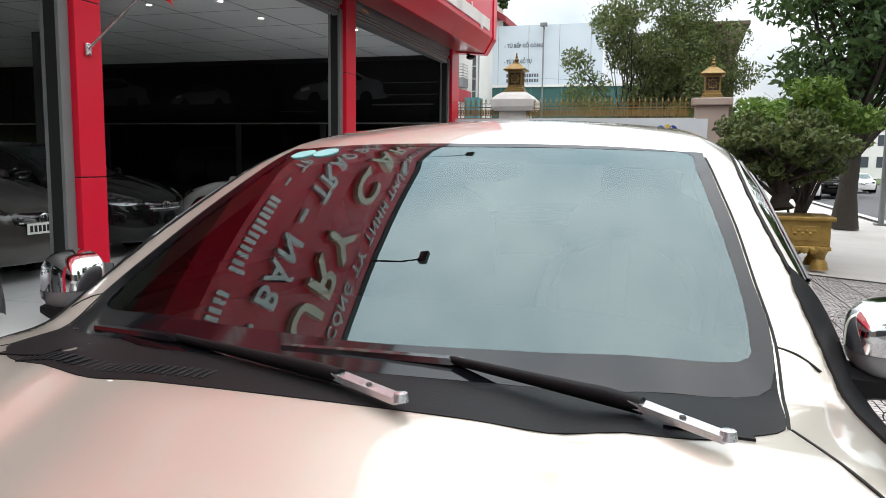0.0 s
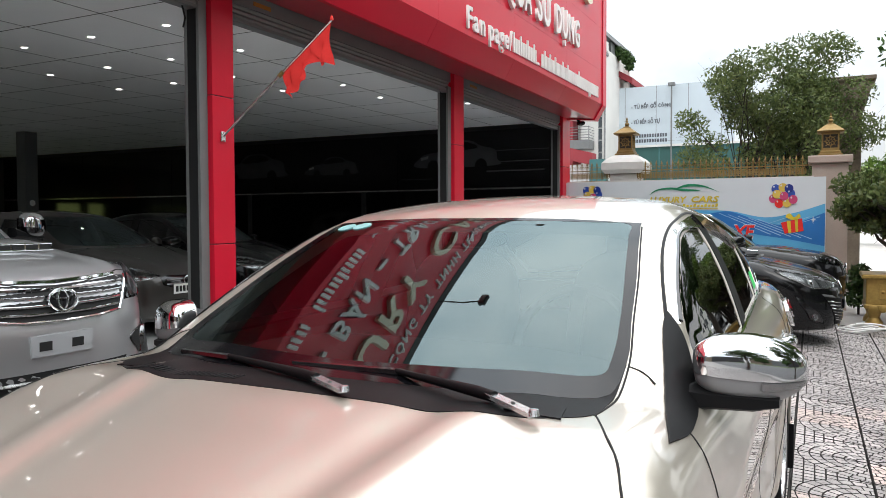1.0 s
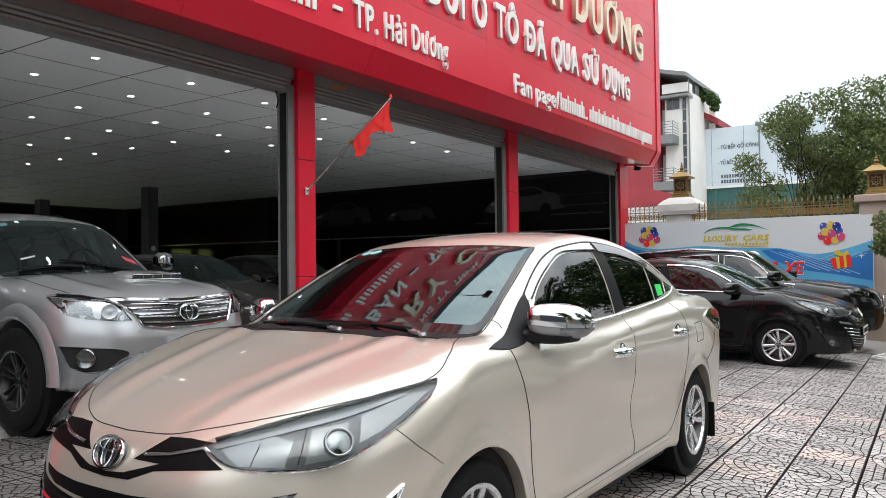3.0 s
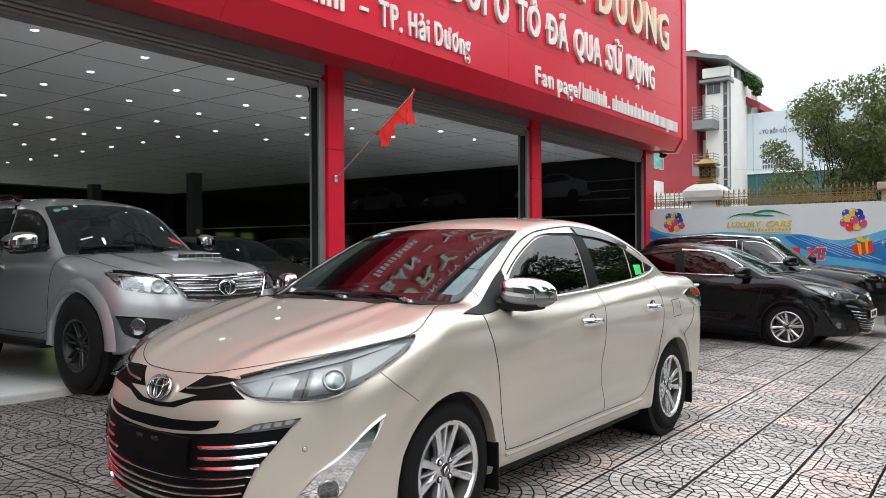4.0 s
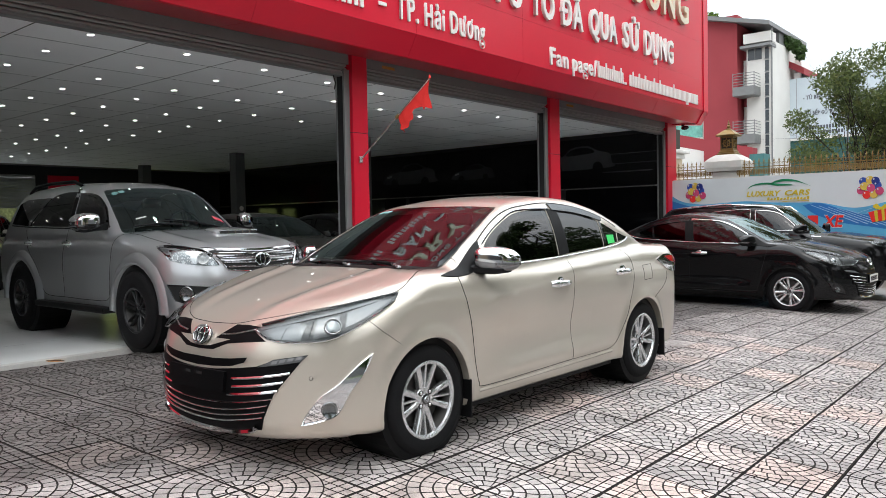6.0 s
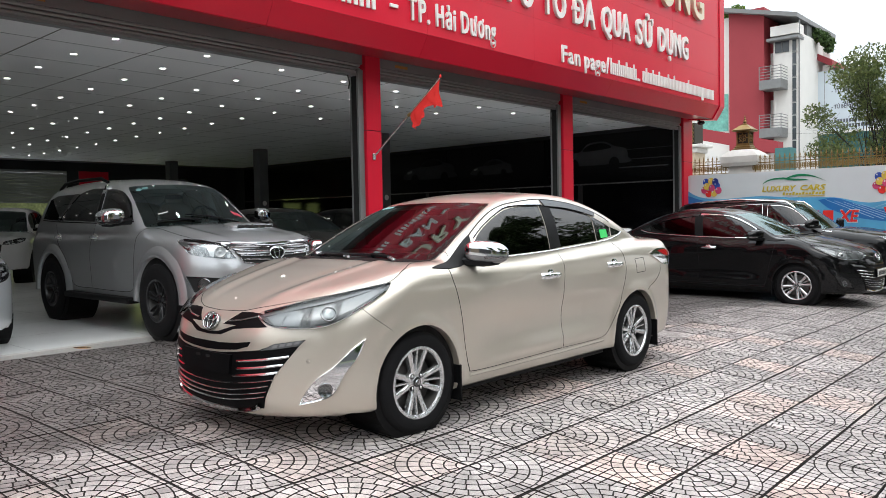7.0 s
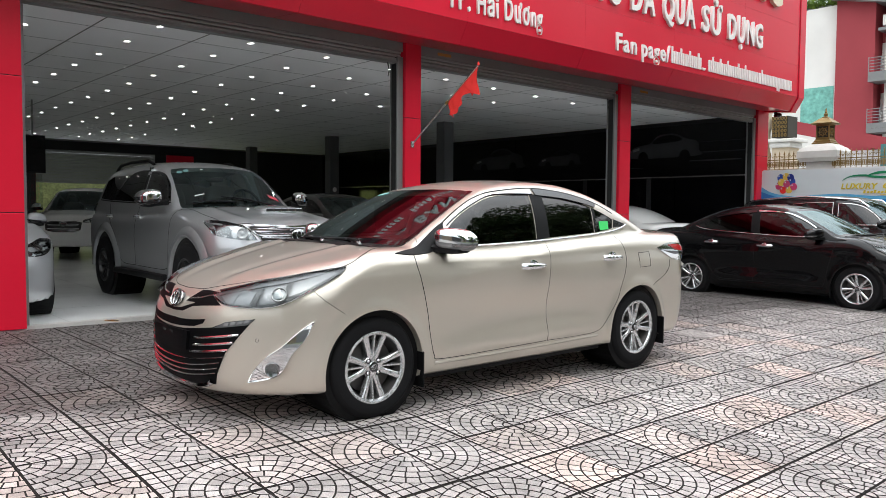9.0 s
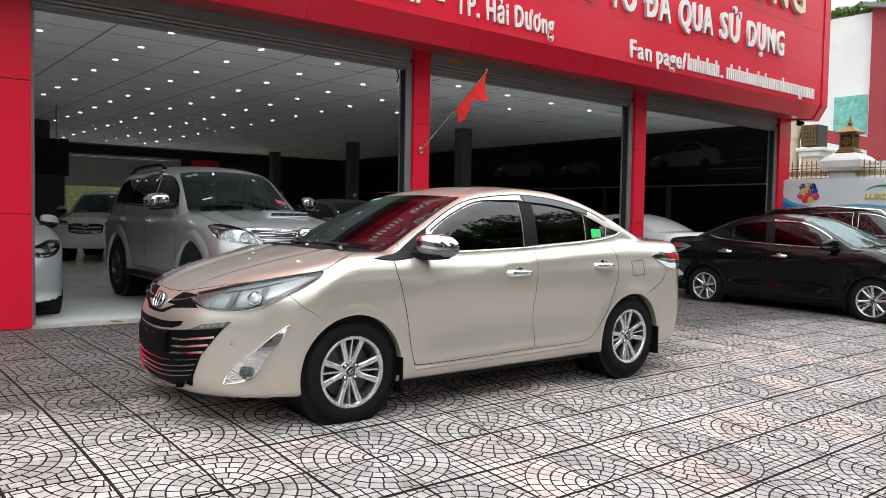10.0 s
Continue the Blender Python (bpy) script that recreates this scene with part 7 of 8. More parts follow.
    u = t / 0.5 if t < 0.5 else (t - 0.5) / 0.5
    drop = 0.23 + 0.02 * u if t < 0.5 else 0.15 + 0.22 * u
    for j in range(nv):
        s = j / (nv - 1)
        fold = 0.028 * math.sin(17 * t + 2.5 * s) * s + 0.018 * math.sin(31 * t - 5 * s) * s
        pull = (0.5 - u) * 0.05 * s
        row.append(bm.verts.new((a.x + 0.02 * s + fold + pull, a.y + 0.7 * fold + pull * 0.6, a.z - drop * s + 0.02 * math.sin(23 * t) * s)))
    grid.append(row)
for a, b in zip(grid, grid[1:]):
    for j in range(nv - 1):
        bm.faces.new((a[j], a[j + 1], b[j + 1], b[j]))
part("cloth", bm, M["flag_red"], flag, "creased red cloth", smooth=80)

cam_ = thing("security_camera", pose(-3.95, 14.82, 3.40), "small black security camera under the fascia", "camera")
part("mount", lathe([(0.0, 0.06), (0.035, 0.06), (0.035, 0.0), (0.0, 0.0)], 14), M["trim"], cam_)
b = blob(0.09, 0.05, 0.05, 2.2, 18, 12)
bmesh.ops.translate(b, vec=(0.05, 0, -0.04), verts=b.verts)
part("housing", b, M["gloss_black"], cam_, smooth=60)
dry = thing("fallen_leaf", pose(-4.1, 0.73, 0.068, 0, 0, 30), "single dry orange leaf on the sill", "leaf")
part("blade", prism(rounded([(-0.09, 0), (0, 0.045), (0.1, 0.0), (0, -0.04)], 5), 0, 0.004, lambda u, v, w: (u, v, w + 0.03 * abs(v) + 0.02 * u * u)), M["amber"], dry)


# ---- boundary wall, banner, gate posts ----
wall("wall_boundary", -4.20, 0.40, 14.80, 15.06, -0.5, 2.16, M["white_stone"], "rendered boundary wall behind the banner")
BY = 14.74
ban = thing("banner", pose(0, BY, 0), "printed vinyl banner in white and blue along the boundary wall", "banner")
part("sheet", box(-4.27, 0.60, 0.0, 0.03, 0.02, 2.14), M["banner_white"], ban)


def flat(name, outline, layer, material, parent, label=""):
    """A printed shape on the banner, a hair above the sheet; (x, z)."""
    return part(name, prism(outline, -0.003 * layer - 0.0015, -0.003 * layer + 0.0015, lambda u, v, w: (u, w, v)), M[material], parent, label)


flat("blue_wave", rounded([(-4.26, 1.84), (-3.95, 1.66), (-3.5, 1.58), (-3.0, 1.60), (-2.5, 1.62), (-2.0, 1.58), (-1.5, 1.56), (-1.0, 1.54), (-0.4, 1.42), (0.1, 1.50), (0.59, 1.66), (0.59, 0.03), (-4.26, 0.03)], 5, True, (0, 10, 11, 12)), 1, "print_sky", ban, "pale blue printed wave")
flat("blue_wave", rounded([(-1.35, 1.50), (-1.0, 1.53), (-0.5, 1.36), (0.0, 1.28), (0.59, 1.50), (0.59, 0.90), (0.0, 1.02), (-0.6, 1.12), (-1.1, 1.30)], 5, True, (0, 4, 5)), 2, "print_blue", ban, "deep blue printed wave")
flat("blue_wave", rounded([(-4.26, 1.70), (-3.6, 1.52), (-2.6, 1.54), (-1.6, 1.50), (-1.6, 1.42), (-2.6, 1.40), (-3.6, 1.40), (-4.26, 1.50)], 5, True, (0, 3, 4, 7)), 2, "print_blue", ban)
for k in range(9):
    x0 = -1.2 + 0.17 * k
    flat("light_ray", [(x0, 1.50 - 0.03 * k), (x0 + 0.9, 1.10 - 0.02 * k), (x0 + 0.9, 1.115 - 0.02 * k), (x0, 1.508 - 0.03 * k)] if x0 < -0.35 else [(x0, 1.30), (x0 + 0.35, 1.42), (x0 + 0.35, 1.43), (x0, 1.305)], 3, "print_pale_blue", ban)
# swoosh
flat("green_swoosh", rounded([(-2.49, 1.87), (-2.32, 1.955), (-2.05, 1.965), (-1.85, 1.93), (-1.52, 1.925), (-1.62, 1.955), (-1.86, 1.975), (-2.05, 2.005), (-2.25, 1.995), (-2.40, 1.945)], 4, True, (0, 4)), 3, "print_green", ban, "green car-roof swoosh")
flat("green_swoosh", rounded([(-2.02, 1.975), (-1.85, 2.045), (-1.68, 2.065), (-1.45, 2.02), (-1.18, 1.89), (-1.42, 1.985), (-1.66, 2.015), (-1.85, 2.0)], 4, True, (0, 4)), 3, "print_green", ban)


def print_word(body, x0, x1, z0, cap, material, layer=4):
    c = bpy.data.curves.new("print", "FONT")
    c.body, c.extrude, c.offset, c.resolution_u, c.shear = body, 0.5, 0.03, 2, 0.2
    tmp = new("print_tmp", c)
    dg = bpy.context.evaluated_depsgraph_get()
    me = bpy.data.meshes.new_from_object(tmp.evaluated_get(dg), depsgraph=dg)
    bpy.data.objects.remove(tmp)
    co = np.array([v.co[:] for v in me.vertices])
    lo, hi = co[:, 0].min(), co[:, 0].max()
    out = np.stack([x0 + (co[:, 0] - lo) / (hi - lo) * (x1 - x0), -0.003 * layer - co[:, 2] * 0.003, z0 + co[:, 1] / 0.729 * cap], 1)
    me.vertices.foreach_set("co", out.ravel())
    me.update()
    return mesh_part("printed_word", me, M[material], ban, "printed letters")


print_word("LUXURY", -2.49, -1.78, 1.715, 0.115, "print_gold")
print_word("CARS", -1.70, -1.20, 1.715, 0.115, "print_gold")
for k in range(13):
    flat("script_bar", [(-2.06 + 0.066 * k, 1.625), (-2.015 + 0.066 * k, 1.625), (-2.005 + 0.066 * k, 1.665 + 0.02 * (k % 3 == 0)), (-2.05 + 0.066 * k, 1.665 + 0.02 * (k % 3 == 0))], 4, "print_gold", ban)
flat("script_line", [(-1.75, 1.585), (-1.22, 1.59), (-1.22, 1.602), (-1.75, 1.597)], 4, "print_gold", ban)
print_word("XE", -0.97, -0.57, 1.045, 0.235, "flag_red", 6)
print_word("XE", -0.985, -0.555, 1.030, 0.265, "banner_white", 5)
for k in range(6):
    flat("letter_bar", [(-2.6 + 0.27 * k, 1.045), (-2.4 + 0.27 * k, 1.045), (-2.4 + 0.27 * k, 1.28), (-2.6 + 0.27 * k, 1.28)], 5, "flag_red", ban)


def balloons(cx, cz):
    spots = ((-0.16, -0.06, "pink"), (-0.06, -0.15, "flag_red"), (0.07, -0.14, "yellow"), (0.17, -0.08, "pink"), (-0.10, 0.02, "yellow"), (0.02, -0.02, "pink"), (0.13, 0.03, "blue"), (-0.12, 0.12, "blue"), (0.0, 0.14, "yellow"), (0.10, 0.12, "navy"))
    for k, (dx, dz, c) in enumerate(spots):
        o = [(cx + dx + 0.074 * math.cos(i * math.pi / 9), cz + dz + 0.08 * math.sin(i * math.pi / 9)) for i in range(18)]
        b = flat("balloon", o, 3 + k % 6, "balloon_" + c if c != "flag_red" else "flag_red", ban, "printed party balloon")
        flat("glint", [(cx + dx - 0.03 + 0.014 * math.cos(i), cz + dz + 0.035 + 0.02 * math.sin(i)) for i in range(6)], 9.2, "banner_white", b)


balloons(-3.63, 1.86)
balloons(-0.10, 1.82)
gift = flat("gift_box", [(-0.13, 1.32), (-0.06, 1.12), (0.25, 1.17), (0.22, 1.40)], 6, "flag_red", ban, "printed red gift box with gold ribbon")
flat("ribbon", [(0.0, 1.13), (0.05, 1.14), (0.03, 1.36), (-0.03, 1.35)], 7, "print_gold", gift)
flat("ribbon", [(0.12, 1.15), (0.16, 1.155), (0.15, 1.385), (0.10, 1.38)], 7, "print_gold", gift)
flat("bow", rounded([(0.06, 1.37), (-0.05, 1.43), (0.02, 1.49), (0.09, 1.42), (0.17, 1.48), (0.19, 1.41)], 4), 8, "print_gold", gift)
flat("star", [(0.40, 1.44), (0.41, 1.38), (0.46, 1.37), (0.41, 1.36), (0.40, 1.30), (0.39, 1.36), (0.34, 1.37), (0.39, 1.38)], 6, "banner_white", ban)


def lantern(x, y, z, label):
    """A square gold post lantern: stepped foot, pierced body, flared roof, finial."""
    ln = thing("post_lantern", pose(x, y, z), label, "lantern", "gate lanterns")
    sq = lambda prof: lathe([(r * 1.414, h) for r, h in prof], 4, pose(0, 0, 0, 0, 0, 45))
    part("foot", sq([(0.20, 0.0), (0.20, 0.03), (0.17, 0.05), (0.17, 0.075), (0.145, 0.10), (0.145, 0.12)]), M["gold"], ln)
    part("body_core", box(-0.125, 0.125, -0.125, 0.125, 0.12, 0.40), M["lantern_dark"], ln)
    for k in range(4):
        m = pose(0, 0, 0, 0, 0, 90 * k)
        bm = bmesh.new()
        for a, b, c, d in ((-0.14, -0.115, 0.12, 0.41), (0.115, 0.14, 0.12, 0.41), (-0.115, 0.115, 0.12, 0.145), (-0.115, 0.115, 0.385, 0.41)):
            add_box(bm, a, b, -0.142, -0.122, c, d)
        add_tube(bm, [(0.075 * math.cos(i * math.pi / 8), -0.135, 0.265 + 0.075 * math.sin(i * math.pi / 8)) for i in range(17)], 0.009, 5, False)
        for q in range(8):
            a = q * math.pi / 4
            add_tube(bm, [(0.02 * math.cos(a), -0.134, 0.265 + 0.02 * math.sin(a)), (0.05 * math.cos(a + 0.5), -0.136, 0.265 + 0.05 * math.sin(a + 0.5)), (0.11 * math.cos(a), -0.134, 0.265 + 0.115 * math.sin(a))], 0.007, 5)
        bmesh.ops.transform(bm, matrix=m, verts=bm.verts)
        part("pierced_side", bm, M["gold"], ln)
    part("roof", sq([(0.15, 0.41), (0.215, 0.425), (0.225, 0.45), (0.17, 0.49), (0.10, 0.55), (0.06, 0.575), (0.06, 0.59)]), M["gold"], ln)
    part("finial", lathe([(0.05, 0.59), (0.03, 0.61), (0.045, 0.635), (0.045, 0.655), (0.018, 0.68), (0.03, 0.70), (0.012, 0.73), (0.02, 0.745), (0.0, 0.80)], 12), M["gold"], ln, smooth=50)
    return ln


wp = thing("gate_post", pose(-3.07, 15.3, -0.3), "white rendered gate post with a capped top", "post", "", "structure")
part("shaft", box(-0.29, 0.29, -0.26, 0.26, 0.0, 2.62, 0.02), M["white_stone"], wp)
part("cap", lathe([(0.36 * 1.414, 2.62), (0.42 * 1.414, 2.70), (0.42 * 1.414, 2.84), (0.33 * 1.414, 2.93), (0.22 * 1.414, 3.0), (0.0, 3.0)], 4, pose(0, 0, 0, 0, 0, 45)), M["white_stone"], wp)
lantern(-3.07, 15.3, 2.70, "gold pierced lantern on the white gate post")
sp = thing("gate_post", pose(0.66, 15.1, -0.4), "speckled pink granite gate post", "post", "", "structure")
part("shaft", box(-0.29, 0.29, -0.28, 0.28, 0.0, 2.78, 0.01), M["pink_stone"], sp)
part("cap", box(-0.36, 0.36, -0.35, 0.35, 2.78, 2.92, 0.02), M["pink_stone"], sp)
lantern(0.66, 15.1, 2.52, "gold pierced lantern on the granite gate post")

# gold fence with scrolls and spear points
def fence(x0, x1, y, z0, label):
    fe = thing("gold_fence", pose(0, y, 0), label, "fence", "", "structure")
    part("rail", box(x0, x1, -0.012, 0.012, z0, z0 + 0.025), M["gold"], fe)
    part("rail", box(x0, x1, -0.012, 0.012, z0 + 0.22, z0 + 0.24), M["gold"], fe)
    n = int((x1 - x0) / 0.105)
    first = None
    for k in range(n):
        x = x0 + 0.05 + 0.105 * k
        if first is None:
            bm = bmesh.new()
            add_tube(bm, [(0, 0, 0), (0, 0, 0.33)], 0.011, 6)
            add_lathe(bm, [(0.0, 0.0), (0.02, 0.03), (0.008, 0.07), (0.0, 0.11)], 6, pose(0, 0, 0.32))
            for s in (-1, 1):
                add_tube(bm, [(s * 0.005, 0, 0.30), (s * 0.03, 0, 0.32), (s * 0.045, 0, 0.30), (s * 0.035, 0, 0.275)], 0.006, 5)
                add_tube(bm, [(s * (0.032 + 0.026 * math.cos(q * 0.8)), 0, 0.13 + 0.06 * math.sin(q * 0.8)) for q in range(9)], 0.010, 5, False)
                add_tube(bm, [(s * (0.034 + 0.014 * math.cos(q)), 0, 0.13 + 0.025 * math.sin(q)) for q in range(7)], 0.008, 5, False)
            first = part("spear", bm, M["gold"], fe)
            first.location = (x, 0, z0)
        else:
            o = new("spear", first.data)
            o.parent, o.location = fe, (x, 0, z0)


fence(-4.20, -3.36, 15.05, 2.16, "short gold scroll fence beside the showroom")
fence(-2.78, 0.36, 15.0, 2.14, "gold scroll fence along the boundary wall")

# ---- neighbours ----
# low white wall with a red band, teal box, red-and-white house
nb = thing("neighbour_wall", pose(0, 45.0, -0.4), "white neighbour wall with a sloping red band", "wall", "", "structure")
part("rendered_wall", box(-30.0, -12.2, 0.0, 0.35, 0.0, 5.2), M["white_wall"], nb)
part("red_band", prism([(-27.0, 9.7), (-11.95, 5.85), (-11.95, 5.1), (-27.0, 8.95)], -0.4, 0.5, lambda u, v, w: (u, w, v)), M["red_wall"], nb)
part("teal_box", box(-12.1, -11.25, -0.5, 0.6, 4.0, 5.45), M["teal"], nb)

house = thing("house", pose(0, 55.0, -0.4), "narrow red and white house with balconies", "house")
part("red_wall", box(-18.9, -16.35, 0.0, 9.0, 0.0, 16.6), M["red_wall"], house)
part("white_wall", box(-30.0, -18.92, 0.4, 9.0, 0.0, 16.4), M["white_wall"], house)
part("recess_wall", box(-16.33, -15.85, 1.3, 9.0, 0.0, 15.4), M["red_wall"], house)
part("bay", box(-15.84, -14.05, 0.5, 8.0, 0.0, 14.5), M["white_wall"], house)
part("roof_slab", prism([(-19.3, 17.0), (-13.9, 15.65), (-13.9, 15.35), (-19.3, 16.7)], -0.6, 9.0, lambda u, v, w: (u, w, v)), M["grey_steel"], house)
part("loggia_back", box(-16.3, -14.15, 2.6, 8.0, 14.5, 15.4), M["grey_steel"], house)
part("white_parapet", box(-15.9, -14.0, 0.0, 1.3, 14.35, 15.05), M["white_wall"], house)
part("bay_hood", box(-16.1, -13.95, -0.2, 1.2, 14.0, 14.2), M["grey_steel"], house)
w = part("window", box(-15.72, -14.75, 0.46, 0.5, 13.2, 14.0), M["house_glass"], house)
part("frame", box(-15.25, -15.2, 0.43, 0.46, 13.2, 14.0), M["grey_steel"], w)
for k in range(11):
    w = part("window", box(-14.52, -14.26, 0.46, 0.5, 4.2 + 0.9 * k, 4.98 + 0.9 * k), M["house_glass"], house)
    part("frame", box(-14.54, -14.24, 0.44, 0.48, 4.12 + 0.9 * k, 4.2 + 0.9 * k), M["grey_steel"], w)
part("drain_pipe", tube([(-14.0, 0.3, 0.5), (-14.0, 0.3, 15.3)], 0.06, 6), M["grey_steel"], house)
for z in (10.5, 7.05):
    bl = part("balcony", box(-16.4, -14.85, -0.9, 0.7, z, z + 0.65), M["grey_steel"], house)
    for k in range(5):
        part("balcony_rail", tube([(-16.38, -0.88, z + 0.8 + 0.2 * k), (-14.87, -0.88, z + 0.8 + 0.2 * k), (-14.87, 0.5, z + 0.8 + 0.2 * k)], 0.025, 5), M["grey_steel"], bl)
    for x in (-16.38, -15.6, -14.87):
        part("balcony_post", tube([(x, -0.88, z + 0.6), (x, -0.88, z + 1.65)], 0.03, 5), M["grey_steel"], bl)
    part("door", box(-16.3, -15.95, 1.24, 1.3, z + 0.65, z + 2.9), M["white_wall"], house)
pic = part("wall_picture", box(-21.4, -19.1, 0.3, 0.36, 7.9, 10.7), M["mural"], house, "faded green-blue printed picture")
part("picture_rim", box(-21.5, -19.0, 0.34, 0.395, 7.8, 10.8), M["white_wall"], pic)

ann = thing("house", pose(0, 60.2, -0.4), "pale house with a red-edged terrace roof", "house")
part("wall", box(-18.0, -13.4, 0.3, 8.0, 0.0, 12.0), M["pale_blue_wall"], ann)
part("terrace_roof", prism([(-18.0, 15.85), (-13.0, 12.95), (-13.0, 12.45), (-18.0, 15.35)], -0.5, 8, lambda u, v, w: (u, w, v)), M["red_wall"], ann)
part("terrace_wall", prism([(-18.0, 17.0), (-13.6, 14.4), (-13.6, 13.2), (-18.0, 15.8)], 1.0, 1.3, lambda u, v, w: (u, w, v)), M["white_wall"], ann)
# dark box filling the space under the terrace roof, in place of shade
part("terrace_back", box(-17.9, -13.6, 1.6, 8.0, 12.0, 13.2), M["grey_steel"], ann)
for x in (-15.9, -13.6):
    part("terrace_post", box(x - 0.2, x + 0.2, 0.0, 0.4, 12.0, 13.6 if x < -15 else 12.7), M["white_wall"], ann)

hall = thing("warehouse_wall", pose(0, 60.0, -0.3), "long white hoarding over a dark green fence", "hoarding")
part("hoarding", box(-15.8, -5.5, -0.1, 0.1, 7.55, 12.1), M["pale_blue_wall"], hall)
for k in range(4):
    part("hoarding_joint", box(-13.6 + 2.4 * k, -13.57 + 2.4 * k, -0.11, -0.1, 7.55, 12.1), M["grey_steel"], hall)
part("green_fence", box(-24, 2, 0.0, 0.2, 0.0, 7.45), M["green_fence"], hall)
part("fence_rail", box(-24, 2, -0.15, 0.0, 7.38, 7.55), M["white_wall"], hall)
for k in range(10):
    part("fence_post", box(-23 + 2.4 * k, -22.9 + 2.4 * k, -0.07, 0.0, 0.0, 7.38), M["teal"], hall)
part("lamp_pole", tube([(-9.95, -0.6, 0), (-9.95, -0.6, 11.9)], 0.06, 8), M["grey_steel"], hall)
part("lamp_head", box(-10.2, -9.7, -0.8, -0.4, 11.9, 12.15, 0.02), M["grey_steel"], hall)


def far_word(body, x0, x1, z0, cap):
    c = bpy.data.curves.new("far", "FONT")
    c.body, c.extrude, c.offset, c.resolution_u = body, 0.5, 0.02, 1
    tmp = new("far_tmp", c)
    dg = bpy.context.evaluated_depsgraph_get()
    me = bpy.data.meshes.new_from_object(tmp.evaluated_get(dg), depsgraph=dg)
    bpy.data.objects.remove(tmp)
    co = np.array([v.co[:] for v in me.vertices])
    lo, hi = co[:, 0].min(), co[:, 0].max()
    out = np.stack([x0 + (co[:, 0] - lo) / (hi - lo) * (x1 - x0), -0.12 - co[:, 2] * 0.02, z0 + co[:, 1] / 0.729 * cap], 1)
    me.vertices.foreach_set("co", out.ravel())
    me.update()
    return mesh_part("painted_words", me, M["print_letter"], hall, "dark painted letters")


far_word("- TỦ BẾP GỖ CÔNG", -13.1, -10.05, 10.42, 0.30)
far_word("- TỦ BẾP GỖ TỰ", -13.1, -10.9, 9.22, 0.30)
for z in (8.15, 7.75):
    for k in range(13):
        part("letter_bar", box(-12.9 + 0.2 * k, -12.76 + 0.2 * k, -0.12, -0.1, z, z + 0.26), M["print_letter"], hall)

# carved beige cornice of the neighbour's gate, next to the showroom's end
cor = thing("gate_cornice", pose(-12.66, 32.0, -0.9) @ Matrix.Diagonal((1.71, 1.71, 1.92, 1)), "beige stone gate column with a gold carved panel", "column", "", "structure")
part("shaft", lathe([(0.17, 0.0), (0.17, 3.0), (0.19, 3.05), (0.19, 3.6)], 20), M["beige_stone"], cor)
part("ledge", box(0.2, 0.95, -0.25, 0.5, 2.72, 2.80, 0.02), M["white_stone"], cor)
part("ledge_low", box(0.25, 0.80, -0.2, 0.5, 2.60, 2.72, 0.02), M["white_stone"], cor)
part("under_wall", box(0.3, 0.72, -0.15, 0.5, 0.0, 2.60), M["beige_stone"], cor)
part("gold_panel", box(0.28, 0.70, -0.14, 0.4, 2.84, 3.32), M["lantern_dark"], cor)
bm = bmesh.new()
for i in range(5):
    for j in range(5):
        add_tube(bm, [(0.32 + 0.08 * i + 0.028 * math.cos(q), -0.15, 2.89 + 0.095 * j + 0.034 * math.sin(q)) for q in range(8)], 0.011, 5, False)
part("gold_tracery", bm, M["gold"], cor)

# tall weathered gate pier behind the wall
pier = thing("gate_pier", pose(0.75, 19.6, -0.65), "tall weathered brown stone gate pier", "pier", "", "structure")
part("shaft", box(-0.62, 0.55, -0.5, 0.5, 0.0, 4.55, 0.02), M["old_stone"], pier)
part("neck", box(-0.68, 0.62, -0.55, 0.55, 4.55, 4.72, 0.02), M["old_stone"], pier)
part("cap", prism([(-0.70, 4.72), (0.66, 4.72), (0.78, 5.12), (-0.80, 5.12)], -0.65, 0.65, lambda u, v, w: (u, w, v)), M["old_stone"], pier)
part("top_slab", box(-0.84, 0.82, -0.7, 0.7, 5.12, 5.22, 0.02), M["old_stone"], pier)
part("panel", box(-0.40, 0.35, -0.53, -0.5, 2.2, 3.9, 0.01), M["old_stone"], pier)

# ---- planter and hose ----
pl = thing("stone_planter", pose(1.78, 13.2, ground_z(1.78, 13.2)), "gilded carved planter box on scrolled feet", "planter")
part("box", box(-0.62, 0.62, -0.42, 0.42, 0.36, 0.78, 0.02), M["gold_paint"], pl)
part("rim", box(-0.68, 0.68, -0.48, 0.48, 0.76, 0.83, 0.02), M["gold_paint"], pl)
part("apron", box(-0.64, 0.64, -0.44, 0.44, 0.30, 0.37, 0.02), M["gold_paint"], pl)
part("soil", box(-0.58, 0.58, -0.38, 0.38, 0.78, 0.80), M["bark"], pl)
for k, (a, b) in enumerate(((-0.45, -0.05), (0.05, 0.45))):
    part("carved_panel", box(a, b, -0.435, -0.42, 0.45, 0.68, 0.008), M["gold_paint"], pl)
    for q in range(6):
        part("carved_boss", lathe([(0.0, 0.018), (0.02, 0.012), (0.028, 0.0)], 10, pose(a + 0.06 + 0.055 * q, -0.435, 0.565 + 0.04 * (q % 2), 90, 0, 0)), M["gold_paint"], pl, smooth=60)
for k in range(9):
    part("scallop", lathe([(0.0, 0.014), (0.05, 0.008), (0.06, 0.0)], 12, pose(-0.52 + 0.13 * k, -0.44, 0.31, 90, 0, 0)), M["gold_paint"], pl, smooth=60)
for x in (-0.5, 0.5):
    for y in (-0.3, 0.3):
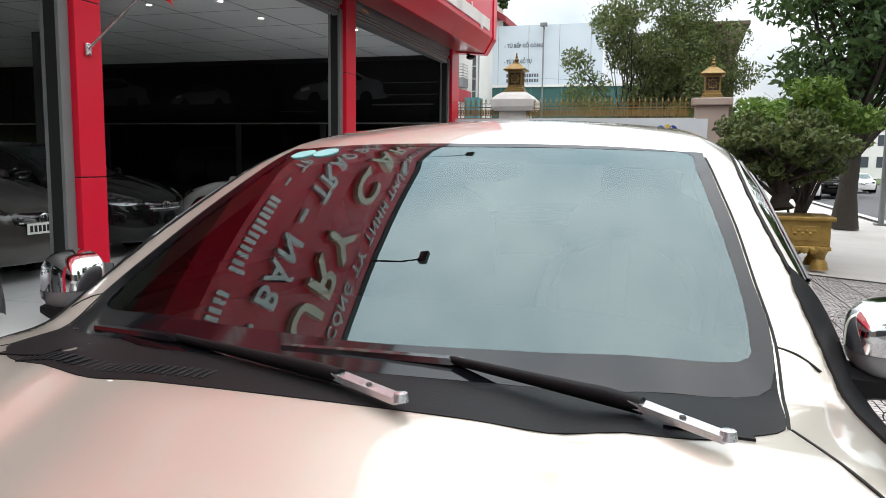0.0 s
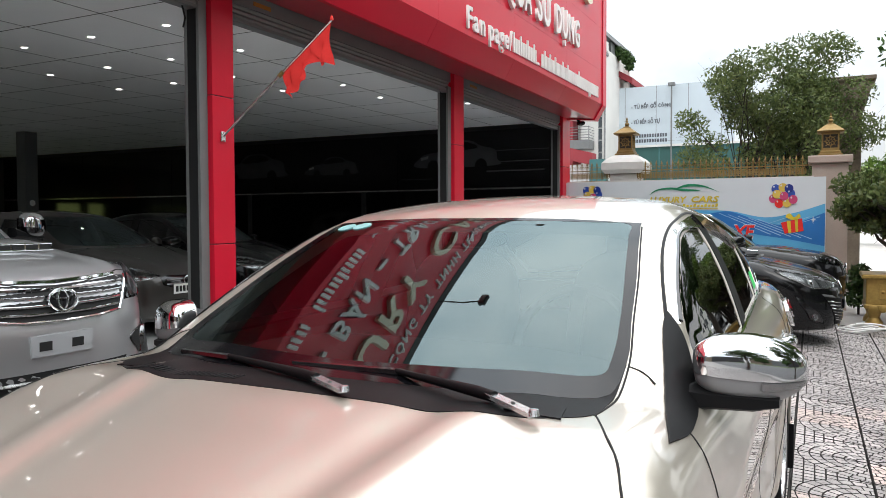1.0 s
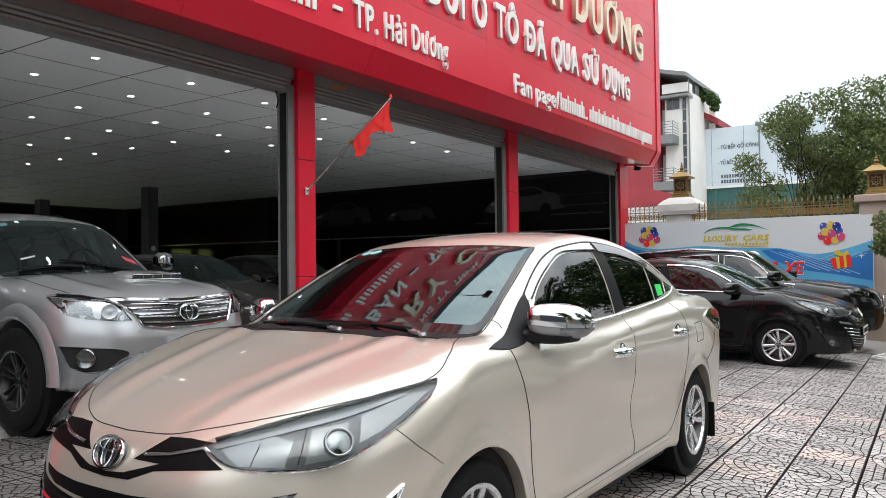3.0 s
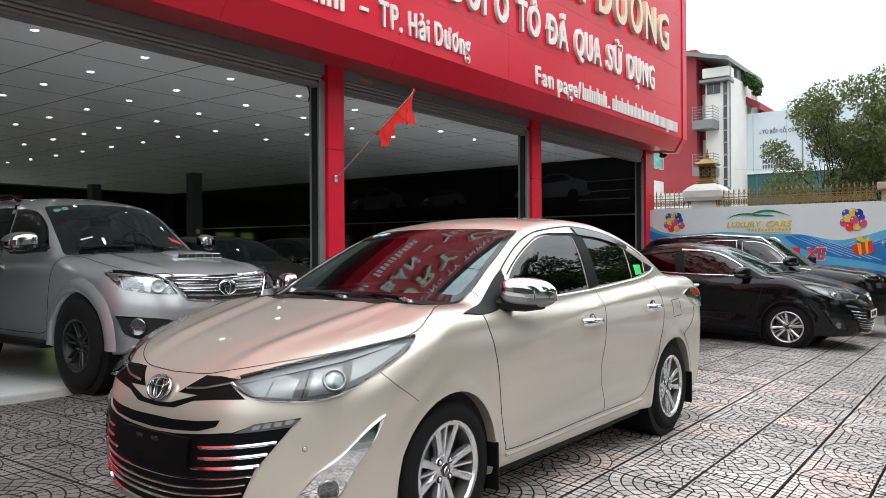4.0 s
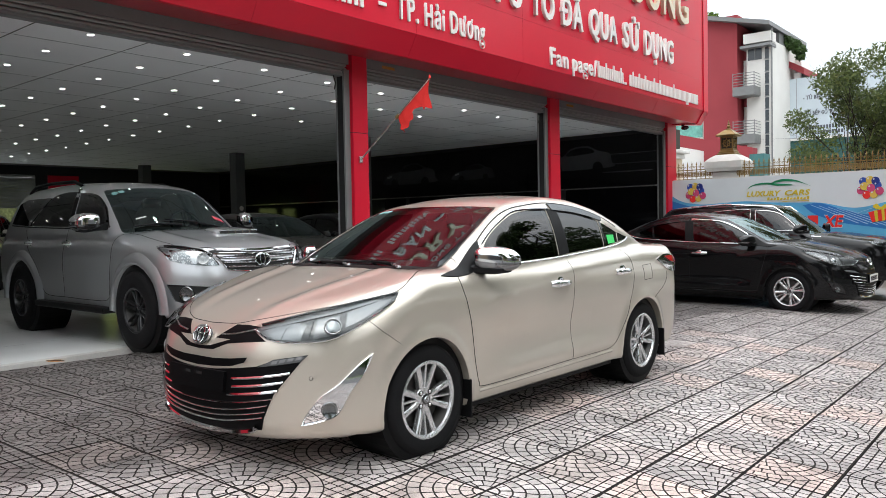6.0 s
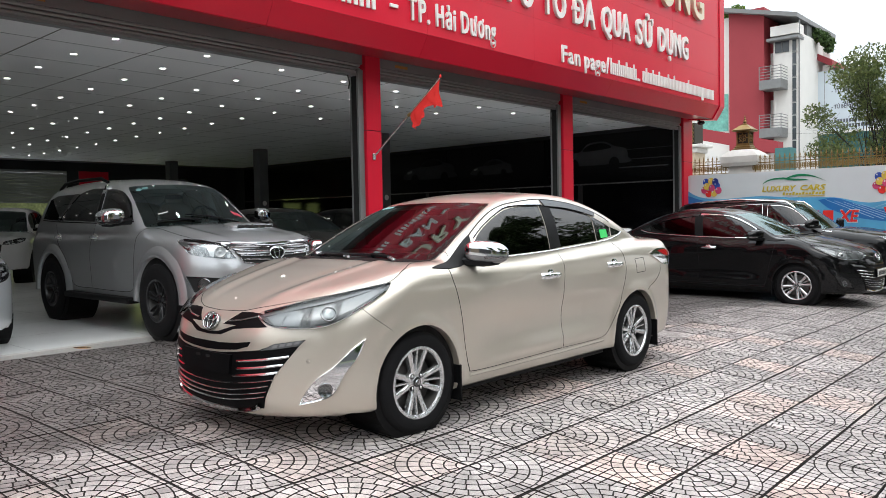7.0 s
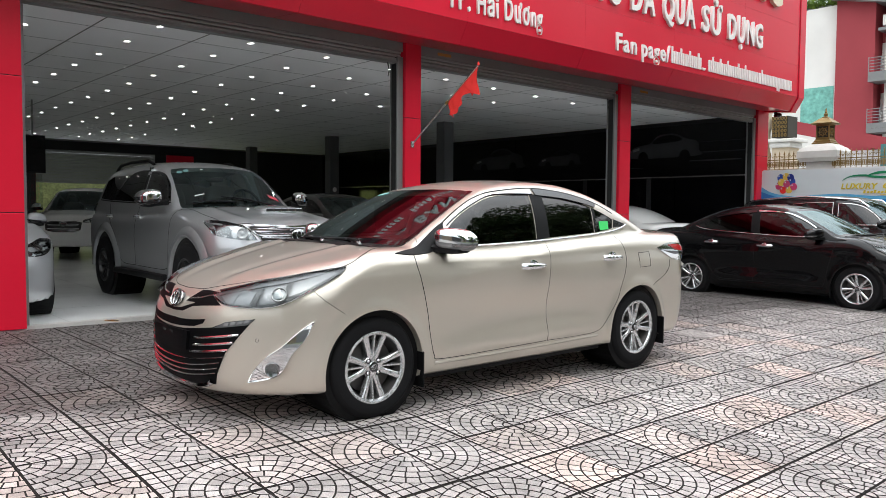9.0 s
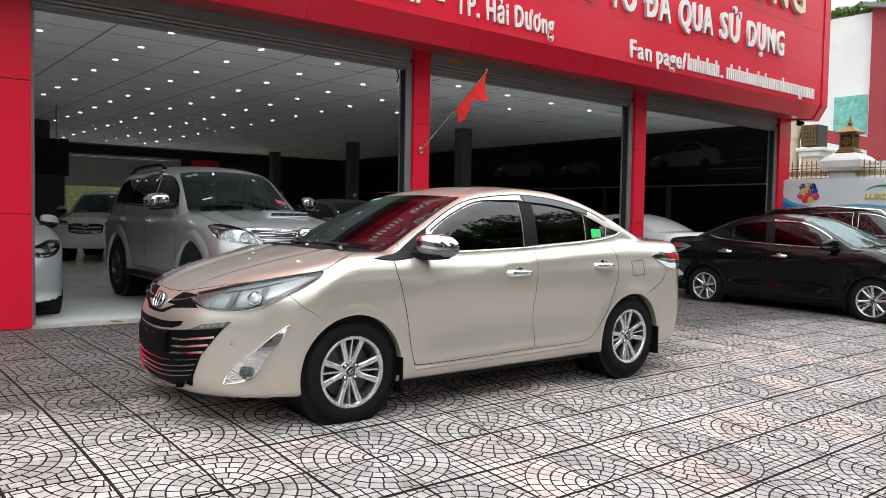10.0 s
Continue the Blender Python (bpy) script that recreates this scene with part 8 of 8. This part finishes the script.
        part("foot", lathe([(0.10, 0.34), (0.13, 0.30), (0.09, 0.22), (0.08, 0.16), (0.12, 0.10), (0.13, 0.05), (0.14, 0.0), (0.0, 0.0)], 12, pose(x, y, 0)), M["gold_paint"], pl, smooth=40)
hose = thing("garden_hose", pose(0, 0, 0), "pale coiled garden hose on the ground", "hose")
pts = [(0.95 + 0.22 * math.cos(k * 0.55) + 0.006 * k, 11.6 + 0.28 * math.sin(k * 0.55), ground_z(1.0, 11.6) + 0.02 + 0.002 * k) for k in range(40)]
part("coil", tube(pts, 0.014, 6), M["letter_white"], hose, smooth=60)

# ---- roadside ----
lp = thing("street_lamp", pose(6.3, 26.5, ground_z(6.3, 26.5)), "grey steel street lamp pole by the road", "street lamp")
part("pole", tube([(0, 0, 0), (0, 0, 8.5), (0.5, 0, 9.2), (1.8, 0, 9.4)], [0.09, 0.07, 0.06, 0.04], 10), M["grey_steel"], lp, smooth=50)
part("base_plate", box(-0.18, 0.18, -0.18, 0.18, 0, 0.05), M["grey_steel"], lp)
part("lamp_head", box(1.6, 2.2, -0.12, 0.12, 9.32, 9.44, 0.03), M["grey_steel"], lp)
far = thing("tower_block_row", pose(16, 120, 0), "distant row of pale buildings beyond the trees", "buildings")
for k, (a, b, h) in enumerate(((-14, -4, 8), (-3, 6, 6), (8, 18, 9))):
    bl = part("block", box(a, b, 0, 8, -1, h), M["white_wall"], far)
    for i in range(4):
        for j in range(int(h // 3)):
            part("window", box(a + 1 + 2.2 * i, a + 2.2 + 2.2 * i, -0.05, 0.0, 1 + 3 * j, 2.5 + 3 * j), M["house_glass"], bl)

# unseen plain blocks behind the camera and across the road, added to darken reflections
row = thing("street_house_row", pose(0, -30.0, -0.5), "unseen plain blocks added behind the camera", "house row", "", "structure")
for a, b, h, q in ((-14, -4, 9.0, "col_grey"), (-3.9, 6, 6.5, "old_stone"), (6.1, 30, 8.0, "inner_wall")):
    part("wall", box(a, b, -6, 0, 0, h), M[q], row)
row = thing("street_house_row", pose(34.0, 0, -0.5), "unseen plain blocks added across the road", "house row", "", "structure")
for a, b, h, q in ((-30, -14, 8.0, "old_stone"), (-13.9, 2, 6.5, "col_grey"), (2.1, 20, 9.5, "inner_wall"), (20.1, 44, 7.0, "old_stone")):
    part("wall", box(0, 6, a, b, 0, h), M[q], row)


# ---- trees ----
def leaf_mat(name, a, b):
    m = mat(name, a, 0.55, grain=0.1, stain=0.1)
    n, l = m.node_tree.nodes, m.node_tree.links
    geo = n.new("ShaderNodeNewGeometry")
    rp = n.new("ShaderNodeValToRGB")
    rp.color_ramp.elements[0].color, rp.color_ramp.elements[1].color = (*a, 1), (*b, 1)
    l.new(geo.outputs["Random Per Island"], rp.inputs["Fac"])
    bs = n["Principled BSDF"]
    l.new(rp.outputs["Color"], bs.inputs["Base Color"])
    tr = n.new("ShaderNodeBsdfTranslucent")
    l.new(rp.outputs["Color"], tr.inputs["Color"])
    mx = n.new("ShaderNodeMixShader")
    mx.inputs["Fac"].default_value = 0.35
    l.new(bs.outputs["BSDF"], mx.inputs[1])
    l.new(tr.outputs["BSDF"], mx.inputs[2])
    l.new(mx.outputs["Shader"], n["Material Output"].inputs["Surface"])
    return m


LEAF = {"dark": leaf_mat("dark_green_leaf", (0.022, 0.05, 0.012), (0.07, 0.13, 0.03)),
        "fresh": leaf_mat("fresh_green_leaf", (0.05, 0.11, 0.015), (0.17, 0.26, 0.04)),
        "olive": leaf_mat("olive_green_leaf", (0.05, 0.08, 0.025), (0.16, 0.20, 0.06))}


def leaves(centres, radii, count, size, rng, flat_=0.7):
    """One mesh of small pointed leaves scattered in the shells of many clumps."""
    c = np.array(centres)
    r = np.array(radii)
    pick = rng.choice(len(c), count, p=(r ** 2) / (r ** 2).sum())
    d = rng.normal(size=(count, 3))
    d /= np.linalg.norm(d, axis=1)[:, None]
    rad = r[pick] * (0.45 + 0.6 * rng.random(count) ** 0.6)
    p = c[pick] + d * rad[:, None] * np.array((1, 1, flat_))
    u = rng.normal(size=(count, 3))
    u[:, 2] -= 0.4
    u /= np.linalg.norm(u, axis=1)[:, None]
    v = np.cross(u, d + 0.5 * rng.normal(size=(count, 3)))
    v /= np.maximum(np.linalg.norm(v, axis=1), 1e-6)[:, None]
    s = size * (0.6 + 0.8 * rng.random(count))
    a, b = u * s[:, None], v * (s * 0.42)[:, None]
    verts = np.concatenate([p - a, p - a * 0.1 + b, p + a, p - a * 0.1 - b])
    faces = [(i, i + count, i + 2 * count, i + 3 * count) for i in range(count)]
    me = bpy.data.meshes.new("crown")
    me.from_pydata([tuple(q) for q in verts], [], faces)
    me.update()
    return me


def tree(x, y, z, label, height, trunk_r, crown, leaf, count, size, seed, bare=0.35, lean=(0, 0), clumps=26, category="tree", twig=1.0, clump=0.30):
    """Trunk, limbs and a crown of leaf clumps; crown is (cx, cy, cz, rx, ry, rz) from the foot."""
    rng = np.random.default_rng(seed)
    t = thing("tree", pose(x, y, z), label, category, "trees")
    cx, cy, cz, rx, ry, rz = crown
    bm = bmesh.new()
    top = Vector((cx * 0.7 + lean[0], cy * 0.7 + lean[1], cz))
    n = 7
    path = [Vector((top.x * (i / n) ** 1.5 + 0.06 * rng.normal() * (i > 0), top.y * (i / n) ** 1.5 + 0.06 * rng.normal() * (i > 0), top.z * i / n)) for i in range(n + 1)]
    add_tube(bm, path, [trunk_r * (1.35 if i == 0 else 1.0) * (1 - 0.75 * i / n) for i in range(n + 1)], 10)
    part("trunk", bm, M["bark"], t, smooth=60)
    cen, rad = [], []
    for k in range(clumps):
        d = rng.normal(size=3)
        d /= np.linalg.norm(d)
        f = rng.random() ** 0.45
        cen.append((cx + d[0] * rx * f, cy + d[1] * ry * f, cz + d[2] * rz * f))
        rad.append(clump * min(rx, rz) * (0.7 + 0.8 * rng.random()))
    bm = bmesh.new()
    for c in cen:
        f = bare + 0.5 * rng.random()
        s = path[min(n, max(1, int(f * n)))]
        mid = (s + Vector(c)) / 2 + Vector((rng.normal() * 0.12 * rx, rng.normal() * 0.12 * ry, 0.10 * rz))
        r0 = trunk_r * 0.30 * twig
        add_tube(bm, [s, mid, Vector(c)], [r0, r0 * 0.55, r0 * 0.15], 5)
        for _ in range(4):
            e = Vector(c) + Vector(rng.normal(size=3)) * clump * min(rx, rz) * 0.8
            add_tube(bm, [mid.lerp(Vector(c), 0.6), e], [r0 * 0.22, r0 * 0.06], 4)
    part("branchwork", bm, M["bark"], t, smooth=60)
    mesh_part("crown", leaves(cen, rad, count, size, rng), LEAF[leaf], t, "many small leaves")
    return t


tree(-0.9, 18.2, -0.3, "slender leafy tree behind the boundary wall", 6, 0.06, (0.3, 0, 3.9, 2.1, 1.6, 1.6), "olive", 19000, 0.045, 3, 0.2, clumps=46, twig=1.2, clump=0.24)
tree(-0.2, 18.6, -0.3, "slender leafy tree beside the stone pier", 6, 0.05, (0.4, 0, 4.2, 1.5, 1.3, 1.5), "olive", 12000, 0.045, 8, 0.2, clumps=34, twig=1.2, clump=0.24)
tree(1.72, 13.2, 0.62, "broad clipped ornamental tree growing in the planter", 2, 0.16, (-0.02, 0.1, 1.02, 1.08, 0.95, 0.58), "olive", 15000, 0.05, 5, 0.15, clumps=60, category="tree", clump=0.34)
tree(2.3, 15.2, -0.3, "rounded fresh green tree behind the planter", 3, 0.10, (0.05, 0.0, 2.35, 0.95, 1.0, 0.75), "fresh", 11000, 0.06, 6, 0.2, clumps=46, clump=0.34)
tree(4.75, 23.9, -0.45, "tall dark street tree by the road", 9, 0.30, (0.9, 0.0, 6.6, 3.0, 2.8, 3.4), "dark", 16000, 0.13, 7, 0.35, clumps=60, clump=0.27)
tree(7.2, 3.2, -0.4, "roadside shade tree along the kerb", 7, 0.20, (0, 0, 5.4, 2.8, 3.0, 2.3), "dark", 10000, 0.13, 9, 0.35, clumps=44, clump=0.28)
tree(7.4, 10.0, -0.45, "roadside shade tree along the kerb", 7, 0.20, (0, 0, 5.6, 2.7, 2.9, 2.4), "dark", 10000, 0.13, 10, 0.35, clumps=44, clump=0.28)
tree(7.8, 14.2, -0.45, "tall roadside shade tree along the kerb", 9, 0.24, (0, 0, 7.4, 3.0, 3.6, 3.6), "dark", 14000, 0.14, 33, 0.35, clumps=56, clump=0.28)
tree(7.3, -5.5, -0.35, "roadside shade tree along the kerb", 7, 0.20, (0, 0, 5.4, 2.8, 2.9, 2.3), "dark", 9000, 0.13, 12, 0.35, clumps=44, clump=0.28)
tree(9.2, 52.0, -0.5, "far roadside tree with a rounded crown", 6, 0.2, (0, 0, 4.2, 2.8, 2.6, 2.0), "fresh", 5000, 0.2, 13, 0.3, clumps=36)
tree(21.5, 60.0, -0.5, "far tree across the road", 7, 0.2, (0, 0, 4.6, 3.6, 3.4, 2.6), "dark", 5000, 0.24, 14, 0.3, clumps=36)
tree(23.5, 40.0, -0.5, "far tree across the road", 7, 0.2, (0, 0, 4.6, 3.8, 3.6, 2.6), "olive", 5000, 0.24, 15, 0.3, clumps=36)
tree(12.0, 86.0, -0.5, "far roadside tree with a rounded crown", 8, 0.2, (0, 0, 5.0, 5.0, 4.5, 3.2), "fresh", 5000, 0.3, 16, 0.3, clumps=36)
tree(5.2, 62.0, -0.5, "far roadside tree with a rounded crown", 7, 0.2, (0, 0, 4.4, 3.4, 3.2, 2.4), "fresh", 5000, 0.24, 17, 0.3, clumps=36)
for k, (y, sd) in enumerate(((2, 18), (-14, 19), (18, 20))):
    tree(24.0, y, -0.5, "street tree across the road", 8, 0.25, (0, 0, 5.4, 4.2, 4.6, 3.2), "dark", 5000, 0.26, sd, 0.3, clumps=36)
# climbing plant on the house terrace and a low hedge by the granite post
rng = np.random.default_rng(31)
vine = thing("terrace_plant", pose(-15.4, 59.0, 13.2), "trailing green plant over the terrace edge", "plant")
mesh_part("foliage", leaves([(-0.2, 0.3, 2.1), (0.5, 0.3, 1.8), (1.1, 0.3, 1.4), (1.7, 0.3, 1.1), (2.2, 0.3, 0.6), (2.3, 0.3, 0.1)], [0.7, 0.7, 0.65, 0.6, 0.5, 0.35], 2400, 0.15, rng), LEAF["dark"], vine)
part("stem", tube([(-0.5, 0.3, 1.0), (0.6, 0.3, 1.6), (2.2, 0.3, 0.3)], 0.05, 6), M["bark"], vine)
plants = thing("roof_plants", pose(-23.5, 55.6, 16.0), "row of green plants on the neighbour's roof edge", "plant")
mesh_part("foliage", leaves([(0.7 * k, 0.2, 0.35 + 0.15 * (k % 2)) for k in range(8)], [0.6] * 8, 1800, 0.15, rng), LEAF["fresh"], plants)
part("trough", box(-0.5, 5.6, 0.0, 0.7, -0.05, 0.2), M["grey_steel"], plants)
bush = thing("small_shrub", pose(1.12, 14.3, ground_z(1.1, 14.3)), "small green shrub beside the granite post", "shrub")
mesh_part("foliage", leaves([(0, 0, 0.3), (0.12, 0.05, 0.5), (-0.1, 0, 0.55), (0.02, 0, 0.75)], [0.24, 0.22, 0.2, 0.16], 1200, 0.05, rng), LEAF["dark"], bush)
part("stem", tube([(0, 0, 0), (0, 0, 0.4)], 0.02, 6), M["bark"], bush)


# ---- cars in their places ----
hx, hy = -0.45, 0.83
sedan = build_sedan(car_pose(hx, hy, -0.002, -90 - 1.05), M["champagne"], "champagne-gold sedan parked on the paved forecourt")
part("green_sticker", skin(SEDAN, [(-2.185, 1.082), (-2.30, 1.088), (-2.315, 1.150), (-2.20, 1.150)], "side", 0.001, 0.0, 0.2, 0.2), M["sticker_green"], sedan, "bright green paper sticker on the quarter window")
sticker(sedan, SEDAN, [(-0.955, -0.40), (-0.965, -0.47)], 0.035)
build_sedan(car_pose(-0.10, 10.13, -0.12, -1.2), M["black_paint"], "glossy black sedan parked across the forecourt", fine=False, plate_light=True)
build_suv(car_pose(-4.08, 2.40, 0.06, 0.0), M["silver_paint"], "dusty silver off-road suv standing in the showroom doorway")
build_mpv(car_pose(0.05, 12.55, -0.13, 1.0), M["black_paint"], "black family car with silver roof rails before the banner", "cars on the forecourt")
build_saloon(car_pose(-5.32, -0.42, 0.06, 0.0), M["pale_silver"], "pale silver saloon just inside the showroom", "cars in the showroom")
build_mpv(car_pose(-14.6, 3.2, 0.06, -28.0), M["white_paint"], "white crossover at the back of the showroom", "cars in the showroom", plate=False, kind="crossover_car", rails=False)
build_saloon(car_pose(-6.9, 6.12, 0.06, 0.0), M["dark_bronze"], "dark bronze saloon with a white plate in the showroom", "cars in the showroom")
dark_car = build_saloon(car_pose(-7.2, 8.45, 0.06, 0.0), M["black_paint"], "black saloon in the shade of the showroom", "cars in the showroom", plate=False)
white_car = build_saloon(car_pose(-7.15, 11.45, 0.06, 180.0), M["white_paint"], "white saloon behind the facade post", "cars in the showroom", (0.88, 0.95, 0.88), plate=False)

# parked and passing cars far along the road
far_car = copy_thing(white_car, car_pose(12.4, 58.0, -0.5, -92.0))
tagged(far_car, "small white saloon on the far road", "car", "cars on the road", "")
far_car = copy_thing(white_car, car_pose(7.0, 47.0, -0.5, 85.0))
tagged(far_car, "white saloon parked by the far kerb", "car", "cars on the road", "")
far_car = copy_thing(dark_car, car_pose(8.6, 50.0, -0.5, 88.0))
tagged(far_car, "dark saloon parked by the far kerb", "car", "cars on the road", "")


# ---- fan-pattern pavers: each slab carries raised stones in rings about one corner ----
T = 0.413


def paver_mesh(name, worn):
    """Stones of one slab: six rings of a quarter fan, then small blocks out to the far corner."""
    rng = np.random.default_rng(40 + worn)
    verts, faces, mats = [], [], []

    def stone(poly, drop):
        c = np.mean(poly, axis=0)
        n, b = len(poly), len(verts)
        for p in poly:
            q = c + (p - c) * (1 - 0.0018 / max(0.012, np.linalg.norm(p - c)))
            verts.append((q[0], q[1], -drop))
        for p in poly:
            verts.append((p[0], p[1], -0.0105))
        faces.append(tuple(range(b, b + n)))
        mats.append(0)
        for i in range(n):
            faces.append((b + i, b + n + i, b + n + (i + 1) % n, b + (i + 1) % n))
            mats.append(1)

    g = 0.0031 if not worn else 0.0014
    edges = (0.003, 0.066, 0.130, 0.194, 0.258, 0.322, 0.388)
    for k in range(6):
        r0, r1 = edges[k] + g, edges[k + 1] - g
        cuts = (1, 3, 4, 6, 7, 8)[k]
        off = (0.0, 0.5, 0.25, 0.6, 0.1, 0.5)[k]
        marks = [0.0] + [(i + 1 - off) / cuts for i in range(cuts) if 0.06 < (i + 1 - off) / cuts < 0.94] + [1.0]
        for a, b in zip(marks, marks[1:]):
            rm = (r0 + r1) / 2
            ga = (g * 0.95) / rm
            a0, a1 = a * math.pi / 2 + (ga if a > 0 else 0.006 / rm), b * math.pi / 2 - (ga if b < 1 else 0.006 / rm)
            n = 3
            out = [np.array((r1 * math.cos(a0 + (a1 - a0) * i / n), r1 * math.sin(a0 + (a1 - a0) * i / n))) for i in range(n + 1)]
            inn = [np.array((r0 * math.cos(a1 + (a0 - a1) * i / n), r0 * math.sin(a1 + (a0 - a1) * i / n))) for i in range(n + 1)]
            stone([np.clip(p, 0.0062, T - 0.0062) for p in out + inn], 0.0018 * rng.random())
    # small square blocks fill the corner beyond the outer ring
    s = 0.0577
    for i in range(7):
        for j in range(7):
            lo, hi = (0.0045 + i * s, 0.0045 + j * s), (min(T - 0.0045, 0.0045 + (i + 1) * s), min(T - 0.0045, 0.0045 + (j + 1) * s))
            poly = [np.array(p) for p in ((lo[0] + g, lo[1] + g), (hi[0] - g, lo[1] + g), (hi[0] - g, hi[1] - g), (lo[0] + g, hi[1] - g))]
            u = np.mean(poly, axis=0)
            u = u / np.linalg.norm(u)
            cut = []
            for p, q in zip(poly, poly[1:] + poly[:1]):
                dp, dq = p @ u - 0.390, q @ u - 0.390
                if dp >= 0:
                    cut.append(p)
                if dp * dq < 0:
                    cut.append(p + (q - p) * dp / (dp - dq))
            if len(cut) < 3:
                continue
            area = 0.5 * abs(sum(cut[q][0] * cut[(q + 1) % len(cut)][1] - cut[(q + 1) % len(cut)][0] * cut[q][1] for q in range(len(cut))))
            if area > 0.00022:
                stone(cut, 0.0018 * rng.random())
    b = len(verts)
    e = 0.0025
    depth = 0.0075 if not worn else 0.003
    verts += [(e, e, -depth), (T - e, e, -depth), (T - e, T - e, -depth), (e, T - e, -depth), (e, e, -0.04), (T - e, e, -0.04), (T - e, T - e, -0.04), (e, T - e, -0.04)]
    faces += [(b, b + 1, b + 2, b + 3), (b, b + 4, b + 5, b + 1), (b + 1, b + 5, b + 6, b + 2), (b + 2, b + 6, b + 7, b + 3), (b + 3, b + 7, b + 4, b)]
    mats += [1] * 5
    me = bpy.data.meshes.new(name)
    me.from_pydata(verts, [], faces)
    me.materials.append(M["slab"])
    me.materials.append(M["joint"] if not worn else M["slab_worn"])
    me.polygons.foreach_set("material_index", mats)
    me.update()
    bm_ = bmesh.new()
    bm_.from_mesh(me)
    bm_.normal_update()
    for f in bm_.faces:
        if len(f.verts) > 4 and f.normal.z < 0:
            f.normal_flip()
    bm_.to_mesh(me)
    bm_.free()
    return me


paver, paver_worn = paver_mesh("paver", 0), paver_mesh("paver_worn", 1)
paving = thing("paving", pose(0, 0, 0), "grey concrete pavers in fan patterns, stained and worn", "paving", "", "structure")
rest_v, rest_f, rest_m, base_n = [], [], [], 0
cache = {}
for me in (paver, paver_worn):
    co = np.empty(len(me.vertices) * 3)
    me.vertices.foreach_get("co", co)
    cache[me.name] = (co.reshape(-1, 3), [tuple(p.vertices) for p in me.polygons], [p.material_index for p in me.polygons])
rng = np.random.default_rng(11)
SKEW = math.radians(0.76)
for i in range(-11, 16):
    for j in range(-15, 32):
        u, v = T * (i - 2) + T / 2, T * (j - 2) + T / 2
        cx, cy = 0.895 + u * math.cos(SKEW) - v * math.sin(SKEW), 0.641 + u * math.sin(SKEW) + v * math.cos(SKEW)
        x, y = cx - T / 2, cy - T / 2
        if x < -4.36 or x + T > 6.5 or y + T > 12.5:
            continue
        turn = {(0, 0): 0, (1, 0): 1, (1, 1): 2, (0, 1): 3}[(i % 2, j % 2)]
        roll = rng.random()
        if roll < 0.06:
            turn = int(rng.integers(4))
        me = paver_worn if rng.random() < 0.015 else paver
        z = ground_z(cx, cy) + 0.003 * (rng.random() - 0.5)
        sx = (ground_z(cx + 0.2, cy) - ground_z(cx - 0.2, cy)) / 0.4
        sy = (ground_z(cx, cy + 0.2) - ground_z(cx, cy - 0.2)) / 0.4
        m = pose(cx, cy, z) @ pose(0, 0, 0, math.degrees(math.atan(sy)), -math.degrees(math.atan(sx)), 0) @ pose(0, 0, 0, 0, 0, 90 * turn + 0.76) @ pose(-T / 2, -T / 2, 0)
        if -1.6 < x < 4.2 and -1.5 < y < 6.3:
            o = new("paver", me)
            o.parent, o.matrix_local = paving, m
        else:
            co, fs, ms = cache[me.name]
            w = co @ np.array(m.to_3x3()).T + np.array(m.translation)
            rest_v.append(w)
            rest_f += [tuple(q + base_n for q in f) for f in fs]
            rest_m += ms
            base_n += len(w)
me = bpy.data.meshes.new("pavers_beyond")
me.from_pydata(np.concatenate(rest_v).tolist(), [], rest_f)
me.materials.append(M["slab"])
me.materials.append(M["joint"])
me.polygons.foreach_set("material_index", rest_m)
me.update()
o = new("pavers_beyond", me)
o.parent = paving
tagged(o, "more fan-pattern pavers further off", kind="stuff")
